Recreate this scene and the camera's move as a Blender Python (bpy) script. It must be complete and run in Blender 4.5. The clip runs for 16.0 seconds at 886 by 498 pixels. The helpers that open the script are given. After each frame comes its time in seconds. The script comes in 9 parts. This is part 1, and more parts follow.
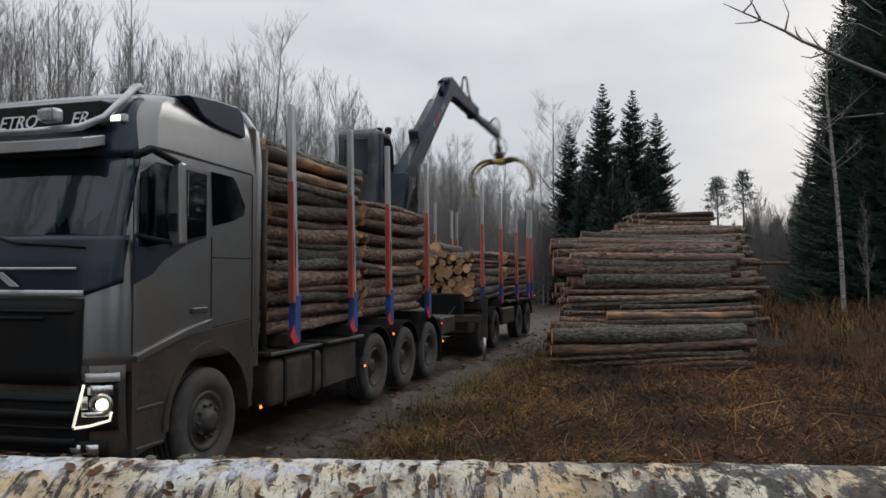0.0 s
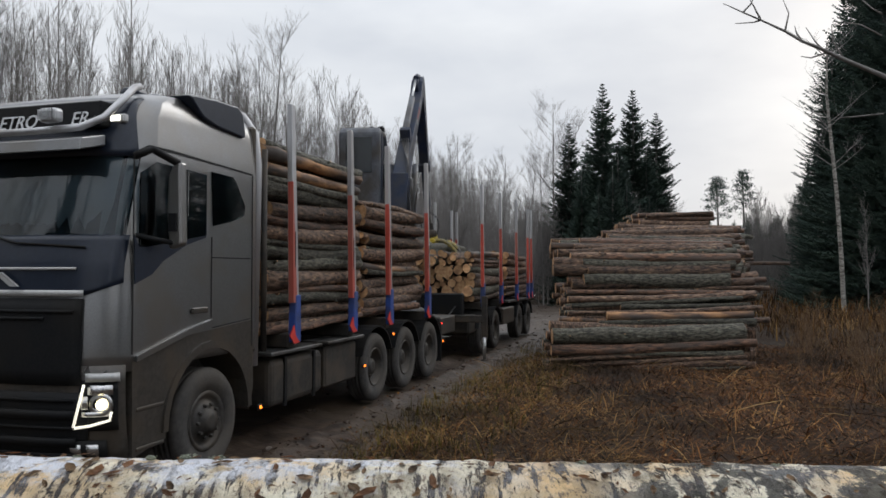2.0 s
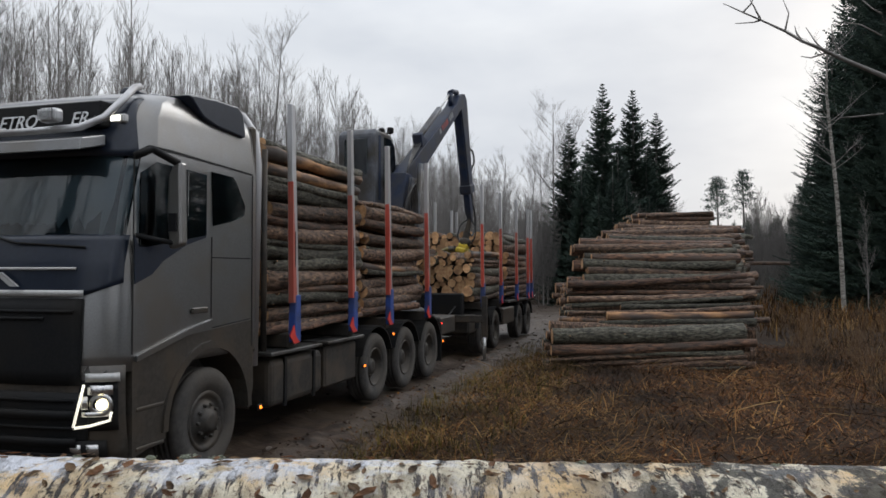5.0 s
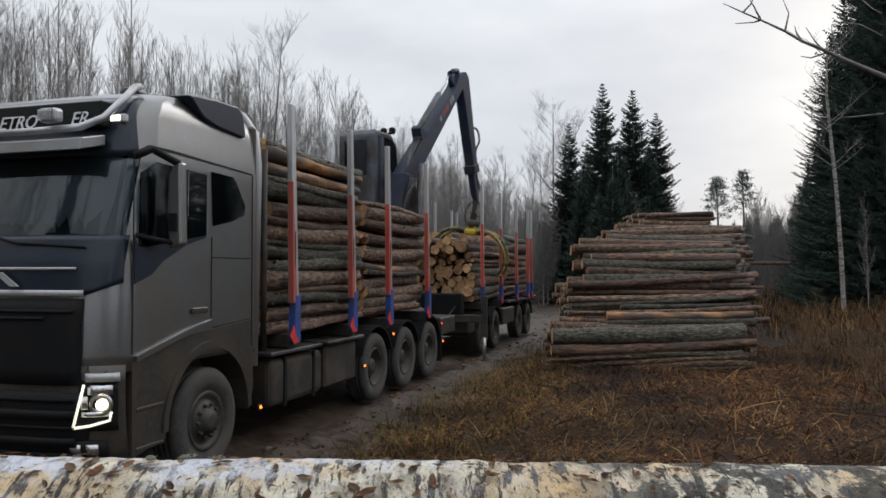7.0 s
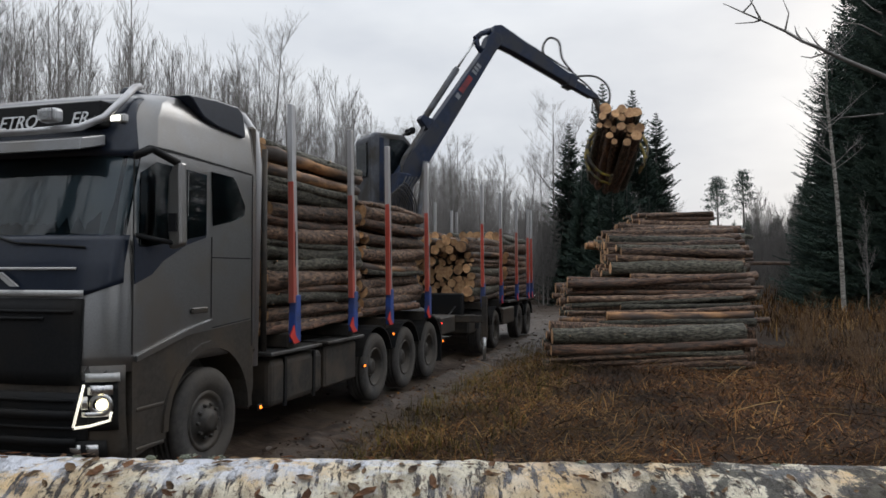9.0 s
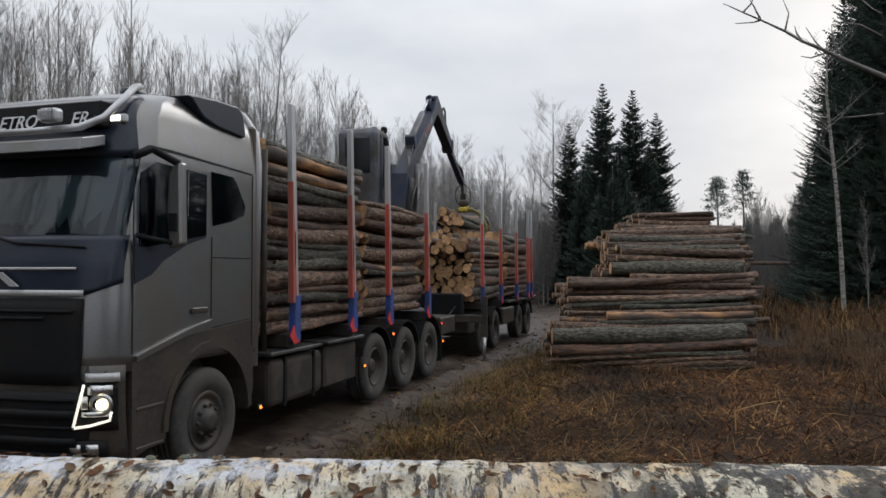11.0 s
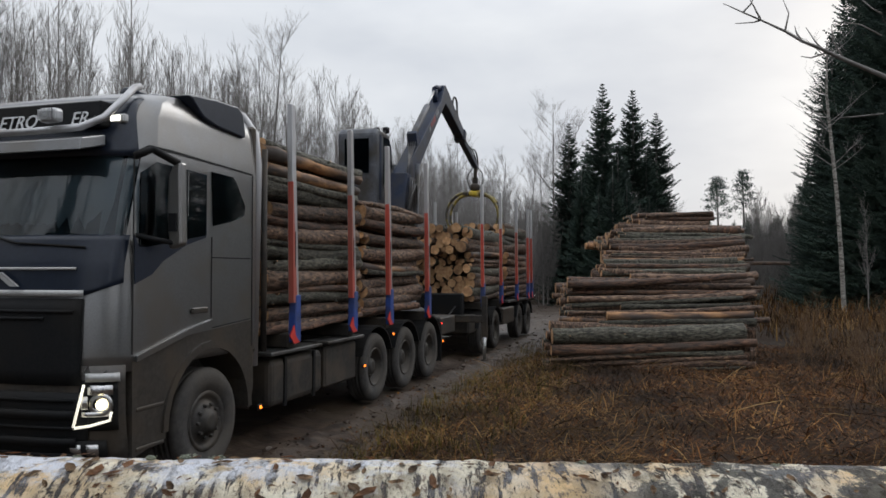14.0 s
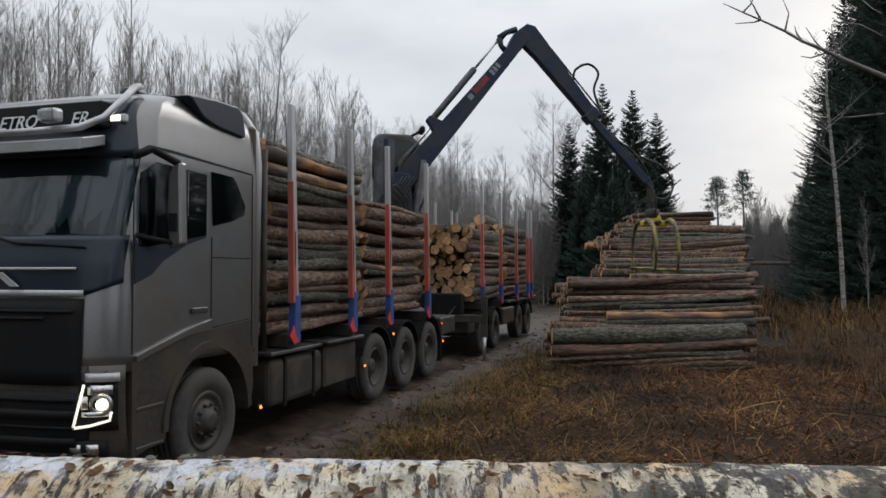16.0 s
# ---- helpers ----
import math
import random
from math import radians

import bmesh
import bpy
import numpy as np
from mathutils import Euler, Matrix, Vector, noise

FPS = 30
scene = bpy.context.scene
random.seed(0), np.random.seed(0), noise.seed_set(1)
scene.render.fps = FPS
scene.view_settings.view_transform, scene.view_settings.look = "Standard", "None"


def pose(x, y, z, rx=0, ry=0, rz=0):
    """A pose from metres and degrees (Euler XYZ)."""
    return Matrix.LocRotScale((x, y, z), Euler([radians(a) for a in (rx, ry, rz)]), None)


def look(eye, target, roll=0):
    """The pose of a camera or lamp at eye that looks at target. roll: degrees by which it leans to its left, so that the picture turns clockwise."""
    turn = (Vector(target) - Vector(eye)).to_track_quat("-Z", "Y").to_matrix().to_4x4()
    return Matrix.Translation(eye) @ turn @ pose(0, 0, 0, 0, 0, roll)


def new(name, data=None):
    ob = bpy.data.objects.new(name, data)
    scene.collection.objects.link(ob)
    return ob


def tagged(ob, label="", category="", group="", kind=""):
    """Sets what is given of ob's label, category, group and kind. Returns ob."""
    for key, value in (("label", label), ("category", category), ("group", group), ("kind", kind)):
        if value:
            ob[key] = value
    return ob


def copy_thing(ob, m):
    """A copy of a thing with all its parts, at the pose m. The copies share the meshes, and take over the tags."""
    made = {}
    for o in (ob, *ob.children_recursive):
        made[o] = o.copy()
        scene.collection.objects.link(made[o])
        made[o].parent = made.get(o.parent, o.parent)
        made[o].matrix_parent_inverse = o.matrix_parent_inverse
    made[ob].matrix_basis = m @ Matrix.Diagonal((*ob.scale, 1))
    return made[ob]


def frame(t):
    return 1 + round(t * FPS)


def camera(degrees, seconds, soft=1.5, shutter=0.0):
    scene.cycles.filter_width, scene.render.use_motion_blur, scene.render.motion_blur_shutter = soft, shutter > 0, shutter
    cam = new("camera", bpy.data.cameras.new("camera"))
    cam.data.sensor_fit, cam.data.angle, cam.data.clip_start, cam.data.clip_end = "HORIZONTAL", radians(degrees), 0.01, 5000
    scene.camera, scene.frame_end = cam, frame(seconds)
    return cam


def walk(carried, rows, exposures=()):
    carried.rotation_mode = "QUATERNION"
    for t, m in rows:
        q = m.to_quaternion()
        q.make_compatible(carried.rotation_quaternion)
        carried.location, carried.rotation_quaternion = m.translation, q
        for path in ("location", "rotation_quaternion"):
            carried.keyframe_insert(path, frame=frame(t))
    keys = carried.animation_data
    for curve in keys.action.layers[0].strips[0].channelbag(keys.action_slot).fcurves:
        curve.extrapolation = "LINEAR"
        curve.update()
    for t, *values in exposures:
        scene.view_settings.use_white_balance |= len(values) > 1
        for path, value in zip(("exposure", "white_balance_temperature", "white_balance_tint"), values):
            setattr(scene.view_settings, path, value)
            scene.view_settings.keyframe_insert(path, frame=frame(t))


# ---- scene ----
# camera: stands still on a timber stack beside a forest road
cam = camera(61, 16.0, soft=1.6, shutter=0.12)
CAM_POSE = pose(0, 0, 2.01, 91.678, 0, 0)
walk(cam, [(0.0, CAM_POSE), (16.0, CAM_POSE)], [(0.0, 0.03), (0.6, 0.02), (1.0, 0.10), (1.6, 0.18), (2.2, 0.21), (4.2, 0.21), (9.0, 0.19), (16.0, 0.16)])

# ---- light: overcast November sky, brighter cloud gaps ----
SUN_EL, SUN_AZ = 20.0, 35.0      # behind the clouds, beyond the log pile


def make_world():
    w = bpy.data.worlds.new("overcast_sky")
    w.use_nodes = True
    nt = w.node_tree
    nt.nodes.clear()
    out = nt.nodes.new("ShaderNodeOutputWorld")
    sky = nt.nodes.new("ShaderNodeTexSky")
    sky.sky_type = "NISHITA"
    sky.sun_disc = False
    sky.sun_elevation = radians(SUN_EL)
    sky.sun_rotation = radians(SUN_AZ)
    sky.dust_density = 3.0
    b1 = nt.nodes.new("ShaderNodeBackground")
    b1.inputs["Strength"].default_value = 0.05
    nt.links.new(sky.outputs[0], b1.inputs["Color"])
    tc = nt.nodes.new("ShaderNodeTexCoord")
    mp = nt.nodes.new("ShaderNodeMapping")
    mp.inputs["Scale"].default_value = (1.0, 1.0, 2.6)
    mp.inputs["Location"].default_value = (0.35, 0.1, 0.2)
    nt.links.new(tc.outputs["Generated"], mp.inputs["Vector"])
    nz = nt.nodes.new("ShaderNodeTexNoise")
    nz.inputs["Scale"].default_value = 2.3
    nz.inputs["Detail"].default_value = 5.0
    nz.inputs["Roughness"].default_value = 0.5
    nt.links.new(mp.outputs[0], nz.inputs["Vector"])
    cr = nt.nodes.new("ShaderNodeValToRGB")
    cr.color_ramp.elements[0].position = 0.36
    cr.color_ramp.elements[0].color = (0.60, 0.64, 0.71, 1)
    cr.color_ramp.elements[1].position = 0.64
    cr.color_ramp.elements[1].color = (0.82, 0.85, 0.89, 1)
    nt.links.new(nz.outputs["Fac"], cr.inputs["Fac"])
    b2 = nt.nodes.new("ShaderNodeBackground")
    nt.links.new(cr.outputs["Color"], b2.inputs["Color"])
    # an overcast sky grows brighter towards the zenith
    sep = nt.nodes.new("ShaderNodeSeparateXYZ")
    nt.links.new(tc.outputs["Generated"], sep.inputs[0])
    zen = nt.nodes.new("ShaderNodeMapRange")
    zen.inputs["From Min"].default_value, zen.inputs["From Max"].default_value = 0.30, 0.90
    zen.inputs["To Min"].default_value, zen.inputs["To Max"].default_value = 0.95, 1.8
    nt.links.new(sep.outputs["Z"], zen.inputs["Value"])
    nt.links.new(zen.outputs[0], b2.inputs["Strength"])
    mx = nt.nodes.new("ShaderNodeMixShader")
    mx.inputs[0].default_value = 0.9
    nt.links.new(b1.outputs[0], mx.inputs[1])
    nt.links.new(b2.outputs[0], mx.inputs[2])
    nt.links.new(mx.outputs[0], out.inputs["Surface"])
    scene.world = w


make_world()
sun_data = bpy.data.lights.new("sun", "SUN")
sun_data.energy, sun_data.angle, sun_data.color = 0.5, radians(25), (1.0, 0.98, 0.95)
sun = new("sun", sun_data)
sun.matrix_world = look((30, 40, 28), (0, 10, 0))

# ---- materials ----


def mat(name, c1, c2, scale=8.0, rough=0.7, metal=0.0, bump=0.15, stretch=(1, 1, 1), rnd=0.0, c3=None, s3=1.2, f3=0.5, coords="Object", coat=0.0, rvar=0.12, dist=0.02, spec=0.5, hard=0.0):
    """Two-scale noise material: c1 and c2 mixed by fine noise, c3 by large patches; rnd brightens by object."""
    m = bpy.data.materials.new(name)
    m.use_nodes = True
    nt = m.node_tree
    b = nt.nodes["Principled BSDF"]
    tc = nt.nodes.new("ShaderNodeTexCoord")
    mp = nt.nodes.new("ShaderNodeMapping")
    mp.inputs["Scale"].default_value = stretch
    nt.links.new(tc.outputs[coords], mp.inputs["Vector"])
    oi = nt.nodes.new("ShaderNodeObjectInfo")
    off = nt.nodes.new("ShaderNodeVectorMath")
    off.operation = "MULTIPLY_ADD"
    off.inputs[1].default_value = (37.0, 17.0, 23.0)
    nt.links.new(oi.outputs["Random"], off.inputs[0])
    nt.links.new(mp.outputs[0], off.inputs[2])
    vec = off.outputs[0] if rnd else mp.outputs[0]
    n1 = nt.nodes.new("ShaderNodeTexNoise")
    n1.inputs["Scale"].default_value = scale
    n1.inputs["Detail"].default_value = 6.0
    n1.inputs["Roughness"].default_value = 0.62
    nt.links.new(vec, n1.inputs["Vector"])
    r1 = nt.nodes.new("ShaderNodeValToRGB")
    r1.color_ramp.elements[0].position, r1.color_ramp.elements[1].position = 0.36 + hard, 0.66 - hard
    r1.color_ramp.elements[0].color, r1.color_ramp.elements[1].color = (*c1, 1), (*c2, 1)
    nt.links.new(n1.outputs["Fac"], r1.inputs["Fac"])
    col = r1.outputs["Color"]
    n2 = nt.nodes.new("ShaderNodeTexNoise")
    n2.inputs["Scale"].default_value = s3
    n2.inputs["Detail"].default_value = 4.0
    nt.links.new(vec, n2.inputs["Vector"])
    if c3:
        r2 = nt.nodes.new("ShaderNodeValToRGB")
        r2.color_ramp.elements[0].position, r2.color_ramp.elements[1].position = f3 - 0.06, f3 + 0.12
        nt.links.new(n2.outputs["Fac"], r2.inputs["Fac"])
        mx = nt.nodes.new("ShaderNodeMix")
        mx.data_type = "RGBA"
        nt.links.new(r2.outputs["Color"], mx.inputs["Factor"])
        nt.links.new(col, mx.inputs["A"])
        mx.inputs["B"].default_value = (*c3, 1)
        col = mx.outputs["Result"]
    if rnd:
        hs = nt.nodes.new("ShaderNodeHueSaturation")
        mr = nt.nodes.new("ShaderNodeMapRange")
        mr.inputs["To Min"].default_value, mr.inputs["To Max"].default_value = 1 - rnd, 1 + rnd
        nt.links.new(oi.outputs["Random"], mr.inputs["Value"])
        nt.links.new(mr.outputs[0], hs.inputs["Value"])
        nt.links.new(col, hs.inputs["Color"])
        col = hs.outputs["Color"]
    nt.links.new(col, b.inputs["Base Color"])
    rr = nt.nodes.new("ShaderNodeMapRange")
    rr.inputs["To Min"].default_value, rr.inputs["To Max"].default_value = max(0.03, rough - rvar), min(1.0, rough + rvar)
    nt.links.new(n2.outputs["Fac"], rr.inputs["Value"])
    nt.links.new(rr.outputs[0], b.inputs["Roughness"])
    b.inputs["Metallic"].default_value = metal
    b.inputs["Specular IOR Level"].default_value = spec
    b.inputs["Coat Weight"].default_value = coat
    b.inputs["Coat Roughness"].default_value = 0.15
    if bump:
        bp = nt.nodes.new("ShaderNodeBump")
        bp.inputs["Strength"].default_value = bump
        bp.inputs["Distance"].default_value = dist
        nt.links.new(n1.outputs["Fac"], bp.inputs["Height"])
        nt.links.new(bp.outputs[0], b.inputs["Normal"])
    return m


def glow(name, colour, strength):
    m = bpy.data.materials.new(name)
    m.use_nodes = True
    b = m.node_tree.nodes["Principled BSDF"]
    b.inputs["Base Color"].default_value = (*colour, 1)
    b.inputs["Emission Color"].default_value = (*colour, 1)
    b.inputs["Emission Strength"].default_value = strength
    return m


def glass(name, tint, rough=0.03):
    m = bpy.data.materials.new(name)
    m.use_nodes = True
    b = m.node_tree.nodes["Principled BSDF"]
    b.inputs["Base Color"].default_value = (*tint, 1)
    b.inputs["Roughness"].default_value = rough
    b.inputs["IOR"].default_value = 1.5
    b.inputs["Transmission Weight"].default_value = 1.0
    return m


PAINT = mat("grey_brown_paint", (0.20, 0.202, 0.205), (0.228, 0.23, 0.234), 60, 0.33, 0.85, 0.01, c3=(0.205, 0.195, 0.183), s3=1.6, coat=0.55, rvar=0.06)
DIRTY = mat("dirty_lower_paint", (0.038, 0.034, 0.030), (0.066, 0.059, 0.052), 22, 0.42, 0.3, 0.05, c3=(0.07, 0.056, 0.042), s3=2.2, coat=0.3)
NAVY = mat("dark_blue_paint", (0.008, 0.013, 0.025), (0.011, 0.017, 0.032), 20, 0.34, 0.0, 0.01, coat=0.12, spec=0.4)
BLACK = mat("black_plastic", (0.008, 0.009, 0.010), (0.013, 0.013, 0.014), 40, 0.55, 0, 0.08, c3=(0.014, 0.013, 0.012), s3=2.0, spec=0.14)
PLATE = mat("worn_tread_plate", (0.05, 0.05, 0.05), (0.11, 0.108, 0.105), 26, 0.5, 0.5, 0.3, c3=(0.04, 0.035, 0.03), s3=3.0)
CHASSIS = mat("muddy_black_steel", (0.015, 0.014, 0.013), (0.035, 0.03, 0.025), 14, 0.65, 0.2, 0.2, c3=(0.055, 0.043, 0.032), s3=2.5)
RUBBER = mat("muddy_rubber", (0.024, 0.023, 0.022), (0.046, 0.042, 0.039), 16, 0.85, 0, 0.3, c3=(0.062, 0.054, 0.046), s3=2.5)
RIM = mat("dirty_rim_steel", (0.028, 0.026, 0.024), (0.062, 0.058, 0.054), 18, 0.6, 0.4, 0.1, c3=(0.06, 0.05, 0.04), s3=5)
CHROME = mat("dull_chrome", (0.5, 0.5, 0.5), (0.6, 0.6, 0.6), 30, 0.25, 1.0, 0.02)
ALU = mat("brushed_aluminium", (0.42, 0.42, 0.43), (0.52, 0.52, 0.53), 14, 0.45, 0.7, 0.05, stretch=(1, 1, 0.1), c3=(0.34, 0.33, 0.33), s3=2)
SILVER = mat("silver_trim", (0.42, 0.42, 0.42), (0.5, 0.5, 0.49), 30, 0.4, 0.4, 0.02)
RED = mat("red_stake_paint", (0.42, 0.055, 0.035), (0.52, 0.09, 0.06), 12, 0.5, 0, 0.05, stretch=(1, 1, 0.2), c3=(0.33, 0.11, 0.085), s3=3, rnd=0.12)
REDGLOW = mat("bright_red_paint", (0.5, 0.025, 0.018), (0.56, 0.04, 0.026), 20, 0.5, 0, 0.02)
DULLRED = mat("grimy_red_sticker", (0.20, 0.014, 0.018), (0.30, 0.024, 0.026), 14, 0.55, 0, 0.02, c3=(0.09, 0.02, 0.03), s3=4.0)
DULLGREY = mat("grimy_pale_marks", (0.16, 0.17, 0.19), (0.24, 0.25, 0.27), 14, 0.6, 0, 0.02)
BLUE = mat("blue_bolster_paint", (0.02, 0.055, 0.24), (0.03, 0.075, 0.3), 14, 0.5, 0, 0.05, c3=(0.03, 0.05, 0.15), s3=4, rnd=0.1)
YELLOW = mat("worn_yellow_paint", (0.42, 0.31, 0.02), (0.58, 0.43, 0.03), 9, 0.5, 0, 0.1, c3=(0.10, 0.08, 0.05), s3=4.5, f3=0.55)
CLAWS = mat("scuffed_yellow_steel", (0.10, 0.085, 0.04), (0.38, 0.28, 0.03), 7, 0.5, 0.2, 0.15, c3=(0.05, 0.045, 0.04), s3=4.0, f3=0.47)
CRANE = mat("navy_crane_paint", (0.010, 0.018, 0.042), (0.017, 0.028, 0.060), 10, 0.55, 0.0, 0.05, c3=(0.03, 0.033, 0.044), s3=2.6, spec=0.3)
CRGREY = mat("grey_crane_steel", (0.065, 0.07, 0.082), (0.10, 0.106, 0.12), 12, 0.5, 0.3, 0.08, c3=(0.045, 0.04, 0.035), s3=2)
HOSE = mat("rubber_hose", (0.012, 0.012, 0.012), (0.02, 0.02, 0.02), 30, 0.6, 0, 0.05)
ROD = mat("steel_rod", (0.5, 0.5, 0.5), (0.6, 0.6, 0.6), 40, 0.3, 0.9, 0.0)
# blue-green tint, darkened so that its colour gives the dim cab interiors
GLASSD = glass("dark_cab_glass", (0.10, 0.15, 0.18))
LENS = glass("clear_lens", (0.95, 0.95, 0.95), 0.05)
LAMP = glow("headlamp_glow", (1.0, 0.88, 0.55), 3.5)
DRL = glow("daylight_strip_glow", (1.0, 0.95, 0.8), 0.75)
AMBER = glow("amber_marker_glow", (1.0, 0.22, 0.02), 2.6)
REDLAMP = glow("red_marker_glow", (1.0, 0.05, 0.03), 1.5)
WLAMP = glow("white_marker_glow", (1.0, 0.96, 0.85), 2.0)
WHITE = mat("white_lettering", (0.62, 0.63, 0.64), (0.7, 0.7, 0.71), 30, 0.5, 0, 0)
SEAM = mat("panel_gap", (0.006, 0.006, 0.006), (0.01, 0.01, 0.01), 30, 0.8, 0, 0)
BARK = mat("brown_bark", (0.036, 0.025, 0.020), (0.195, 0.122, 0.083), 26, 0.75, 0, 0.9, stretch=(1, 1, 0.3), rnd=0.45, c3=(0.40, 0.255, 0.15), s3=20, f3=0.635, dist=0.05, spec=0.35, hard=0.04)
BARKG = mat("grey_lichen_bark", (0.028, 0.026, 0.021), (0.125, 0.115, 0.086), 28, 0.8, 0, 0.9, stretch=(1, 1, 0.35), rnd=0.35, c3=(0.20, 0.21, 0.16), s3=18, f3=0.665, dist=0.05, spec=0.35, hard=0.04)
BARKR = mat("reddish_peeled_bark", (0.034, 0.021, 0.016), (0.205, 0.108, 0.064), 24, 0.72, 0, 0.8, stretch=(1, 1, 0.25), rnd=0.4, c3=(0.075, 0.055, 0.044), s3=8, f3=0.52, dist=0.05, spec=0.35, hard=0.04)
BARKS = mat("stripped_orange_wood", (0.13, 0.062, 0.030), (0.50, 0.25, 0.10), 9, 0.65, 0, 0.4, stretch=(1, 1, 0.25), rnd=0.25, c3=(0.045, 0.032, 0.025), s3=2.6, f3=0.44, dist=0.03, hard=0.04)
CUT = mat("sawn_log_end", (0.38, 0.20, 0.09), (0.62, 0.38, 0.195), 14, 0.8, 0, 0.1, rnd=0.42, c3=(0.28, 0.15, 0.08), s3=5, f3=0.58)
MUD = mat("wet_mud_ground", (0.020, 0.014, 0.011), (0.095, 0.067, 0.049), 4.0, 0.55, 0, 0.7, coords="Object", c3=(0.045, 0.03, 0.018), s3=0.35, dist=0.05, rvar=0.3, spec=0.35)
SOIL = mat("dark_forest_soil", (0.010, 0.007, 0.005), (0.04, 0.026, 0.016), 6.0, 0.85, 0, 0.7, c3=(0.03, 0.017, 0.009), s3=0.6, dist=0.05, spec=0.15)
TWIG = mat("bare_branch_bark", (0.15, 0.14, 0.132), (0.25, 0.236, 0.225), 6, 0.9, 0, 0.1, rnd=0.25, spec=0.2)
SPRUCE = mat("spruce_needles", (0.034, 0.056, 0.045), (0.078, 0.112, 0.084), 3, 0.85, 0, 0.1, rnd=0.25, c3=(0.05, 0.073, 0.064), s3=0.7, spec=0.2)
BIRCH = mat("birch_trunk_bark", (0.08, 0.07, 0.06), (0.40, 0.38, 0.34), 7, 0.8, 0, 0.2, stretch=(1, 1, 2.5), c3=(0.05, 0.04, 0.03), s3=3, f3=0.62)
TWIGR = mat("reddish_dry_bark", (0.085, 0.055, 0.034), (0.20, 0.13, 0.078), 6, 0.9, 0, 0.1, rnd=0.3, spec=0.15)

# ---- mesh helpers ----


def link(name, bm, material, parent=None, label="", smooth=False):
    me = bpy.data.meshes.new(name)
    bm.normal_update()
    bm.to_mesh(me)
    bm.free()
    for m in (material if isinstance(material, (list, tuple)) else [material]):
        me.materials.append(m)
    if smooth:
        me.polygons.foreach_set("use_smooth", [True] * len(me.polygons))
    ob = new(name, me)
    if parent:
        ob.parent = parent
    if label:
        ob["label"] = label
    return ob


def part(name, bm, material, parent, label="", smooth=False):
    return link(name, bm, material, parent, label, smooth)


def empty(name, m, label, category, group="", kind=""):
    e = new(name)
    e.empty_display_size = 0.2
    e.matrix_basis = m
    return tagged(e, label, category, group, kind)


def box(bm, lo, hi, bevel=0.0, m=None, seg=1):
    c = [(a + b) / 2 for a, b in zip(lo, hi)]
    d = [abs(b - a) for a, b in zip(lo, hi)]
    r = bmesh.ops.create_cube(bm, size=1.0, matrix=Matrix.Translation(c) @ Matrix.Diagonal((*d, 1)))
    vs = r["verts"]
    if bevel:
        es = list({e for v in vs for e in v.link_edges})
        r = bmesh.ops.bevel(bm, geom=es, offset=min(bevel, min(d) * 0.45), segments=seg, affect="EDGES", profile=0.5)
        vs = list({v for f in r["faces"] for v in f.verts} | {v for v in vs if v.is_valid})
    if m:
        bmesh.ops.transform(bm, matrix=m, verts=vs)
    return vs


def ring_tube(bm, pts, radii, seg=8, cap=True, mi=0, mi_cap=None):
    """A tube through pts with a radius at each."""
    pts = [Vector(p) for p in pts]
    rings, up = [], None
    for i, p in enumerate(pts):
        d = (pts[min(i + 1, len(pts) - 1)] - pts[max(i - 1, 0)])
        d = d.normalized() if d.length > 1e-9 else Vector((0, 0, 1))
        if up is None:
            up = Vector((0, 0, 1)) if abs(d.z) < 0.9 else Vector((1, 0, 0))
        s = d.cross(up).normalized()
        up = s.cross(d).normalized()
        r = radii[i] if isinstance(radii, (list, tuple)) else radii
        rings.append([bm.verts.new(p + r * (math.cos(a) * s + math.sin(a) * up)) for a in (2 * math.pi * k / seg for k in range(seg))])
    for a, b in zip(rings, rings[1:]):
        for k in range(seg):
            f = bm.faces.new((a[k], a[(k + 1) % seg], b[(k + 1) % seg], b[k]))
            f.material_index = mi
            f.smooth = True
    if cap:
        for r in (list(reversed(rings[0])), rings[-1]):
            f = bm.faces.new(r)
            f.material_index = mi if mi_cap is None else mi_cap
    return rings


def smooth_path(pts, n=6):
    """Points of a soft curve through pts."""
    p = [Vector(q) for q in pts]
    p = [p[0] * 2 - p[1]] + p + [p[-1] * 2 - p[-2]]
    res = []
    for i in range(1, len(p) - 2):
        for k in range(n):
            u = k / n
            res.append(0.5 * (2 * p[i] + (p[i + 1] - p[i - 1]) * u + (2 * p[i - 1] - 5 * p[i] + 4 * p[i + 1] - p[i + 2]) * u * u
                              + (3 * p[i] - p[i - 1] - 3 * p[i + 1] + p[i + 2]) * u ** 3))
    return res + [p[-2]]


def prism(bm, poly, axis, a, b, bevel=0.0):
    """poly extruded along an axis from a to b; poly holds the two other coordinates in order x, y, z."""
    def at(p, v):
        q = list(p)
        q.insert(axis, v)
        return q
    lo = [bm.verts.new(at(p, a)) for p in poly]
    hi = [bm.verts.new(at(p, b)) for p in poly]
    n = len(poly)
    fs = [bm.faces.new(lo), bm.faces.new(list(reversed(hi)))]
    for i in range(n):
        fs.append(bm.faces.new((lo[i], hi[i], hi[(i + 1) % n], lo[(i + 1) % n])))
    bmesh.ops.recalc_face_normals(bm, faces=fs)
    if bevel:
        es = list({e for f in fs for e in f.edges})
        bmesh.ops.bevel(bm, geom=es, offset=bevel, segments=2, affect="EDGES", profile=0.5)


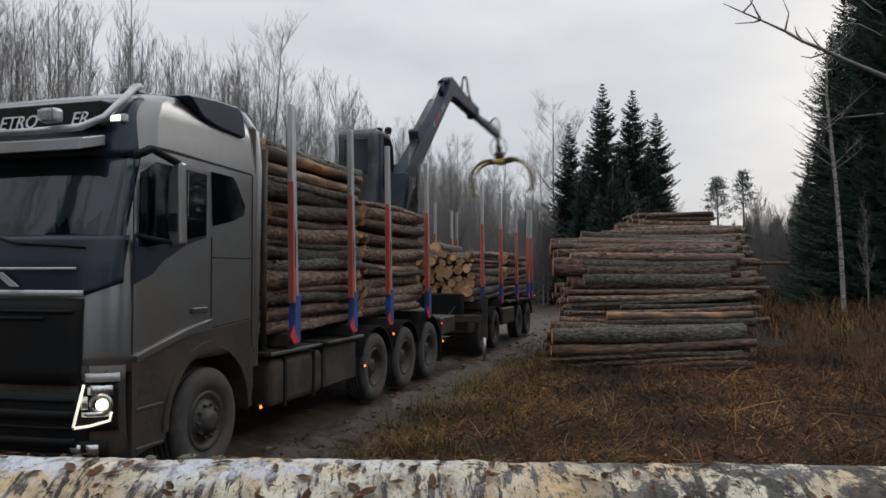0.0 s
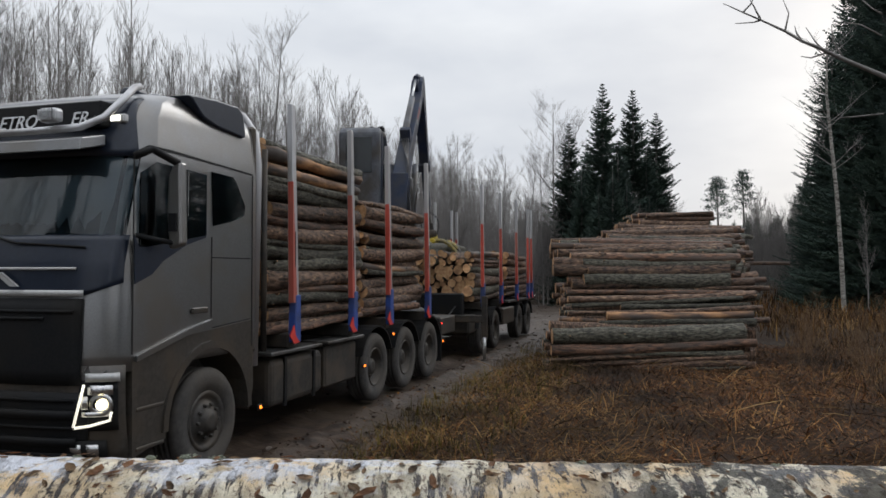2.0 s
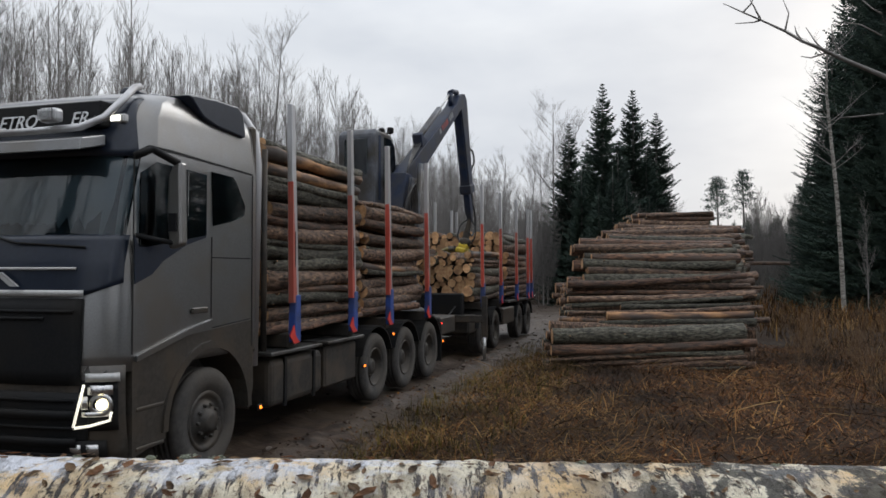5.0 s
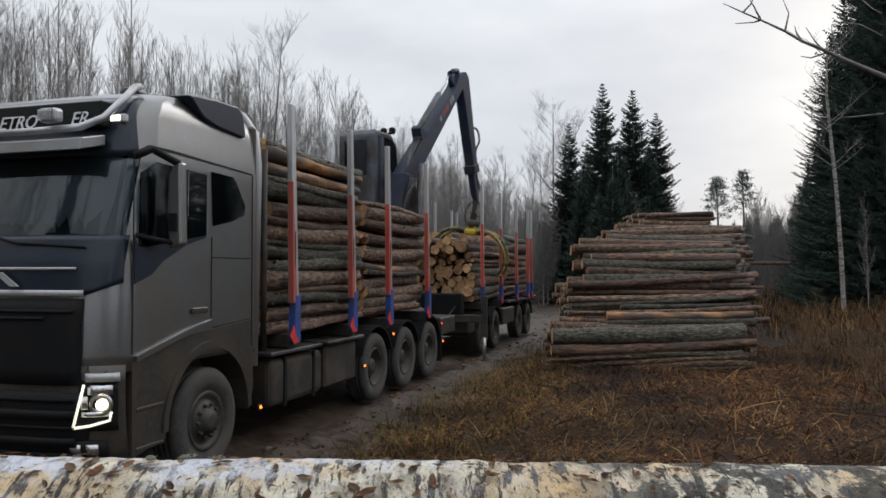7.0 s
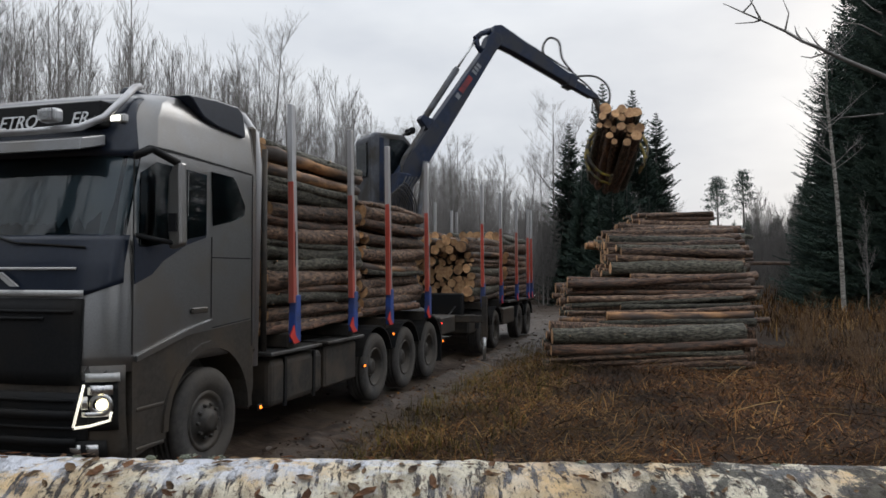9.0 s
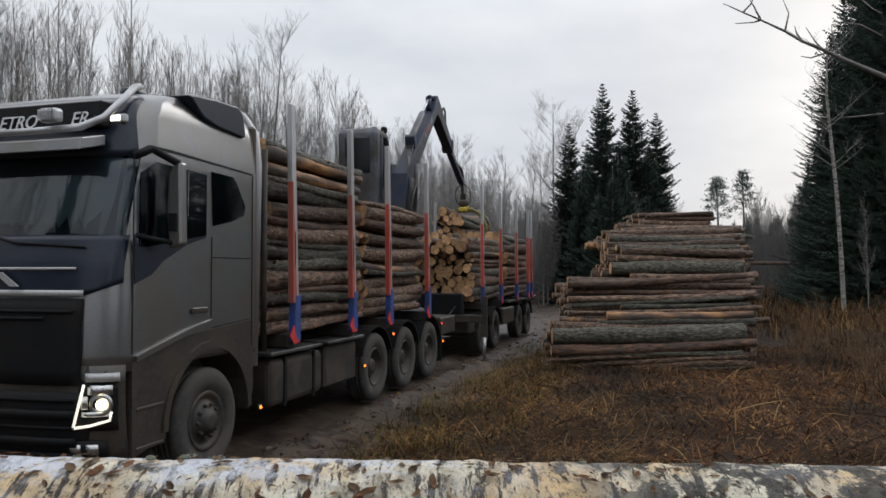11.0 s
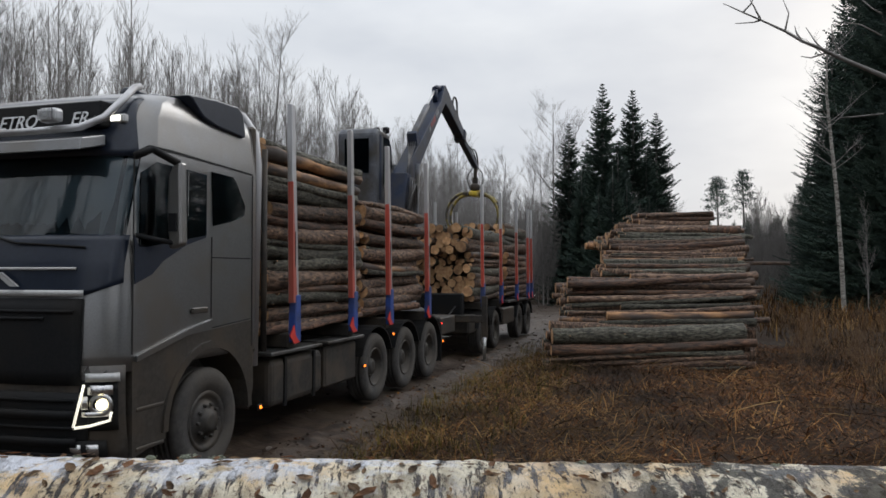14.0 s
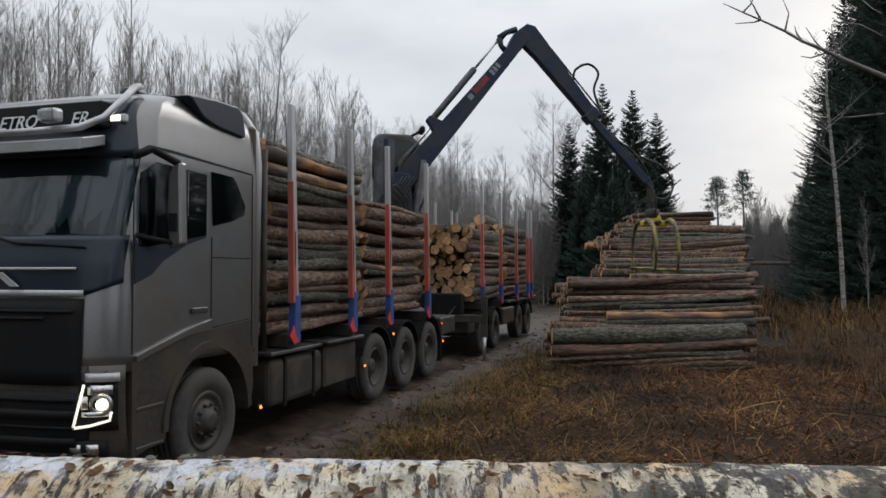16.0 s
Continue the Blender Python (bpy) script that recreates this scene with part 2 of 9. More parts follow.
def lathe(bm, profile, m, seg=28, first=True, last=True):
    """profile of (radius, height) turned round z, placed by m."""
    rings = []
    for r, h in profile:
        rings.append([bm.verts.new(m @ Vector((r * math.cos(a), r * math.sin(a), h))) for a in (2 * math.pi * k / seg for k in range(seg))])
    for a, b in zip(rings, rings[1:]):
        for k in range(seg):
            f = bm.faces.new((a[k], a[(k + 1) % seg], b[(k + 1) % seg], b[k]))
            f.smooth = True
    if first:
        bm.faces.new(list(reversed(rings[0])))
    if last:
        bm.faces.new(rings[-1])


def B():
    return bmesh.new()


# ---- logs ----
LOG_MESH = {}


def log_mesh(kind, seed, r, length):
    """A crooked log along its own z, centred, with sawn ends."""
    key = (kind, seed, round(r, 3), round(length, 2))
    if key in LOG_MESH:
        return LOG_MESH[key]
    rng = random.Random(seed * 7 + int(r * 1000))
    bm = B()
    n = 9
    ph, ph2 = rng.uniform(0, 6), rng.uniform(0, 6)
    bow = rng.uniform(0.004, 0.036)
    pts, rad = [], []
    for i in range(n + 1):
        f = i / n
        pts.append((bow * math.sin(f * 3.1 + ph) + rng.uniform(-1, 1) * 0.006, bow * math.sin(f * 4.0 + ph2) + rng.uniform(-1, 1) * 0.006, (f - 0.5) * length))
        rad.append(r * (1.13 - 0.27 * f) * rng.uniform(0.93, 1.07))
    rings = ring_tube(bm, pts, rad, 11, True, 0, 1)
    for ringv in rings:
        c = sum((v.co for v in ringv), Vector()) / len(ringv)
        for v in ringv:
            v.co = c + (v.co - c) * rng.uniform(0.91, 1.08)
    for k in range(rng.randint(1, 4)):   # branch stubs
        z, a = rng.uniform(-0.45, 0.45) * length, rng.uniform(0, 6.28)
        d = Vector((math.cos(a), math.sin(a), 0.25))
        ring_tube(bm, [d * r * 0.8 + Vector((0, 0, z)), d * (r + rng.uniform(0.015, 0.05)) + Vector((0, 0, z))], [0.022, 0.012], 5, True, 0, 1)
    me = bpy.data.meshes.new("log")
    bm.normal_update()
    bm.to_mesh(me)
    bm.free()
    me.materials.append({"b": BARK, "g": BARKG, "r": BARKR, "s": BARKS}[kind])
    me.materials.append(CUT)
    LOG_MESH[key] = me
    return me


LOG_LABEL = {"b": "brown-barked log with sawn ends", "g": "grey lichen-covered log with sawn ends",
             "r": "reddish log with partly peeled bark", "s": "log stripped to bare orange wood"}


def put_log(kind, seed, r, length, m, group, where):
    ob = new("log", log_mesh(kind, seed, r, length))
    ob.matrix_basis = m
    return tagged(ob, LOG_LABEL[kind] + " " + where, "log", group)


HEAPS = {}


def heap_log(kind, seed, r, length, m, group, where):
    """A log deep in a stack: joined with its neighbours into one heap."""
    HEAPS.setdefault((group, where), []).append((log_mesh(kind, seed, r, length), m))


def close_heaps():
    for (group, where), items in HEAPS.items():
        verts, faces, mats = [], [], []
        slots = []
        for me, m in items:
            base = len(verts)
            verts += [(m @ v.co)[:] for v in me.vertices]
            for pl in me.polygons:
                faces.append([base + i for i in pl.vertices])
                mt = me.materials[pl.material_index]
                if mt not in slots:
                    slots.append(mt)
                mats.append(slots.index(mt))
        me = bpy.data.meshes.new("log_heap")
        me.from_pydata(verts, [], faces)
        for mt in slots:
            me.materials.append(mt)
        me.polygons.foreach_set("material_index", mats)
        ob = new("log_heap", me)
        tagged(ob, "mixed brown and grey logs " + where, "logs", kind="stuff")


def along(direction):
    """The turn that lays z along a direction."""
    return Vector(direction).to_track_quat("Z", "Y").to_matrix().to_4x4()


def log_kind(rng):
    return rng.choice("bbbbggrrrs" if rng.random() < 0.3 else "bbbbrggb")


# ---- the truck: own space has x backwards from the front axle, y to its far side, z up ----
TRUCK_POSE = pose(-3.498, 7.859, 0, 0, 0, 73.036)


def wheel(parent, x, y, r, width, name="wheel", dual=False, front=False):
    side = -1 if y < 0 else 1
    turn = pose(x, y, r, 90 * side * -1, 0, 0)      # own z points outwards
    m = Matrix.Identity(4)
    bm = B()
    w = width / 2
    lathe(bm, [(r * 0.56, -w), (r * 0.80, -w), (r * 0.95, -w * 0.92), (r, -w * 0.7), (r, -w * 0.42), (r - 0.018, -w * 0.4), (r - 0.018, -w * 0.34), (r, -w * 0.32), (r, -w * 0.04), (r - 0.018, -w * 0.03), (r - 0.018, w * 0.03), (r, w * 0.04), (r, w * 0.32), (r - 0.018, w * 0.34), (r - 0.018, w * 0.4), (r, w * 0.42), (r, w * 0.7), (r * 0.95, w * 0.92), (r * 0.82, w), (r * 0.57, w * 0.86), (r * 0.55, w * 0.3), (r * 0.55, -w * 0.9)], m, 36, False, False)
    tyre = part("wheel", bm, RUBBER, parent, "muddy black tyre on a steel rim")
    tyre.matrix_basis = turn
    bm = B()
    if front:
        prof = [(r * 0.57, w * 0.8), (r * 0.55, w * 0.95), (r * 0.47, w * 0.8), (r * 0.42, w * 0.6), (r * 0.36, w * 0.85), (r * 0.22, w * 1.0), (r * 0.2, w * 1.25), (0.05, w * 1.3)]
    else:
        prof = [(r * 0.57, w * 0.8), (r * 0.55, w * 0.95), (r * 0.50, w * 0.7), (r * 0.44, -w * 0.05), (r * 0.36, -w * 0.1), (r * 0.26, w * 0.0), (r * 0.22, w * 0.55), (0.05, w * 0.6)]
    lathe(bm, prof, m, 30, False, True)
    part("rim", bm, RIM, tyre, "dirty grey steel rim", True)
    for k in range(10):
        a = 2 * math.pi * k / 10
        bm = B()
        hz = w * 0.85 if front else w * 0.0
        ring_tube(bm, [(r * 0.31 * math.cos(a), r * 0.31 * math.sin(a), hz - 0.01), (r * 0.31 * math.cos(a), r * 0.31 * math.sin(a), hz + 0.045)], 0.018, 6)
        part("wheel_nut", bm, RIM, tyre)
    return tyre


CAB_BACK, CAB_HALF = 0.93, 1.24
CAB_F = [(0.42, -1.40), (0.75, -1.45), (1.2, -1.46), (1.65, -1.45), (2.06, -1.42), (2.3, -1.36), (2.95, -1.17), (3.05, -1.14), (3.2, -1.12), (3.4, -1.08), (3.55, -0.99), (3.66, -0.78), (3.72, -0.35), (3.76, 0.1)]


def cab_front(z):
    for (z0, f0), (z1, f1) in zip(CAB_F, CAB_F[1:]):
        if z <= z1:
            k = max(0.0, (z - z0) / (z1 - z0))
            return f0 + (f1 - f0) * k
    return CAB_F[-1][1]


def cab_half(z):
    if z > 3.44:
        return CAB_HALF - 0.05 - 0.20 * ((z - 3.44) / 0.32) ** 2.0
    return CAB_HALF - max(0.0, z - 3.06) * 0.13


def cab_skin(y, z, off=0.0):
    """A point of the front skin, off metres proud of it."""
    w = cab_half(z)
    k = min(1.0, abs(y) / w)
    x = cab_front(z) + 0.10 * k ** 2 + 0.20 * k ** 7
    return Vector((x - off, y * (1 + off * 0.8), z))


def skin_patch(bm, outline, off, nu=14, nv=6, thick=0.012):
    """A curved panel on the cab front: outline gives y-left, y-right for a height from z0 to z1."""
    z0, z1, yl, yr = outline
    sheets = []
    for o in (off, off - thick):
        grid = []
        for j in range(nv + 1):
            z = z0 + (z1 - z0) * j / nv
            a, b = yl(z), yr(z)
            grid.append([bm.verts.new(cab_skin(a + (b - a) * i / nu, z, o)) for i in range(nu + 1)])
        sheets.append(grid)
    fs = []
    for s, grid in enumerate(sheets):
        for j in range(nv):
            for i in range(nu):
                q = (grid[j][i], grid[j][i + 1], grid[j + 1][i + 1], grid[j + 1][i])
                fs.append(bm.faces.new(q if s else tuple(reversed(q))))
                fs[-1].smooth = True
    f, b = sheets
    rim = [(j, 0) for j in range(nv + 1)] + [(nv, i) for i in range(1, nu + 1)] + [(j, nu) for j in range(nv - 1, -1, -1)] + [(0, i) for i in range(nu - 1, 0, -1)]
    for (a0, a1), (b0, b1) in zip(rim, rim[1:] + rim[:1]):
        fs.append(bm.faces.new((f[a0][a1], f[b0][b1], b[b0][b1], b[a0][a1])))
    bmesh.ops.recalc_face_normals(bm, faces=fs)


def const(v):
    return lambda z: v


def side_poly(bm, poly, y, depth=0.01, bevel=0.0):
    prism(bm, poly, 1, y, y - depth, bevel)


def build_cab(truck):
    cab = part("cab", make_cab_shell(), PAINT, truck, "grey-brown metallic sleeper cab with dirt film", False)
    for p in cab.data.polygons:
        p.use_smooth = True
    bm = B()      # lower bumper and grille block
    skin_patch(bm, (0.40, 1.22, const(-1.22), const(1.22)), 0.0, 24, 6, 0.30)
    part("bumper", bm, DIRTY, cab, "dirty grey front bumper")
    bm = B()
    skin_patch(bm, (1.06, 1.78, const(-0.93), const(0.93)), 0.02, 18, 6, 0.02)
    part("upper_grille", bm, BLACK, cab, "black upper grille panel")
    for zz, w in ((1.66, 0.86), (1.60, 0.60)):
        bm = B()
        skin_patch(bm, (zz, zz + 0.025, const(-w), const(w)), 0.035, 18, 1, 0.02)
        part("grille_bar", bm, BLACK, cab)
    bm = B()
    skin_patch(bm, (0.42, 1.0, lambda z: -1.02 + 0.12 * (1.0 - z), lambda z: 1.02 - 0.12 * (1.0 - z)), 0.015, 18, 4, 0.02)
    part("lower_grille", bm, BLACK, cab, "black lower grille")
    for zz, hh in ((0.93, 0.02), (0.78, 0.075), (0.70, 0.02), (0.55, 0.075), (0.47, 0.02)):
        bm = B()
        skin_patch(bm, (zz, zz + hh, const(-0.88), const(0.88)), 0.045, 18, 1, 0.035)
        part("grille_bar", bm, BLACK, cab)
    bm = B()
    skin_patch(bm, (1.81, 2.32, lambda z: -0.95 - 0.24 * min(1, max(0, (z - 1.81) / 0.10)), lambda z: 0.95 + 0.24 * min(1, max(0, (z - 1.81) / 0.10))), 0.012, 24, 10, 0.012)
    part("nose_panel", bm, NAVY, cab, "dark blue panel below the windscreen")
    for zz, hh, w in ((1.80, 0.05, 0.93), (2.02, 0.022, 0.86)):
        bm = B()
        skin_patch(bm, (zz, zz + hh, const(-w), const(w)), 0.03, 18, 1, 0.02)
        part("trim_strip", bm, SILVER, cab, "silver trim strip")
    # badge bar across the nose
    bm = B()
    prism(bm, [(-0.38, 1.88), (-0.30, 1.88), (-0.12, 2.0), (-0.20, 2.0)], 0, -1.50, -1.475)
    part("badge", bm, SILVER, cab, "slanted silver badge bar")
    bm = B()
    skin_patch(bm, (2.20, 3.02, lambda z: -1.17 + 0.02 * (z - 2.2), lambda z: 1.17 - 0.02 * (z - 2.2)), 0.01, 24, 8, 0.012)
    part("windscreen", bm, GLASSD, cab, "blue-green windscreen, its tint darkened for the dim cab inside")
    for s in (-1, 1):
        bm = B()
        ring_tube(bm, [cab_skin(s * 0.9, 2.21, 0.03), cab_skin(s * 0.25, 2.25, 0.035), cab_skin(s * 0.05, 2.3, 0.03)], 0.012, 6)
        part("wiper", bm, BLACK, cab, "black wiper arm")
    # roof front: dark band with sun visor, marker lamps and lamp bar
    bm = B()
    skin_patch(bm, (3.02, 3.58, lambda z: -1.13 + 0.20 * max(0.0, z - 3.1), lambda z: 1.13 - 0.20 * max(0.0, z - 3.1)), 0.014, 28, 8, 0.014)
    part("roof_band", bm, NAVY, cab, "dark blue roof band")
    bm = B()
    prism(bm, [(-1.42, 3.02), (-1.40, 3.13), (-1.12, 3.20), (-1.12, 3.10)], 1, -0.93, 0.93, 0.012)
    part("sun_visor", bm, PAINT, cab, "grey sun visor over the windscreen")
    bm = B()
    prism(bm, [(-1.17, 3.27), (-1.145, 3.50), (-1.0, 3.50), (-1.0, 3.27)], 1, -0.90, 0.90, 0.015)
    part("name_board", bm, BLACK, cab, "dark name board on the roof front")
    # readable letters stand on the board
    cu = bpy.data.curves.new("lettering", "FONT")
    cu.body = "ETRO"
    cu.size, cu.extrude, cu.shear = 0.17, 0.004, 0.25
    tmp = bpy.data.objects.new("lettering", cu)
    for txt, yy in (("ETRO", 0.20), ("ER", -0.60)):
        cu.body = txt
        scene.collection.objects.link(tmp)
        dg = bpy.context.evaluated_depsgraph_get()
        dg.update()
        me = bpy.data.meshes.new_from_object(tmp.evaluated_get(dg))
        scene.collection.objects.unlink(tmp)
        me.materials.clear()
        me.materials.append(WHITE)
        ob = new("lettering", me)
        ob.parent = cab
        ob.matrix_basis = Matrix.Translation((-1.182, yy, 3.285)) @ Matrix.Rotation(radians(-90), 4, "Z") @ Matrix.Rotation(radians(84), 4, "X")
        ob["label"] = "white slanted lettering"
    bpy.data.objects.remove(tmp)
    bm = B()
    pts = [(-0.68, -0.92, 3.72), (-0.82, -0.98, 3.68), (-0.98, -1.0, 3.54), (-1.15, -0.93, 3.34), (-1.28, -0.80, 3.24), (-1.33, -0.4, 3.22), (-1.34, 0.4, 3.22), (-1.28, 0.80, 3.24), (-1.15, 0.93, 3.34), (-0.98, 1.0, 3.54), (-0.82, 0.98, 3.68), (-0.68, 0.92, 3.72)]
    ring_tube(bm, pts, 0.033, 10)
    part("lamp_bar", bm, ALU, cab, "bent steel roof lamp bar")
    for y in (-0.58, 0.58):
        bm = B()
        box(bm, (-1.43, y - 0.095, 3.275), (-1.32, y + 0.095, 3.395), 0.03, seg=2)
        sp = part("spot_lamp", bm, ALU, cab, "rectangular roof spot lamp")
        bm = B()
        box(bm, (-1.442, y - 0.08, 3.29), (-1.432, y + 0.08, 3.38), 0.02)
        part("lens", bm, LENS, sp, "clear lamp lens")
    for y in (-0.95, 0.95):
        bm = B()
        p = cab_skin(y, 3.36, 0.02)
        box(bm, (p.x - 0.02, y - 0.09, 3.32), (p.x + 0.05, y + 0.09, 3.40), 0.015)
        ml = part("marker_lamp", bm, SILVER, cab, "roof marker lamp")
        bm = B()
        box(bm, (p.x - 0.026, y - 0.05, 3.335), (p.x - 0.021, y + 0.06, 3.385), 0.0)
        part("lens", bm, WLAMP, ml, "lit white lens")
    # roof beacons, low dark domes
    for x, y in ((-0.55, -0.75), (-0.25, -0.75)):
        bm = B()
        box(bm, (x - 0.10, y - 0.1, 3.64), (x + 0.10, y + 0.1, 3.75), 0.05, seg=2)
        part("roof_beacon", bm, NAVY, cab, "low dark roof beacon")
    # side: windows, seams, deflector
    for sgn in (-1, 1):
        yy = sgn * (CAB_HALF + 0.002)
        dd = 0.012 if sgn < 0 else -0.012
        bm = B()
        side_poly(bm, [(-1.07, 2.22), (-0.98, 2.22), (-0.1, 2.36), (-0.1, 2.96), (-0.85, 2.98), (-1.06, 2.86)], yy, dd)
        part("door_window", bm, GLASSD, cab, "dark door window")
        bm = B()
        side_poly(bm, [(0.02, 2.46), (0.33, 2.52), (0.58, 2.60), (0.60, 2.70), (0.42, 2.95), (0.36, 2.99), (-0.01, 3.0)], yy, dd)
        part("side_window", bm, GLASSD, cab, "dark sleeper side window")
        bm = B()
        side_poly(bm, [(-1.13, 2.32), (-1.12, 1.9), (-0.9, 1.98), (-0.75, 2.1), (-0.4, 2.26), (-0.1, 2.34), (-0.1, 2.36), (-0.98, 2.22), (-1.07, 2.22)], yy, dd * 0.8)
        part("window_surround", bm, NAVY, cab, "dark lower window surround")
        for poly in ([(-1.12, 3.04), (-0.95, 3.12), (-0.6, 3.12), (0.75, 3.07), (0.75, 3.055), (-0.6, 3.10), (-0.94, 3.10), (-1.11, 3.025)],
                     [(0.0, 1.55), (0.0, 2.35), (0.012, 2.35), (0.012, 1.55)],
                     [(0.02, 2.15), (0.72, 2.15), (0.72, 2.138), (0.02, 2.138)], [(0.02, 1.45), (0.72, 1.50), (0.72, 1.488), (0.02, 1.438)],
                     [(0.752, 3.05), (0.764, 3.05), (0.764, 1.2), (0.752, 1.2)],
                     [(-1.145, 3.0), (-1.13, 3.0), (-1.13, 1.3), (-1.145, 1.3)]):
            bm = B()
            side_poly(bm, poly, yy, dd * 0.4)
            part("panel_seam", bm, SEAM, cab)
        bm = B()
        side_poly(bm, [(-1.10, 1.235), (0.0, 1.50), (0.0, 1.53), (-0.35, 1.47), (-1.10, 1.285)], yy, dd * 2.2)
        part("side_trim", bm, PAINT, cab, "body-coloured side crease")
        bm = B()
        box(bm, (-0.33, yy - 0.03 if sgn < 0 else yy, 1.60), (-0.08, yy if sgn < 0 else yy + 0.03, 1.66), 0.012, m=None)
        part("door_handle", bm, DIRTY, cab, "body-coloured door handle")
        bm = B()      # dark side deflector on the roof edge
        y1 = sgn * 0.80
        prism(bm, [(-0.36, 3.70), (-0.26, 3.72), (0.10, 3.75), (0.50, 3.76), (0.60, 3.70), (0.655, 3.46), (0.60, 3.44), (0.12, 3.47), (-0.12, 3.52)], 1, sgn * 1.225, sgn * 0.98, 0.02)
        part("roof_deflector", bm, NAVY, cab, "dark blue roof-edge deflector")
        # lower body: wheel arch, step, bumper corner
        bm = B()
        arc = [(0.68 * math.cos(a), 0.56 + 0.70 * math.sin(a)) for a in (math.pi * k / 14 for k in range(15))]
        outer = [(-0.68, 0.5), (-1.12, 0.42), (-1.13, 1.24), (-0.4, 1.40), (0.78, 1.48), (0.80, 0.75), (0.72, 0.52)]
        prism(bm, outer + arc[0:15], 1, yy, sgn * 0.95, 0.0)
        part("wheel_fender", bm, DIRTY, cab, "dirty lower cab side round the wheel arch")
        bm = B()
        o = [(0.74 * math.cos(a), 0.56 + 0.76 * math.sin(a)) for a in (math.pi * k / 14 for k in range(15))]
        i2 = [(0.67 * math.cos(a), 0.56 + 0.69 * math.sin(a)) for a in (math.pi * k / 14 for k in range(14, -1, -1))]
        prism(bm, o + i2, 1, sgn * 1.265, sgn * 0.8, 0.0)
        part("arch_lip", bm, DIRTY, cab, "dirty wheel-arch lip")
        for zz in (0.46, 0.80):
            bm = B()
            box(bm, (-1.08, min(sgn * 1.25, sgn * 0.95), zz), (-0.7, max(sgn * 1.25, sgn * 0.95), zz + 0.04), 0.01)
            part("step", bm, CHASSIS, cab, "muddy cab step")
        # headlamp unit at the corner
        lamp = part("headlamp", lamp_body(sgn), BLACK, cab, "headlamp unit with lit bulb and daylight strip")
        bm = B()
        for yy0, rr, ox in ((1.08, 0.045, 0.03),):
            p = cab_skin(sgn * yy0, 0.90, 0.02)
            lathe(bm, [(rr, 0), (rr * 0.9, 0.02), (rr * 0.5, 0.035)], Matrix.Translation(p) @ along((-1, sgn * 0.35, 0)), 16)
        part("bulb", bm, LAMP, lamp, "lit headlamp bulb")
        bm = B()
        ring_tube(bm, [cab_skin(sgn * 0.87, 0.71, 0.035), cab_skin(sgn * 1.0, 0.73, 0.035), cab_skin(sgn * 1.13, 0.77, 0.035), cab_skin(sgn * 1.14, 0.84, 0.035)], 0.012, 6)
        ring_tube(bm, [cab_skin(sgn * 0.87, 0.71, 0.035), cab_skin(sgn * 0.96, 1.07, 0.035)], 0.012, 6)
        part("daylight_strip", bm, DRL, lamp, "lit daylight strip")
        bm = B()
        lathe(bm, [(0.10, 0.0), (0.095, 0.02), (0.06, 0.008), (0.02, 0.004)], Matrix.Translation(cab_skin(sgn * 1.08, 0.90, 0.012)) @ along((-1, sgn * 0.35, 0)), 20)
        part("reflector", bm, CHROME, lamp, "bright lamp reflector")
        for z0, z1, ya, yb in ((0.985, 1.045, 0.985, 1.15), (0.80, 0.84, 0.94, 1.14), (0.86, 0.97, 0.935, 0.985)):
            bm = B()
            skin_patch(bm, (z0, z1, const(sgn * ya), const(sgn * yb)), 0.022, 5, 2, 0.012)
            part("reflector_bezel", bm, CHROME, lamp, "chrome lamp bezel")
        bm = B()
        skin_patch(bm, (0.98, 1.06, lambda z: sgn * 1.0, lambda z: sgn * 1.15), 0.03, 5, 2, 0.02)
        part("indicator", bm, CHROME, lamp, "clear indicator lens")
        bm = B()
        skin_patch(bm, (1.09, 1.16, lambda z: sgn * 0.97, lambda z: sgn * 1.19), 0.03, 6, 1, 0.03)
        part("lamp_brow", bm, SILVER, cab, "silver trim above the headlamp")
        bm = B()
        skin_patch(bm, (0.44, 0.60, lambda z: sgn * 0.80, lambda z: sgn * 1.10), 0.03, 6, 2, 0.03)
        fog = part("fog_lamp", bm, BLACK, cab, "fog lamp in the bumper corner")
        for yc in (0.87, 1.0):
            bm = B()
            skin_patch(bm, (0.475, 0.57, lambda z: sgn * (yc - 0.045), lambda z: sgn * (yc + 0.045)), 0.036, 3, 2, 0.02)
            part("lens", bm, CHROME, fog, "clear fog lamp reflector")
        # mirror: arm and two-glass housing
        bm = B()
        my = sgn * 1.43
        prism(bm, [(my - 0.075, 2.24), (my + 0.06, 2.20), (my + 0.085, 2.5), (my + 0.075, 2.86), (my + 0.03, 2.95), (my - 0.06, 2.98)], 0, -0.84, -0.74, 0.025)
        mir = part("mirror", bm, PAINT, cab, "tall grey door mirror housing")
        bm = B()
        box(bm, (-0.738, my - 0.07, 2.50), (-0.732, my + 0.07, 2.90), 0.0)
        part("mirror_glass", bm, CHROME, mir, "mirror glass")
        # black box set proud of the housing; its colour draws a dark recess
        bm = B()
        box(bm, (-0.86, my - 0.03, 2.36), (-0.838, my + 0.05, 2.52), 0.0)
        part("mirror_recess", bm, BLACK, mir, "black patch drawn for a recess in the housing")
        bm = B()
        ring_tube(bm, [(-1.10, sgn * 1.22, 3.0), (-1.05, sgn * 1.36, 3.06), (-0.79, my, 2.97)], 0.035, 8)
        part("mirror_arm", bm, BLACK, cab, "black upper mirror arm")
        bm = B()
        ring_tube(bm, [(-1.08, sgn * 1.22, 2.32), (-0.79, my, 2.25)], 0.022, 8)
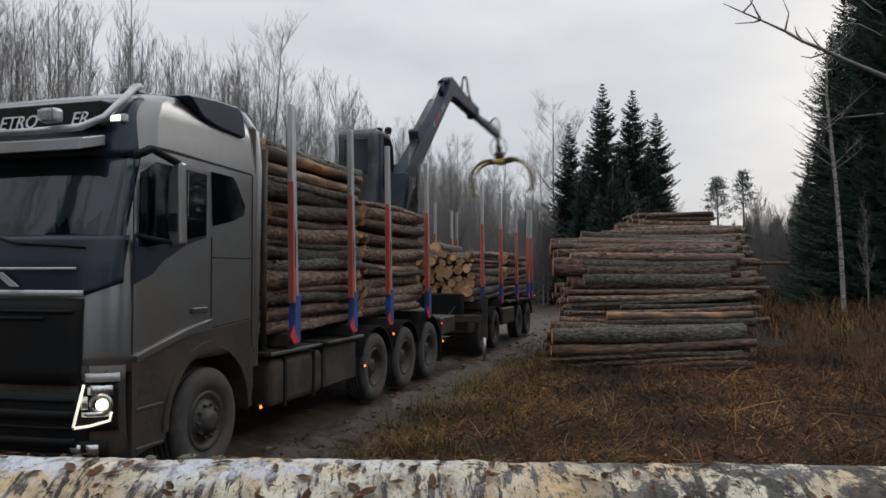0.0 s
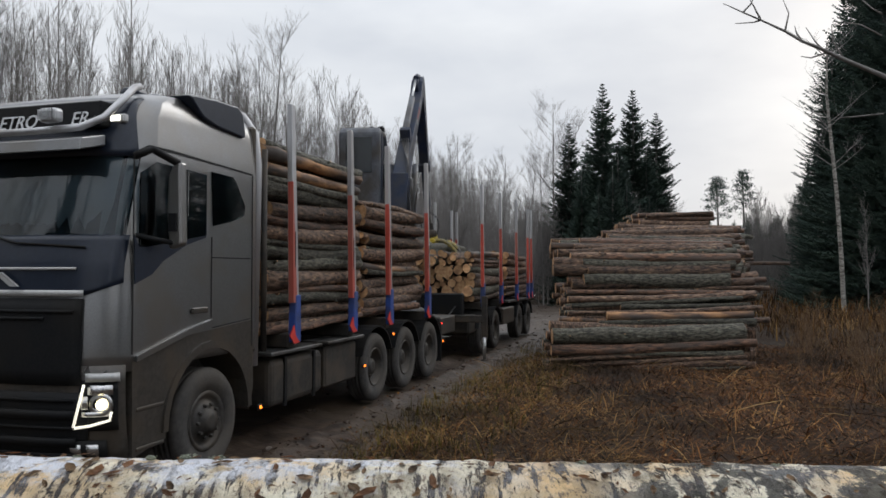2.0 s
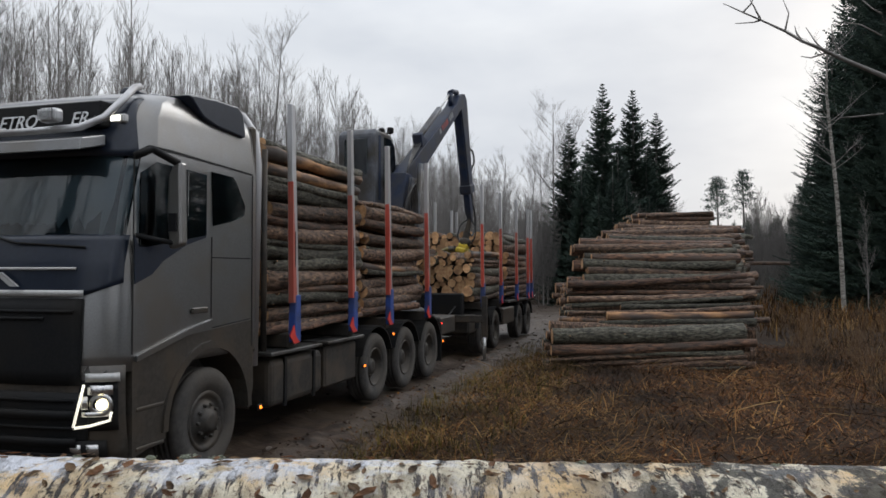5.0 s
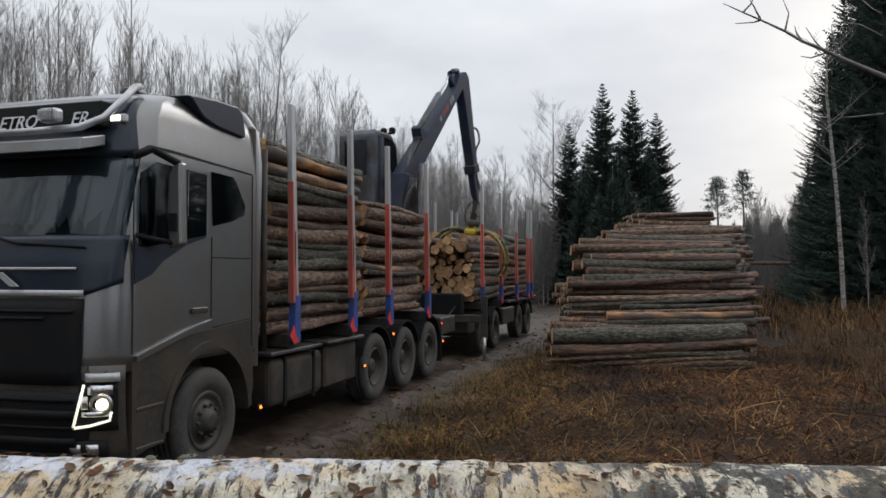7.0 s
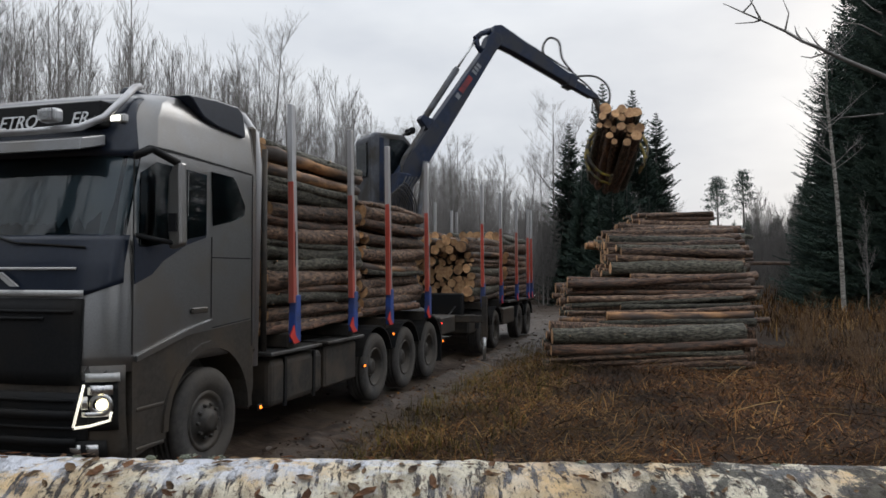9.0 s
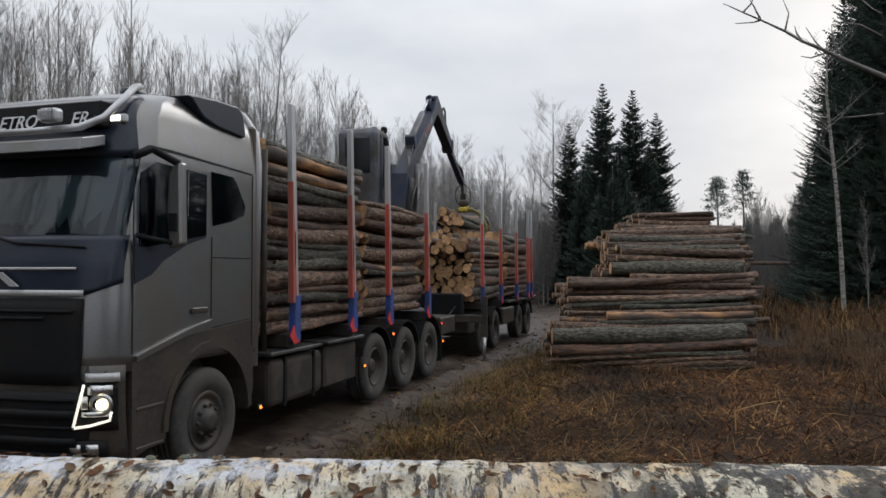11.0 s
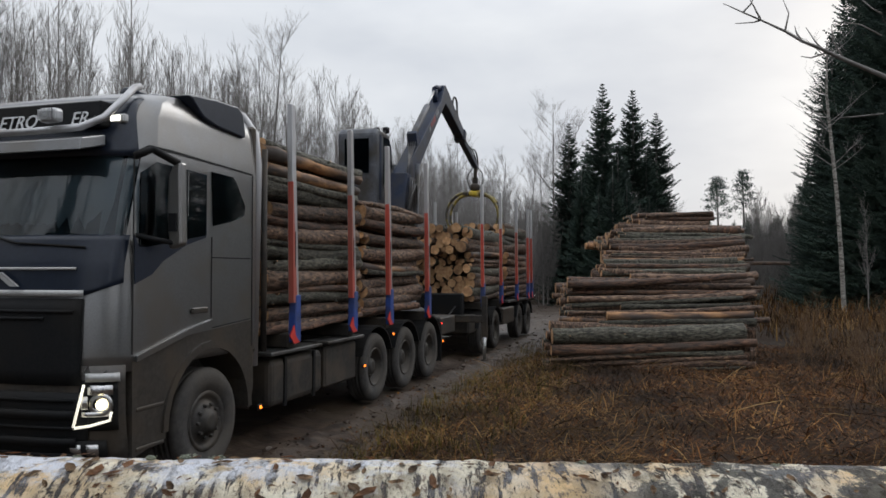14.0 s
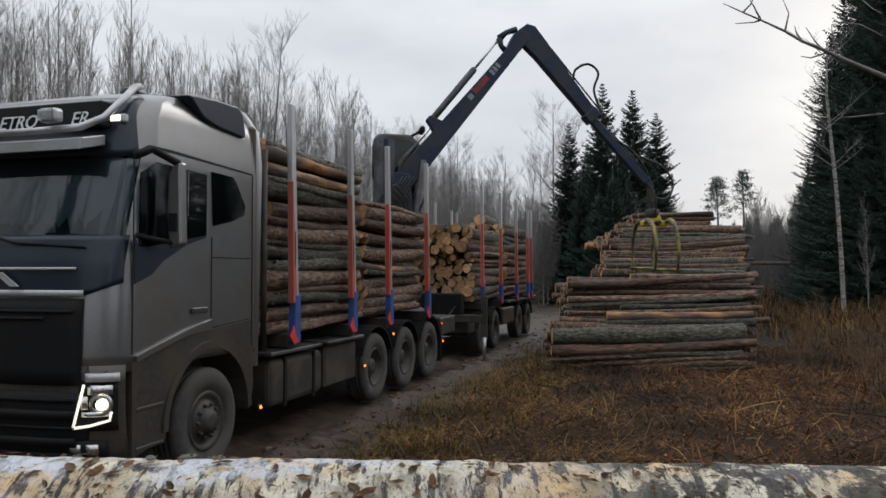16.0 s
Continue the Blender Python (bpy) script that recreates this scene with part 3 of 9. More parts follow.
        part("mirror_arm", bm, BLACK, cab, "black lower mirror arm")
    # seats within the closed shell; the glass tint stands for the dim interior
    for y in (-0.98, 0.45):
        bm = B()
        box(bm, (-0.62, y, 2.1), (-0.30, y + 0.53, 2.75), 0.08, seg=2)
        part("seat", bm, BLACK, cab, "dark cab seat")
    # pipe and guard behind the cab
    bm = B()
    ring_tube(bm, [(0.98, -1.12, 0.95), (1.0, -1.15, 3.2), (0.98, -1.12, 3.55), (0.90, -1.02, 3.74), (0.72, -0.85, 3.82), (0.5, -0.7, 3.84)], 0.06, 10)
    part("exhaust_pipe", bm, ALU, truck, "bent aluminium stack behind the cab")
    bm = B()
    box(bm, (0.84, -1.20, 1.1), (0.93, 1.20, 3.62), 0.03)
    part("headboard", bm, DIRTY, truck, "grey panel behind the cab")
    bm = B()
    ring_tube(bm, [(1.10, -1.19, 1.1), (1.10, -1.19, 3.4)], 0.035, 8)
    part("guard_post", bm, CHASSIS, truck, "dark post behind the cab")


def lamp_body(sgn):
    bm = B()
    lo, hi = 0.68, 1.10
    skin_patch(bm, (lo, hi, lambda z: sgn * (0.83 + 0.26 * (z - lo)), lambda z: sgn * 1.18), 0.012, 8, 5, 0.02)
    return bm


def make_cab_shell():
    bm = B()
    rings = []
    zs = [1.16, 1.3, 1.65, 2.06, 2.2, 2.6, 2.95, 3.05, 3.2, 3.3, 3.4, 3.48, 3.55, 3.61, 3.66, 3.70, 3.74, 3.76]
    for z in zs:
        zz = min(z, 3.76)
        w = cab_half(z)
        back = CAB_BACK - 0.10
        ring = []
        for i in range(21):
            y = -w + 2 * w * i / 20
            p = cab_skin(y, zz)
            if z > 3.6:
                p.x = max(p.x, -1.0 + (z - 3.6) * 4.5)
            ring.append(bm.verts.new((p.x, p.y, z)))
        for k in (0.015, 0.06, 0.3, 0.7, 0.97, 1.0):
            x0 = ring[20].co.x
            ring.append(bm.verts.new((x0 + (back - x0) * k, w, z)))
        for k in (0.0, 0.03, 0.3, 0.7, 0.94, 0.985):
            x0 = ring[0].co.x
            ring.append(bm.verts.new((back + (x0 - back) * k, -w, z)))
        rings.append(ring)
    for a, b in zip(rings, rings[1:]):
        n = len(a)
        for k in range(n):
            bm.faces.new((a[k], a[(k + 1) % n], b[(k + 1) % n], b[k]))
    bm.faces.new(rings[-1])
    bm.faces.new(list(reversed(rings[0])))
    bmesh.ops.recalc_face_normals(bm, faces=bm.faces[:])
    return bm


def stake_pair(parent, x, lean=-0.12, z0=1.1, top=4.02, width=0.09, flag=True):
    """A bolster across the frame with a tall stake on either side."""
    bm = B()
    box(bm, (x - 0.10, -1.22, z0 - 0.02), (x + 0.10, 1.22, z0 + 0.16), 0.02)
    part("bolster", bm, CHASSIS, parent, "dark steel bolster")
    for s in (-1, 1):
        bm = B()
        prism(bm, [(x - 0.075, z0 + 0.05), (x + 0.085, z0 + 0.05), (x + 0.075, z0 + 0.62), (x - 0.045, z0 + 0.62)], 1, s * 1.20, s * 1.30, 0.015)
        part("stake_foot", bm, BLUE, parent, "blue painted stake foot")
        if flag:
            bm = B()
            prism(bm, [(x - 0.20, z0 + 0.14), (x - 0.10, z0 + 0.04), (x + 0.04, z0 + 0.05), (x - 0.06, z0 + 0.13), (x - 0.10, z0 + 0.26)], 1, s * 1.305, s * 1.29)
            part("foot_flag", bm, REDGLOW, parent, "bright red foot mark")
        def at(z):
            return x + lean * (z - z0) / 3
        za = z0 + 0.55
        bm = B()
        prism(bm, [(at(za) - 0.075, za), (at(za) + 0.075, za), (at(top) + 0.040, top), (at(top) - 0.040, top)], 1, s * 1.215, s * 1.285, 0.01)
        part("stake", bm, ALU, parent, "bare aluminium stake")
        zr = z0 + (top - z0) * 0.68
        bm = B()
        prism(bm, [(at(za) - 0.078, za - 0.02), (at(za) + 0.015, za - 0.02), (at(zr) - 0.042, zr), (at(zr) - 0.056, zr)], 1, s * 1.225, s * 1.291)
        part("stake_facing", bm, RED, parent, "faded red facing that narrows upwards")
        zm = z0 + (top - z0) * 0.33
        bm = B()
        prism(bm, [(at(zm) - 0.030, zm), (at(zm) - 0.012, zm), (at(zm) - 0.016, zm + 0.42), (at(zm) - 0.034, zm + 0.42)], 1, s * 1.291, s * 1.294)
        part("stake_marking", bm, SEAM, parent, "dark upright marking")


def lamp_dot(parent, x, y, z, material, r=0.02):
    bm = B()
    box(bm, (x - 0.05, y - 0.012, z - 0.035), (x + 0.05, y + 0.012, z + 0.035), 0.01)
    hold = part("side_marker", bm, BLACK, parent, "small lit side marker lamp")
    bm = B()
    lathe(bm, [(r, 0), (r * 0.8, 0.012), (r * 0.3, 0.018)], Matrix.Translation((x, y - 0.012, z)) @ Matrix.Rotation(radians(90), 4, "X"), 10)
    part("lens", bm, material, hold, "lit lens")


def build_truck():
    truck = empty("timber_truck", TRUCK_POSE, "grey-brown timber truck loaded with logs, standing on a muddy forest road", "truck")
    build_cab(truck)
    for s in (-1, 1):
        bm = B()
        box(bm, (-1.0, s * 0.36, 0.72), (8.9, s * 0.46, 1.02), 0.01)
        part("frame_rail", bm, CHASSIS, truck, "muddy chassis rail")
        for x, fr in ((0.0, True), (4.43, False), (5.80, False), (7.13, False)):
            wheel(truck, x, s * 1.07, 0.525, 0.31, front=fr)
        bm = B()
        box(bm, (1.25, s * 0.5 if s > 0 else -1.2, 0.42), (2.6, 1.2 if s > 0 else s * 0.5, 0.98), 0.08, seg=3)
        part("fuel_tank", bm, CHASSIS, truck, "muddy side tank")
        for k in (1.55, 2.3):
            bm = B()
            box(bm, (k, s * 1.21 if s > 0 else -1.215, 0.41), (k + 0.06, 1.215 if s > 0 else -1.19, 0.99), 0.0)
            part("tank_strap", bm, BLACK, truck)
        bm = B()
        box(bm, (2.68, s * 0.55 if s > 0 else -1.2, 0.45), (3.70, 1.2 if s > 0 else s * 0.55, 1.0), 0.03)
        part("side_locker", bm, CHASSIS, truck, "muddy side locker")
        for a, b in ((1.15, 2.45), (2.62, 3.85)):
            bm = B()
            box(bm, (a, s * 0.85 if s > 0 else -1.27, 1.03), (b, 1.27 if s > 0 else s * 0.85, 1.075), 0.01)
            part("walkway", bm, PLATE, truck, "dark ribbed walkway plate")
        for x in (4.43, 5.80, 7.13):
            bm = B()
            o = [(x + 0.66 * math.cos(a), 0.53 + 0.64 * math.sin(a)) for a in (radians(20) + radians(140) * k / 12 for k in range(13))]
            i2 = [(x + 0.63 * math.cos(a), 0.53 + 0.61 * math.sin(a)) for a in (radians(20) + radians(140) * k / 12 for k in range(12, -1, -1))]
            prism(bm, o + i2, 1, s * 1.25, s * 0.7)
            part("mudguard", bm, BLACK, truck, "black plastic mudguard")
        bm = B()
        box(bm, (7.86, min(s * 1.22, s * 0.75), 0.22), (7.885, max(s * 1.22, s * 0.75), 0.85), 0.0)
        part("mud_flap", bm, BLACK, truck, "black mud flap")
        for x, z in ((0.95, 0.50), (3.90, 0.60), (5.1, 0.98)):
            lamp_dot(truck, x, s * 1.235, z, AMBER)
        lamp_dot(truck, 7.75, s * 1.25, 0.98, REDLAMP)
        lamp_dot(truck, 7.92, s * 1.22, 0.62, AMBER)
    for x in (0.0, 4.43, 5.80, 7.13):
        bm = B()
        ring_tube(bm, [(x, -0.95, 0.525), (x, 0.95, 0.525)], 0.09, 10)
        part("axle", bm, CHASSIS, truck)
    bm = B()
    box(bm, (-0.95, -0.45, 0.55), (0.7, 0.45, 1.1), 0.05)
    part("engine_block", bm, CHASSIS, truck, "dark engine underbody")
    bm = B()
    box(bm, (7.9, -1.2, 0.72), (8.95, 1.2, 1.08), 0.03)
    part("rear_frame", bm, CHASSIS, truck, "dark rear frame under the crane")
    for x in (1.72, 3.46, 4.92, 6.92):
        stake_pair(truck, x, top=4.02)
    return truck


TRUCK = build_truck()


def build_trailer():
    tr = empty("timber_trailer", TRUCK_POSE, "dark timber trailer with red and blue stakes, partly loaded with logs", "trailer")
    for s in (-1, 1):
        bm = B()
        box(bm, (10.2, min(s * 0.4, s * 0.52), 0.88), (18.2, max(s * 0.4, s * 0.52), 1.14), 0.01)
        part("frame_rail", bm, CHASSIS, tr, "muddy trailer rail")
        for x in (11.38, 12.72, 15.9, 17.3):
            wheel(tr, x, s * 1.07, 0.50, 0.30)
            bm = B()
            o = [(x + 0.62 * math.cos(a), 0.5 + 0.60 * math.sin(a)) for a in (radians(15) + radians(150) * k / 12 for k in range(13))]
            i2 = [(x + 0.59 * math.cos(a), 0.5 + 0.57 * math.sin(a)) for a in (radians(15) + radians(150) * k / 12 for k in range(12, -1, -1))]
            prism(bm, o + i2, 1, s * 1.25, s * 0.75)
            part("mudguard", bm, BLACK, tr, "black plastic mudguard")
        bm = B()
        box(bm, (13.6, min(s * 1.22, s * 0.9), 0.55), (15.1, max(s * 1.22, s * 0.9), 1.0), 0.03)
        part("side_guard", bm, DIRTY, tr, "dirty grey side panel")
        bm = B()
        box(bm, (14.2, min(s * 1.24, s * 0.8), 1.12), (18.3, max(s * 1.24, s * 0.8), 1.18), 0.01)
        part("side_plate", bm, PLATE, tr, "dark metal side plate")
        lamp_dot(tr, 10.9, s * 1.25, 0.93, WLAMP)
        lamp_dot(tr, 18.2, s * 1.25, 1.2, WLAMP)
        # crane-like support leg standing beside the trailer front
        bm = B()
        box(bm, (9.80, s * 1.62 - 0.06, 0.55), (9.92, s * 1.62 + 0.06, 1.45), 0.01)
        box(bm, (9.78, min(s * 0.5, s * 1.6), 0.86), (9.94, max(s * 0.5, s * 1.6), 1.02), 0.01)
        leg = part("support_leg", bm, CHASSIS, tr, "dark support leg housing")
        bm = B()
        ring_tube(bm, [(9.86, s * 1.62, 0.0), (9.86, s * 1.62, 0.6)], 0.04, 8)
        part("leg_rod", bm, ROD, leg, "bare steel leg rod")
        bm = B()
        lathe(bm, [(0.09, 0.0), (0.09, 0.03), (0.04, 0.05)], Matrix.Translation((9.86, s * 1.62, 0.0)), 12)
        part("foot_plate", bm, CHASSIS, leg)
    for x in (11.38, 12.72, 15.9, 17.3):
        bm = B()
        ring_tube(bm, [(x, -0.95, 0.5), (x, 0.95, 0.5)], 0.08, 8)
        part("axle", bm, CHASSIS, tr)
    bm = B()
    box(bm, (10.0, -1.05, 1.0), (10.25, 1.05, 1.50), 0.03)
    part("front_panel", bm, BLACK, tr, "black trailer front panel")
    bm = B()
    box(bm, (10.25, -1.15, 0.55), (11.0, 1.15, 0.98), 0.04)
    part("front_bogie", bm, CHASSIS, tr, "dark front bogie")
    bm = B()
    ring_tube(bm, [(8.8, 0, 0.75), (10.3, 0, 0.75)], 0.08, 8)
    part("drawbar", bm, CHASSIS, tr, "steel drawbar")
    bm = B()
    ring_tube(bm, [(10.0, -0.9, 1.2), (9.6, -0.8, 0.95), (9.3, -0.4, 0.85), (8.95, -0.3, 0.95)], 0.02, 6)
    part("air_hose", bm, HOSE, tr, "black coiled hose")
    for x in (11.2, 13.25, 15.35, 17.15, 17.75):
        stake_pair(tr, x, lean=-0.1, z0=1.1, top=4.1 if x < 16 else 3.98)
    return tr


TRAILER = build_trailer()


def lay_load(x0, x1, zbase, ztop, seed, group, where, half=1.14, r_lo=0.05, r_hi=0.105, front=False):
    """Rows of logs between the stakes, laid along the vehicle, bark to bark; only the outer ones are visible."""
    rng = random.Random(seed)
    placed = []
    z = zbase
    row = 0
    while z < ztop:
        rr = rng.uniform(r_lo, r_hi)
        y = -half + (0.03 if row % 2 else 0.0)
        hmax = 0
        while y < half:
            r = min(max(rng.gauss(rr, 0.024), r_lo * 0.85), r_hi)
            if y + 2 * r > half + 0.06:
                break
            placed.append((y + r, z + r + rng.uniform(-0.025, 0.035), r))
            hmax = max(hmax, 2 * r)
            y += 2 * r * 0.98
        z += rr * 1.72
        row += 1
    for y, zz, r in placed:
        if zz + r > ztop + 0.12:
            continue
        L = (x1 - x0) * rng.uniform(0.94, 1.0)
        xc = (x0 + x1) / 2 + rng.uniform(-0.13, 0.13)
        flip = rng.choice((-1, 1))
        m = TRUCK_POSE @ pose(xc, y, zz, 0, 0, rng.uniform(-0.9, 0.9)) @ along((flip, 0, rng.uniform(-0.016, 0.016)))
        outer = y < -0.98 or (front and zz > ztop - 0.25)
        (put_log if outer else heap_log)(log_kind(rng), rng.randint(0, 5), round(r / 0.015) * 0.015, round(L, 1), m, group, where)


lay_load(1.18, 4.02, 1.27, 3.56, 3, "logs on the truck", "stacked between truck stakes", r_hi=0.11)
lay_load(4.12, 7.0, 1.27, 3.04, 5, "logs on the truck", "stacked between truck stakes", r_hi=0.105)
lay_load(10.75, 13.95, 1.27, 2.45, 8, "logs on the trailer", "stacked on the trailer", r_lo=0.045, r_hi=0.135, front=True)
lay_load(14.35, 17.7, 1.27, 2.45, 9, "logs on the trailer", "stacked on the trailer", front=True)

# ---- the loading crane on the truck's tail ----
CRANE_AT = Vector((-0.945, 16.228, 1.08))
PIVOT = 2.87            # boom pivot above the crane's foot
BOOM = 4.25


def build_crane():
    cr = empty("loading_crane", Matrix.Translation(CRANE_AT), "dark blue loading crane with operator cabin and yellow timber grapple", "crane")
    parts = {}
    bm = B()
    lathe(bm, [(0.55, 0.0), (0.55, 0.12), (0.38, 0.18), (0.34, 0.6), (0.30, 0.7)], Matrix.Identity(4), 24)
    part("pedestal", bm, CRGREY, cr, "dark steel crane pedestal")
    # slewing column; own x points along the boom
    bm = B()
    prism(bm, [(-0.26, 0.7), (0.26, 0.7), (0.26, 2.2), (0.20, 3.02), (-0.12, 3.05), (-0.26, 2.3)], 1, -0.21, 0.21, 0.03)
    box(bm, (-0.30, -0.30, 0.62), (0.30, 0.30, 0.9), 0.05)
    col = parts["column"] = part("column", bm, CRANE, cr, "dark blue slewing column")
    for k in range(5):
        bm = B()
        yy = -0.24 - 0.015 * (k % 2)
        ring_tube(bm, smooth_path([(-0.16 + 0.05 * k, yy, 1.5), (-0.2 + 0.05 * k, yy - 0.05, 2.1), (-0.12 + 0.06 * k, yy - 0.03, 2.6), (0.05 + 0.08 * k, yy, 2.95)]), 0.014, 6)
        part("column_hose", bm, CRGREY, col, "grey hydraulic hose on the column")
    for k in range(7):      # slack hose loops at the column's foot and shoulder
        bm = B()
        o = 0.05 * k
        ring_tube(bm, smooth_path([(-0.30 + o, -0.26 - 0.02 * (k % 3), 1.75 + 0.04 * k), (-0.52 + o, -0.36, 2.15 + 0.05 * k), (-0.36 + o, -0.40, 2.55 + 0.04 * k), (-0.05 + o, -0.32, 2.35), (0.05 + o * 0.6, -0.27, 1.9 - 0.03 * k)]), 0.015, 6)
        part("hose_loop", bm, CRGREY if k % 2 else HOSE, col, "slack hydraulic hose loop")
    bm = B()
    ring_tube(bm, [(0.18, -0.27, 1.1), (0.5, -0.27, 3.3)], 0.06, 10)
    part("lift_cylinder", bm, CRGREY, col, "steel lift cylinder")
    bm = B()
    ring_tube(bm, [(0.18, 0.27, 1.1), (0.5, 0.27, 3.3)], 0.06, 10)
    part("lift_cylinder", bm, CRGREY, col, "steel lift cylinder")
    # rounded cabin, carried on the column's side
    bm = B()
    prism(bm, [(-0.50, 2.30), (0.30, 2.18), (0.52, 2.6), (0.60, 3.2), (0.52, 3.72), (0.30, 3.96), (-0.42, 3.98), (-0.54, 3.86)], 1, 0.34, 1.22, 0.06)
    cab = parts["cabin"] = part("cabin", bm, CRGREY, cr, "grey rounded operator cabin")
    for y in (0.335, 1.212):
        bm = B()
        prism(bm, [(-0.08, 2.75), (0.38, 2.65), (0.50, 3.2), (0.43, 3.68), (0.26, 3.84), (-0.08, 3.84)], 1, y, y + 0.012)
        part("window", bm, GLASSD, cab, "dark cabin window")
        bm = B()
        box(bm, (-0.32, y - 0.004, 2.45), (-0.22, y + 0.018, 3.85), 0.0)
        part("door_pillar", bm, CRANE, cab, "dark pillar")
    bm = B()
    prism(bm, [(0.50, 2.7), (0.60, 3.2), (0.53, 3.68), (0.545, 3.68), (0.615, 3.2), (0.515, 2.7)], 1, 0.42, 1.14)
    part("window", bm, GLASSD, cab, "curved front window")
    bm = B()
    box(bm, (-0.56, 0.5, 3.0), (-0.538, 1.05, 3.75), 0.01)
    part("window", bm, GLASSD, cab, "rear cabin window")
    for y in (0.5, 0.72):
        bm = B()
        ring_tube(bm, [(0.28, y, 3.94), (0.55, y, 4.10)], 0.022, 6)
        box(bm, (0.50, y - 0.07, 4.03), (0.62, y + 0.07, 4.18), 0.03)
        part("work_lamp", bm, BLACK, cab, "black work lamp on the cabin roof")
    bm = B()
    ring_tube(bm, [(0.55, 1.18, 2.3), (0.72, 1.2, 2.7), (0.74, 1.2, 3.3), (0.5, 1.18, 3.9)], 0.022, 6)
    part("guard_rail", bm, BLACK, cab, "curved guard rail")
    bm = B()
    box(bm, (-0.2, 0.1, 2.15), (0.2, 0.9, 2.3), 0.02)
    part("cabin_bracket", bm, CRANE, cab, "dark cabin bracket")
    # main boom: tapered box along own x from the pivot
    bm = B()
    prism(bm, [(-0.24, -0.12), (0.1, -0.30), (0.9, -0.27), (BOOM - 0.35, -0.13), (BOOM + 0.02, -0.13), (BOOM + 0.12, 0.0), (BOOM + 0.06, 0.18), (BOOM - 0.12, 0.22), (BOOM - 0.5, 0.13), (0.9, 0.17), (0.05, 0.17)], 1, -0.15, 0.15, 0.02)
    boom = parts["boom"] = part("boom", bm, CRANE, cr, "dark blue tapered main boom")
    bm = B()
    ring_tube(bm, [(1.45, 0, 0.34), (1.55, 0, 0.34), (2.95, 0, 0.37), (3.0, 0, 0.37)], [0.05, 0.075, 0.075, 0.06], 12)
    part("cylinder_barrel", bm, CRGREY, boom, "grey hydraulic barrel above the boom", True)
    bm = B()
    ring_tube(bm, [(2.95, 0, 0.37), (BOOM - 0.36, 0, 0.40)], 0.03, 8)
    part("cylinder_rod", bm, ROD, boom, "polished rod")
    bm = B()
    prism(bm, [(1.30, 0.12), (1.62, 0.12), (1.52, 0.44), (1.40, 0.44)], 1, -0.12, 0.12, 0.02)
    part("cylinder_bracket", bm, CRANE, boom)
    bm = B()      # open knuckle links at the elbow
    ring_tube(bm, [(BOOM - 0.48, 0, 0.10), (BOOM - 0.46, 0, 0.26), (BOOM - 0.36, 0, 0.40)], [0.075, 0.06, 0.08], 8)
    ring_tube(bm, [(BOOM - 0.36, 0, 0.40), (BOOM - 0.16, 0, 0.37), (BOOM + 0.06, 0, 0.24)], [0.08, 0.06, 0.075], 8)
    part("knuckle_link", bm, CRANE, boom, "dark curved knuckle link")
    for s in (-1, 1):
        bm = B()
        box(bm, (2.55, s * 0.152 - 0.002, -0.03), (3.0, s * 0.152 + 0.002, 0.10))
        part("sticker", bm, DULLRED, boom, "grimy red sticker bar")
        bm = B()
        for k in range(3):
            box(bm, (3.12 + 0.10 * k, s * 0.152 - 0.002, -0.04), (3.19 + 0.10 * k, s * 0.152 + 0.002, 0.10))
        part("marking", bm, DULLGREY, boom, "pale number marks")
        bm = B()
        box(bm, (2.36, s * 0.152 - 0.002, -0.03), (2.48, s * 0.152 + 0.002, 0.09))
        part("marking", bm, DULLGREY, boom, "pale round mark")
    for k in range(4):
        bm = B()
        ring_tube(bm, smooth_path([(0.0 + 0.04 * k, -0.17, 0.02 + 0.03 * k), (0.35, -0.17, 0.22 + 0.02 * k), (1.3, -0.08 + 0.05 * k, 0.24), (1.5, -0.06 + 0.04 * k, 0.42)]), 0.013, 6)
        part("boom_hose", bm, CRGREY, boom, "grey hose along the boom")
    # jib: outer box from the elbow along own x
    bm = B()
    prism(bm, [(-0.20, 0.02), (-0.02, -0.13), (0.5, -0.09), (2.0, -0.10), (2.35, -0.12), (2.35, 0.15), (1.2, 0.25), (0.3, 0.34), (-0.02, 0.36), (-0.18, 0.26)], 1, -0.13, 0.13, 0.02)
    box(bm, (2.18, -0.16, -0.15), (2.42, 0.16, 0.18), 0.02)
    jib = parts["jib"] = part("jib", bm, CRANE, cr, "dark blue outer boom")
    bm = B()
    ring_tube(bm, smooth_path([(1.50, 0.02, 0.20), (1.30, 0.02, 0.46), (1.40, 0.02, 0.78), (1.70, 0.02, 0.82), (1.92, 0.02, 0.48), (2.35, 0.02, 0.28), (2.5, 0.02, 0.18)]), 0.028, 8)
    part("jib_hose", bm, HOSE, jib, "black looped hydraulic hose")
    bm = B()
    ring_tube(bm, smooth_path([(0.6, -0.06, 0.32), (1.7, -0.06, 0.27), (2.4, -0.06, 0.24)]), 0.02, 8)
    part("jib_hose", bm, HOSE, jib, "black looped hydraulic hose")
    # extension: slides in the jib, own origin at its outer end
    bm = B()
    box(bm, (-2.9, -0.085, -0.10), (-0.12, 0.085, 0.07), 0.012)
    prism(bm, [(-0.5, -0.09), (-0.1, -0.07), (0.06, -0.06), (0.10, 0.0), (0.06, 0.06), (-0.1, 0.08), (-0.5, 0.08)], 1, -0.07, 0.07, 0.015)
    ext = parts["extension"] = part("extension", bm, CRANE, cr, "dark telescopic extension")
    bm = B()
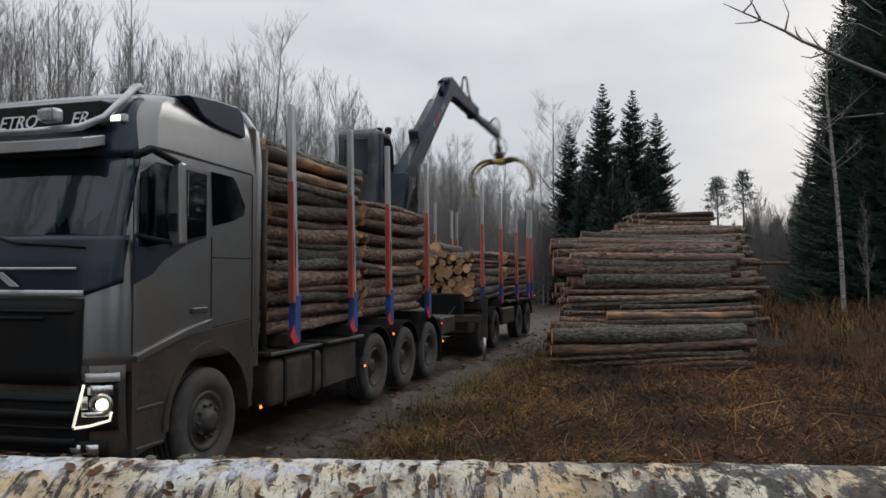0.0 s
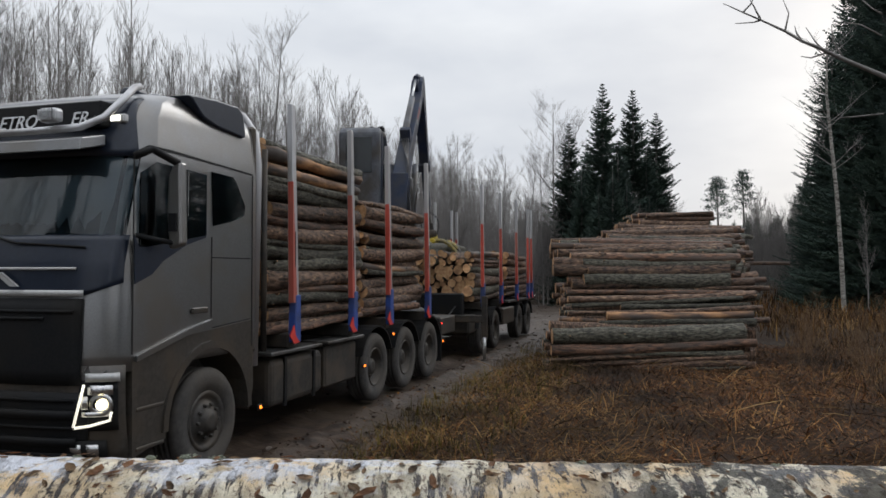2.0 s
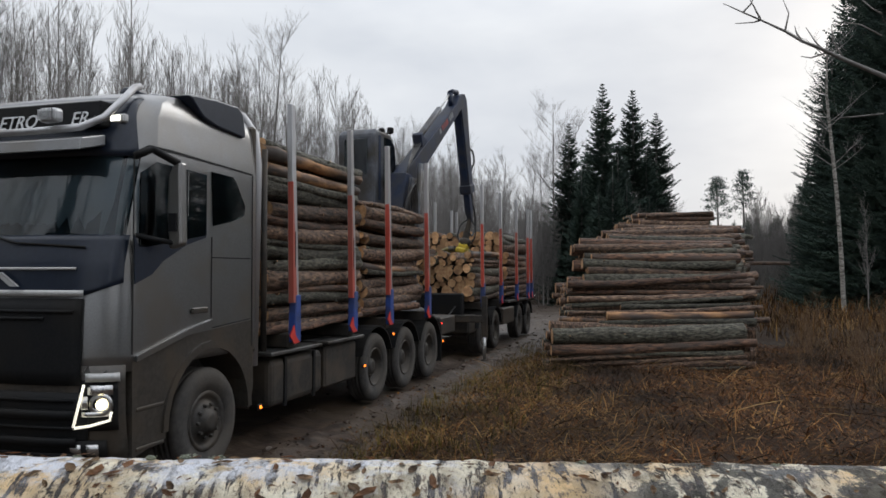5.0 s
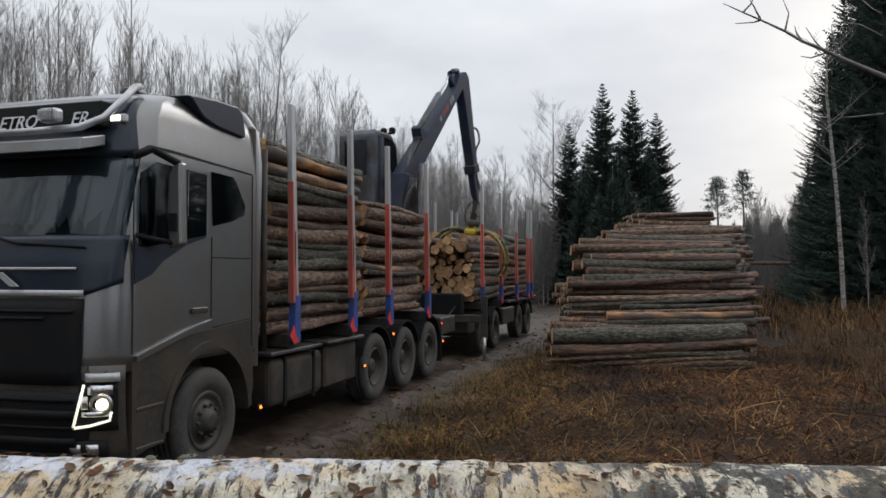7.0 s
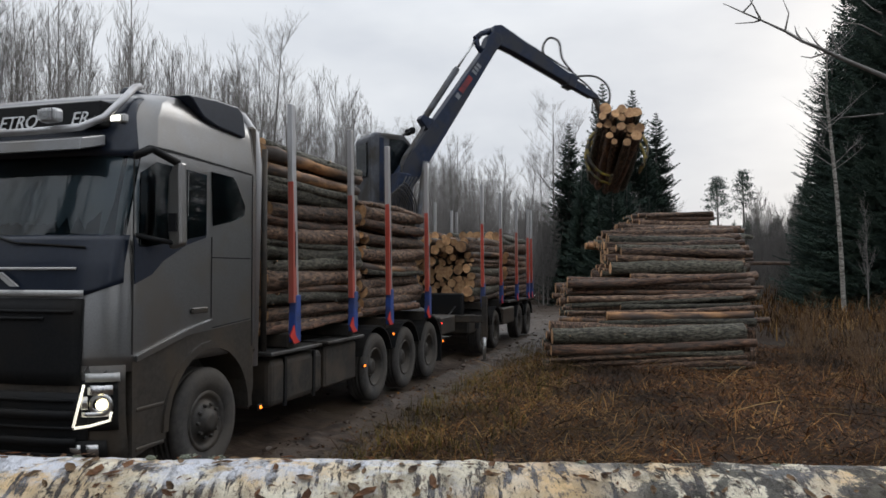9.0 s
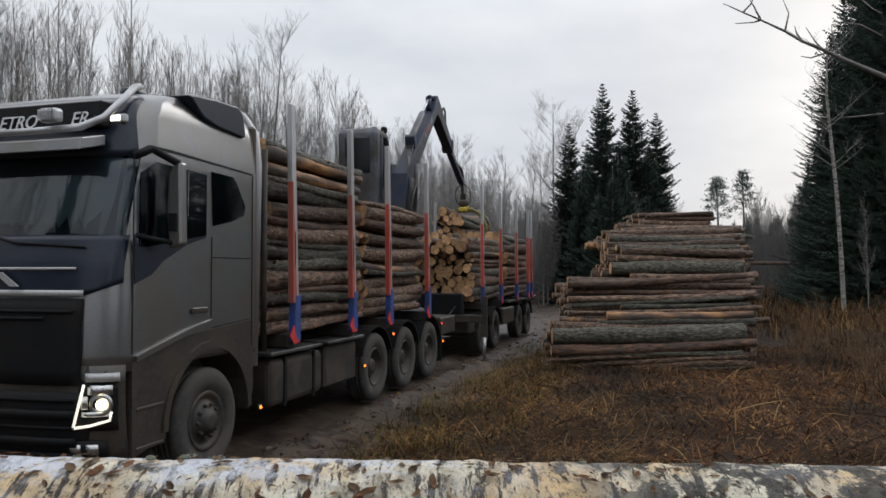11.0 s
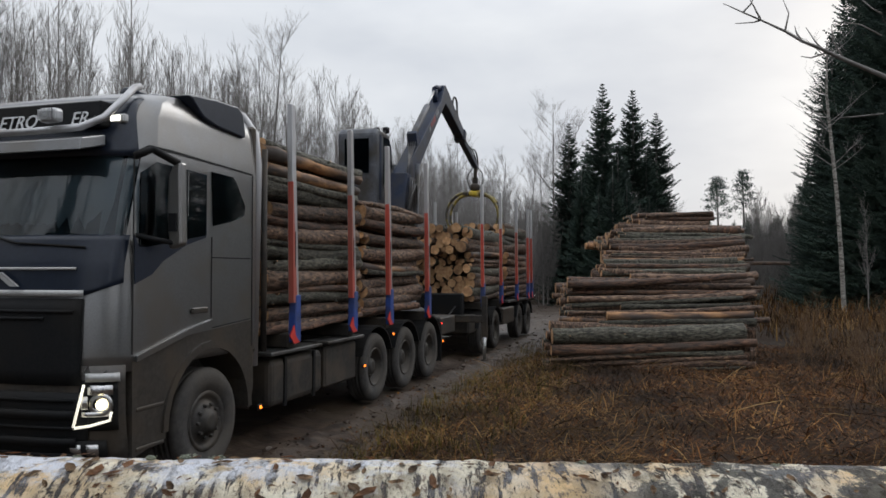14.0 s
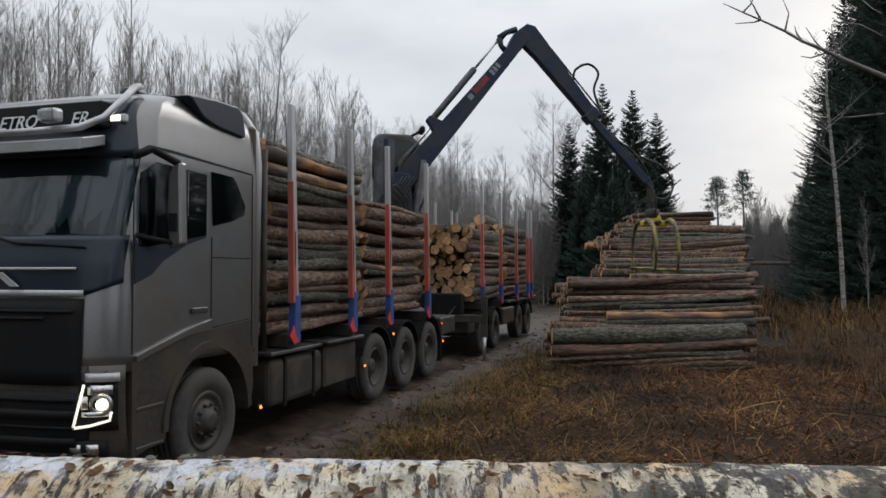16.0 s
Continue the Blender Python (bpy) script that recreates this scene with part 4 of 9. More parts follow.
    ring_tube(bm, smooth_path([(-0.9, 0.05, 0.09), (-0.5, 0.05, 0.36), (-0.05, 0.05, 0.54), (0.36, 0.05, 0.46), (0.50, 0.05, 0.12), (0.24, 0.05, -0.10), (0.02, 0.04, -0.05)]), 0.026, 8)
    part("extension_hose", bm, HOSE, ext, "black looped hose at the boom tip")
    bm = B()
    ring_tube(bm, smooth_path([(-1.3, -0.05, 0.09), (-0.8, -0.05, 0.2), (-0.3, -0.05, 0.14), (0.05, -0.04, -0.02)]), 0.022, 8)
    part("extension_hose", bm, HOSE, ext, "black looped hose at the boom tip")
    bm = B()
    ring_tube(bm, [(-1.5, 0, 0.12), (-0.35, 0, 0.12)], 0.035, 8)
    part("extension_cylinder", bm, CRGREY, ext)
    # hanger with rotator: own z points up to the boom tip at the origin
    bm = B()
    box(bm, (-0.07, -0.05, -0.38), (0.07, 0.05, 0.06), 0.02)
    box(bm, (-0.045, -0.09, -0.62), (0.045, 0.09, -0.34), 0.02)
    lathe(bm, [(0.06, -0.78), (0.15, -0.74), (0.16, -0.58), (0.10, -0.53)], Matrix.Identity(4), 16)
    hang = parts["hanger"] = part("hanger", bm, CHASSIS, cr, "black hanger link with rotator")
    for s in (-1, 1):
        bm = B()
        ring_tube(bm, smooth_path([(0, s * 0.05, -0.02), (0, s * 0.22, -0.22), (0, s * 0.24, -0.5), (0, s * 0.1, -0.76)]), 0.017, 6)
        part("hanger_hose", bm, HOSE, hang, "black hose beside the rotator")
    # grapple: own x along the logs, z up; the origin is the middle of its grip
    bm = B()
    box(bm, (-0.30, -0.13, 0.36), (0.30, 0.13, 0.50), 0.03)
    box(bm, (-0.13, -0.13, 0.46), (0.13, 0.13, 0.62), 0.04)
    gr = parts["grapple"] = part("grapple", bm, YELLOW, cr, "worn yellow timber grapple")
    bm = B()
    ring_tube(bm, [(0, -0.42, 0.43), (0, 0.42, 0.43)], 0.05, 10)
    part("grapple_cylinder", bm, CHASSIS, gr, "dark grapple cylinder")
    for s in (-1, 1):
        bm = B()
        for x in (-0.24, 0.24):
            pts = []
            for k in range(9):
                a = radians(6 + 152 * k / 8)
                pts.append((x, s * (0.03 + 0.56 * math.sin(a)), 0.66 * math.cos(a) - 0.66))
            ring_tube(bm, pts, [0.060 - 0.004 * k for k in range(9)], 7)
        box(bm, (-0.33, s * 0.22 - 0.03, -1.30), (0.33, s * 0.22 + 0.03, -1.24), 0.01)
        ring_tube(bm, [(-0.3, s * 0.55, -0.42), (0.3, s * 0.55, -0.42)], 0.02, 6)
        claw = part("claw", bm, CLAWS, gr, "scuffed curved yellow grapple claw")
        claw.matrix_basis = pose(0, s * 0.10, 0.42)
        parts["claw_left" if s < 0 else "claw_right"] = claw
    return parts


CR = build_crane()

# ---- ground, one sheet out to the horizon ----
TU = Vector((math.cos(radians(73.036)), math.sin(radians(73.036)), 0))   # the way of the road
TN = Vector((TU.y, -TU.x, 0))
ORIGIN = Vector((-3.498, 7.859, 0))


def ground_z(x, y):
    d = Vector((x, y, 0)) - ORIGIN
    lat = d.dot(TN)
    z = 0.0
    road = 1 - min(1, max(0, (abs(lat - 0.2) - 2.2) / 0.8))
    z += (1 - road) * (0.10 + 0.10 * noise.noise((x * 0.25, y * 0.25, 0)) + 0.05 * noise.noise((x * 0.9, y * 0.9, 3)))
    near = 1 if 0 < d.dot(TU) + 3 < 60 else 0.6
    z += road * 0.03 * noise.noise((x * 1.7, y * 1.7, 7)) * near
    for c in (-1.07, 1.07):
        w = abs(lat - c)
        if w < 0.8:
            z += road * (-0.07 * (w < 0.25) + 0.09 * math.exp(-((w - 0.42) / 0.12) ** 2)) * (0.6 + 0.5 * noise.noise((x * 2.1, y * 2.1, 11)))
    if road > 0.5 and 1.3 < lat < 2.4:
        z += 0.07 * noise.noise((x * 3.0, y * 3.0, 5)) + 0.03 * noise.noise((x * 7.0, y * 7.0, 9))
    if x > 5 and y > 14:
        z += 0.02 * min(10, x - 5)
    return z


def build_ground():
    bm = B()
    xs = [-400, -200, -100, -60, -40, -28, -20] + [-15 + 0.5 * i for i in range(18)] + [-6 + 0.14 * i for i in range(107)] + [9.2 + 0.5 * i for i in range(13)] + [16, 18, 21, 25, 30, 40, 60, 100, 200, 400]
    ys = [-100, -40, -15, -6] + [0.5 * i for i in range(0, 12)] + [6 + 0.14 * i for i in range(128)] + [24 + 0.6 * i for i in range(0, 40)] + [50, 56, 64, 80, 110, 160, 260, 500, 900]
    grid = [[bm.verts.new((x, y, ground_z(x, y) if abs(x) < 60 and -20 < y < 70 else 0.1)) for x in xs] for y in ys]
    for a, b in zip(grid, grid[1:]):
        for i in range(len(xs) - 1):
            f = bm.faces.new((a[i], a[i + 1], b[i + 1], b[i]))
            f.smooth = True
            c = f.calc_center_median()
            f.material_index = 0 if abs((c - ORIGIN).dot(TN) - 0.2) < 2.5 + 0.5 * noise.noise((c.x * 0.9, c.y * 0.9, 4)) else 1
    g = link("ground", bm, [MUD, SOIL])
    tagged(g, "wet dark forest soil with rutted muddy road", "ground", kind="structure")


build_ground()


# ---- the roadside log pile ----
def lerp_list(pts, h):
    for (a, va), (b, vb) in zip(pts, pts[1:]):
        if h <= b:
            return va + (vb - va) * (h - a) / (b - a)
    return pts[-1][1]


# height above the ground against depth and the two ends of the logs in the pile's face
FACE = [(0.0, 14.6), (0.6, 15.0), (1.17, 15.7), (1.46, 16.2), (1.66, 16.6), (1.76, 17.6), (2.29, 18.8), (2.68, 19.5), (2.98, 20.0), (3.2, 20.8)]
LEFT = [(0.0, 1.91), (0.6, 2.12), (1.17, 2.52), (1.46, 2.68), (1.66, 2.8), (1.76, 3.65), (2.29, 4.1), (2.68, 4.3), (2.98, 4.65), (3.2, 4.9)]
RIGHT = [(0.0, 5.95), (0.6, 6.15), (1.17, 6.6), (1.46, 6.7), (1.66, 6.8), (1.76, 7.1), (2.29, 7.7), (2.68, 7.95), (2.98, 8.1), (3.2, 8.3)]
PILE = ("logs in the roadside pile", "in a roadside pile")


def pile_log(rng, kind, r, xl, xr, y, z, slope, yaw, single=True):
    flip = 1 if rng.random() < 0.35 else -1
    m = Matrix.Translation(((xl + xr) / 2, y, z)) @ along((flip, flip * yaw, flip * slope))
    return (put_log if single else heap_log)(kind, rng.randint(0, 7), r, round(xr - xl, 1), m, *PILE)


def build_pile():
    rng = random.Random(21)
    for layer in range(3):
        h = 0.04
        while h < 3.14:
            r = rng.choice((0.035, 0.045, 0.05, 0.055, 0.065, 0.075, 0.10)) * (0.95 if h > 1.7 else 1.0)
            kind = log_kind(rng)
            if layer == 0 and 0.48 < h < 0.6:
                r, kind = 0.18, "g"
            if layer == 0 and 0.92 < h < 1.02:
                r, kind = 0.10, "s"
            y = lerp_list(FACE, h) + layer * 0.22 + rng.uniform(-0.10, 0.10)
            xl, xr = lerp_list(LEFT, h) + abs(rng.gauss(0, 0.16)) - 0.08, lerp_list(RIGHT, h) - 0.10 + rng.gauss(0, 0.12)
            cut = rng.random()
            if layer == 0 and r < 0.12 and cut < 0.16:      # a short log that leaves a dark gap
                xl += rng.uniform(0.5, 1.5)
            elif layer == 0 and r < 0.12 and cut < 0.30:
                xr -= rng.uniform(0.5, 1.6)
            slope = 0.018 * math.sin(h * 6.0) + rng.gauss(0.008, 0.016)
            pile_log(rng, kind, r, xl, xr, y, h + r, slope, rng.uniform(-0.03, 0.03), layer == 0)
            h += r * (1.62 if h < 1.7 else 1.15) * rng.uniform(0.85, 1.15)
    # the ledge where the lower stack ends, and the pile's top farther back
    for k in range(26):
        y = 16.75 + 0.26 * k
        htop = 1.64 if y < 17.5 else min(3.12, 1.7 + (y - 17.5) * 0.46)
        for j in range(2):
            r = rng.choice((0.08, 0.10, 0.12))
            h = htop - j * 0.22 - r
            xl, xr = lerp_list(LEFT, h) + rng.uniform(-0.1, 0.3), lerp_list(RIGHT, h) + rng.uniform(-0.2, 0.2)
            pile_log(rng, log_kind(rng), r, xl, xr, y + 0.3, h, rng.uniform(-0.02, 0.02), rng.uniform(-0.03, 0.03), j == 0 and k % 2 == 1)
    for k in range(9):
        for j in range(2):
            heap_log("b", k % 8, 0.22, 3.7, Matrix.Translation((4.6 + 0.16 * k, 15.7 + 0.66 * k, 0.3 + 0.42 * j)) @ along((1, 0, 0)), *PILE)
    # single long logs that stand out of the right-hand end
    for y, z, xr in ((19.0, 2.2, 8.75), (17.0, 1.55, 7.15), (15.6, 1.0, 6.75)):
        pile_log(rng, "b", 0.05, xr - 3.6, xr, y, z, 0.0, 0.0)
    # the shorter stack behind it
    for k in range(8):
        for j in range(24):
            r = rng.choice((0.07, 0.085, 0.10, 0.12))
            L = rng.uniform(2.5, 3.0)
            (put_log if k == 0 and j > 16 else heap_log)(log_kind(rng), rng.randint(0, 7), r, round(L, 1), Matrix.Translation((9.0 + rng.uniform(-0.22, 0.2), 29.2 + 0.34 * k, 0.25 + 0.172 * j)) @ along((rng.choice((-1, 1)), rng.uniform(-0.04, 0.04), rng.uniform(-0.03, 0.035))), "logs in the farther stack", "in a farther stack")


build_pile()

# ---- logs that the crane shifts: each rests in the pile, is carried, then lies on the trailer ----


def make_bundle(n, seed, centre, load_x, load_z, t0, t1, length=3.8, pile_cols=6, spread=0.2):
    """Logs with their three resting ways: in the pile (world), in the grip (about the grapple's middle), on the trailer."""
    rng = random.Random(seed)
    logs = []
    spots = []
    for ringi, (rad, cnt) in enumerate(((0.0, 1), (0.20, 6), (0.38, 12), (0.54, 16))):
        for k in range(cnt):
            a = 2 * math.pi * (k + 0.3 * ringi) / cnt
            spots.append((rad * math.cos(a), rad * math.sin(a)))
    yy, zz = -1.10, load_z
    for i in range(n):
        r = rng.choice((0.08, 0.09, 0.10, 0.11, 0.12)) if i else 0.16
        L = round(rng.uniform(length - 0.35, length), 1)
        gy, gz = spots[i]
        if i == 0:
            gz = 0.02
        flip = rng.choice((-1, 1))
        lay = along((flip, 0, 0))
        grip = Matrix.Translation((rng.uniform(-0.15, 0.15), gy, gz - 0.24)) @ pose(0, 0, 0, 0, rng.uniform(-2.0, 2.0), rng.uniform(-2.0, 2.0)) @ lay
        c, row = i % pile_cols, i // pile_cols
        rest = Matrix.Translation((centre[0] + rng.uniform(-0.2, 0.2), centre[1] + (c - (pile_cols - 1) / 2) * 0.21 + 0.08 * row, centre[2] + 0.17 * row + 0.10 * c * spread * 5 + rng.uniform(-0.02, 0.02))) @ along((flip, rng.uniform(-0.02, 0.02), rng.uniform(-0.02, 0.02)))
        yy += r
        load = TRUCK_POSE @ pose(load_x + rng.uniform(-0.08, 0.08), yy, zz + r + rng.uniform(-0.02, 0.03), 0, 0, rng.uniform(-1, 1)) @ lay
        yy += r
        if yy > 1.0:
            yy, zz = -1.10 + rng.uniform(0, 0.08), zz + 0.17
        ob = put_log(log_kind(rng), rng.randint(0, 7), r, L, rest, "logs shifted by the crane", "lifted by the crane")
        logs.append((ob, rest, grip, load))
    return logs, t0, t1


def carry(bundle, rows):
    logs, t0, t1 = bundle
    for ob, rest, grip, load in logs:
        keys = [(0.0, rest), (t0, rest)]
        for t, m in rows:
            if t > t0:
                keys.append((t, m @ grip))
        keys += [(t1, load), (16.0, load)]
        done, prev = [], None
        for t, m in keys:
            if prev is not None:
                q0, q1 = prev[1].to_quaternion(), m.to_quaternion()
                if q0.rotation_difference(q1).angle > 1.45 and abs(math.pi * 2 - q0.rotation_difference(q1).angle) > 1.45:
                    mid = Matrix.LocRotScale(prev[1].translation.lerp(m.translation, 0.5), q0.slerp(q1, 0.5), None)
                    done.append(((prev[0] + t) / 2, mid))
            done.append((t, m))
            prev = (t, m)
        walk(ob, done)


BUNDLE_A = make_bundle(32, 41, (5.15, 17.6, 1.70), 16.0, 2.55, 0.7, 2.3, 3.8, 9)
BUNDLE_B = make_bundle(16, 42, (4.55, 17.25, 2.0), 12.35, 2.42, 3.0, 6.6, 4.0)
BUNDLE_C = make_bundle(22, 43, (4.85, 17.1, 1.8), 12.35, 2.72, 7.7, 11.4, 3.5)
DRAGGED = [(put_log(kd, i + 2, rr, 3.9, pose(0, 0, 0), *PILE), Vector((4.62 + 0.12 * i, 16.25 + 0.12 * i, 1.80 - 0.13 * i)), sl)
           for i, (kd, rr, sl) in enumerate((("r", 0.075, 0.035), ("b", 0.07, 0.02)))]
BUNDLE_D = make_bundle(18, 44, (5.65, 18.3, 2.1), 16.0, 3.0, 12.1, 13.4, 3.3)
LONE_LOG = make_bundle(1, 45, (5.6, 18.6, 2.4), 16.0, 3.3, 14.4, 15.1, 3.0)
lone, _, lone_grip, _ = LONE_LOG[0][0]
lone_rest = TRUCK_POSE @ pose(16.0, 1.06, 2.70) @ along((1, 0, 0))
lone.matrix_basis = lone_rest
LONE_LOG[0][0] = (lone, lone_rest, lone_grip, TRUCK_POSE @ pose(16.0, -0.3, 3.50) @ along((1, 0, 0)))

# ---- foreground birch log on its own stack ----


def birch_bark():
    m = bpy.data.materials.new("frosted_birch_bark")
    m.use_nodes = True
    nt = m.node_tree
    b = nt.nodes["Principled BSDF"]
    N, K = nt.nodes.new, nt.links.new
    tc = N("ShaderNodeTexCoord")

    def tex(scale, stretch, detail=6, rough=0.6):
        mp = N("ShaderNodeMapping")
        mp.inputs["Scale"].default_value = stretch
        mp.inputs["Rotation"].default_value = (0.2, 0.3, 0.25)
        K(tc.outputs["Object"], mp.inputs["Vector"])
        n = N("ShaderNodeTexNoise")
        n.inputs["Scale"].default_value, n.inputs["Detail"].default_value, n.inputs["Roughness"].default_value = scale, detail, rough
        K(mp.outputs[0], n.inputs["Vector"])
        return n.outputs["Fac"]

    def ramp(src, a, b2, ca=(0, 0, 0, 1), cb=(1, 1, 1, 1)):
        r = N("ShaderNodeValToRGB")
        r.color_ramp.elements[0].position, r.color_ramp.elements[1].position = a, b2
        r.color_ramp.elements[0].color, r.color_ramp.elements[1].color = ca, cb
        K(src, r.inputs["Fac"])
        return r.outputs["Color"]

    def mix(f, a, b2):
        x = N("ShaderNodeMix")
        x.data_type = "RGBA"
        K(f, x.inputs["Factor"])
        for s, v in (("A", a), ("B", b2)):
            if isinstance(v, tuple):
                x.inputs[s].default_value = v
            else:
                K(v, x.inputs[s])
        return x.outputs["Result"]
    base = ramp(tex(14, (1.6, 1, 1)), 0.36, 0.62, (0.36, 0.31, 0.22, 1), (0.90, 0.83, 0.66, 1))
    warm = ramp(tex(4.5, (1, 1, 1)), 0.46, 0.62)
    c = mix(warm, base, (0.74, 0.52, 0.27, 1))
    lent = ramp(tex(15, (4.5, 0.9, 0.9), 6, 0.65), 0.550, 0.575)          # dark slanting cracks across the log
    c = mix(lent, c, (0.06, 0.05, 0.045, 1))
    dark = ramp(tex(7.5, (1.0, 1, 1), 9, 0.78), 0.575, 0.605)
    c = mix(dark, c, (0.045, 0.038, 0.036, 1))
    grain = ramp(tex(70, (2, 1, 1), 6, 0.75), 0.53, 0.60)
    c = mix(grain, c, (0.24, 0.18, 0.13, 1))
    frost = ramp(tex(9, (0.7, 1, 1), 9, 0.8), 0.46, 0.54)
    # frost lies on the upper side
    geo = N("ShaderNodeNewGeometry")
    sep = N("ShaderNodeSeparateXYZ")
    K(geo.outputs["Normal"], sep.inputs[0])
    up = N("ShaderNodeMapRange")
    up.inputs["From Min"].default_value, up.inputs["From Max"].default_value = 0.80, 0.985
    K(sep.outputs["Z"], up.inputs["Value"])
    mu = N("ShaderNodeMath")
    mu.operation = "MULTIPLY"
    K(up.outputs[0], mu.inputs[0])
    K(frost, mu.inputs[1])
    # darker weathered bark towards one end
    sx = N("ShaderNodeSeparateXYZ")
    K(tc.outputs["Object"], sx.inputs[0])
    mr = N("ShaderNodeMapRange")
    mr.inputs["From Min"].default_value, mr.inputs["From Max"].default_value = 0.12, 0.30
    mr.inputs["To Max"].default_value = 0.95
    K(sx.outputs["X"], mr.inputs["Value"])
    ws = N("ShaderNodeMath")
    ws.operation = "MULTIPLY"
    K(mr.outputs[0], ws.inputs[0])
    K(ramp(tex(15, (0.8, 1, 1), 9, 0.72), 0.466, 0.490), ws.inputs[1])
    c = mix(ws.outputs[0], c, mix(ramp(tex(38, (1, 1, 1), 8, 0.75), 0.47, 0.55), (0.018, 0.016, 0.014, 1), (0.075, 0.071, 0.056, 1)))
    fr = N("ShaderNodeMapRange")
    fr.inputs["From Min"].default_value, fr.inputs["From Max"].default_value = -0.12, 0.16
    fr.inputs["To Min"].default_value, fr.inputs["To Max"].default_value = 1.0, 0.12
    K(sx.outputs["X"], fr.inputs["Value"])
    thin = N("ShaderNodeMath")
    thin.operation = "MULTIPLY"
    K(mu.outputs[0], thin.inputs[0])
    K(fr.outputs[0], thin.inputs[1])
    c = mix(thin.outputs[0], c, (0.70, 0.72, 0.78, 1))
    K(c, b.inputs["Base Color"])
    b.inputs["Roughness"].default_value = 0.75
    bp = N("ShaderNodeBump")
    bp.inputs["Strength"].default_value, bp.inputs["Distance"].default_value = 1.0, 0.012
    add = N("ShaderNodeMath")
    add.operation = "SUBTRACT"
    K(tex(45, (1.5, 1, 1), 8, 0.7), add.inputs[0])
    K(lent, add.inputs[1])
    K(add.outputs[0], bp.inputs["Height"])
    K(bp.outputs[0], b.inputs["Normal"])
    return m


LOG_Y, LOG_R = 1.12, 0.155
FROST_BARK = birch_bark()
LEAF = mat("dead_brown_leaf", (0.09, 0.04, 0.018), (0.27, 0.13, 0.055), 40, 0.7, 0, 0.2, rnd=0.4)
FLAKE = mat("bark_flake", (0.05, 0.03, 0.022), (0.34, 0.22, 0.12), 50, 0.85, 0, 0.3, rnd=0.4)
LICHEN = mat("pale_lichen", (0.16, 0.18, 0.13), (0.30, 0.32, 0.25), 60, 0.9, 0, 0.2)


def log_top(x):
    """Height of the birch log's crown."""
    return 1.725 - 0.0115 * x


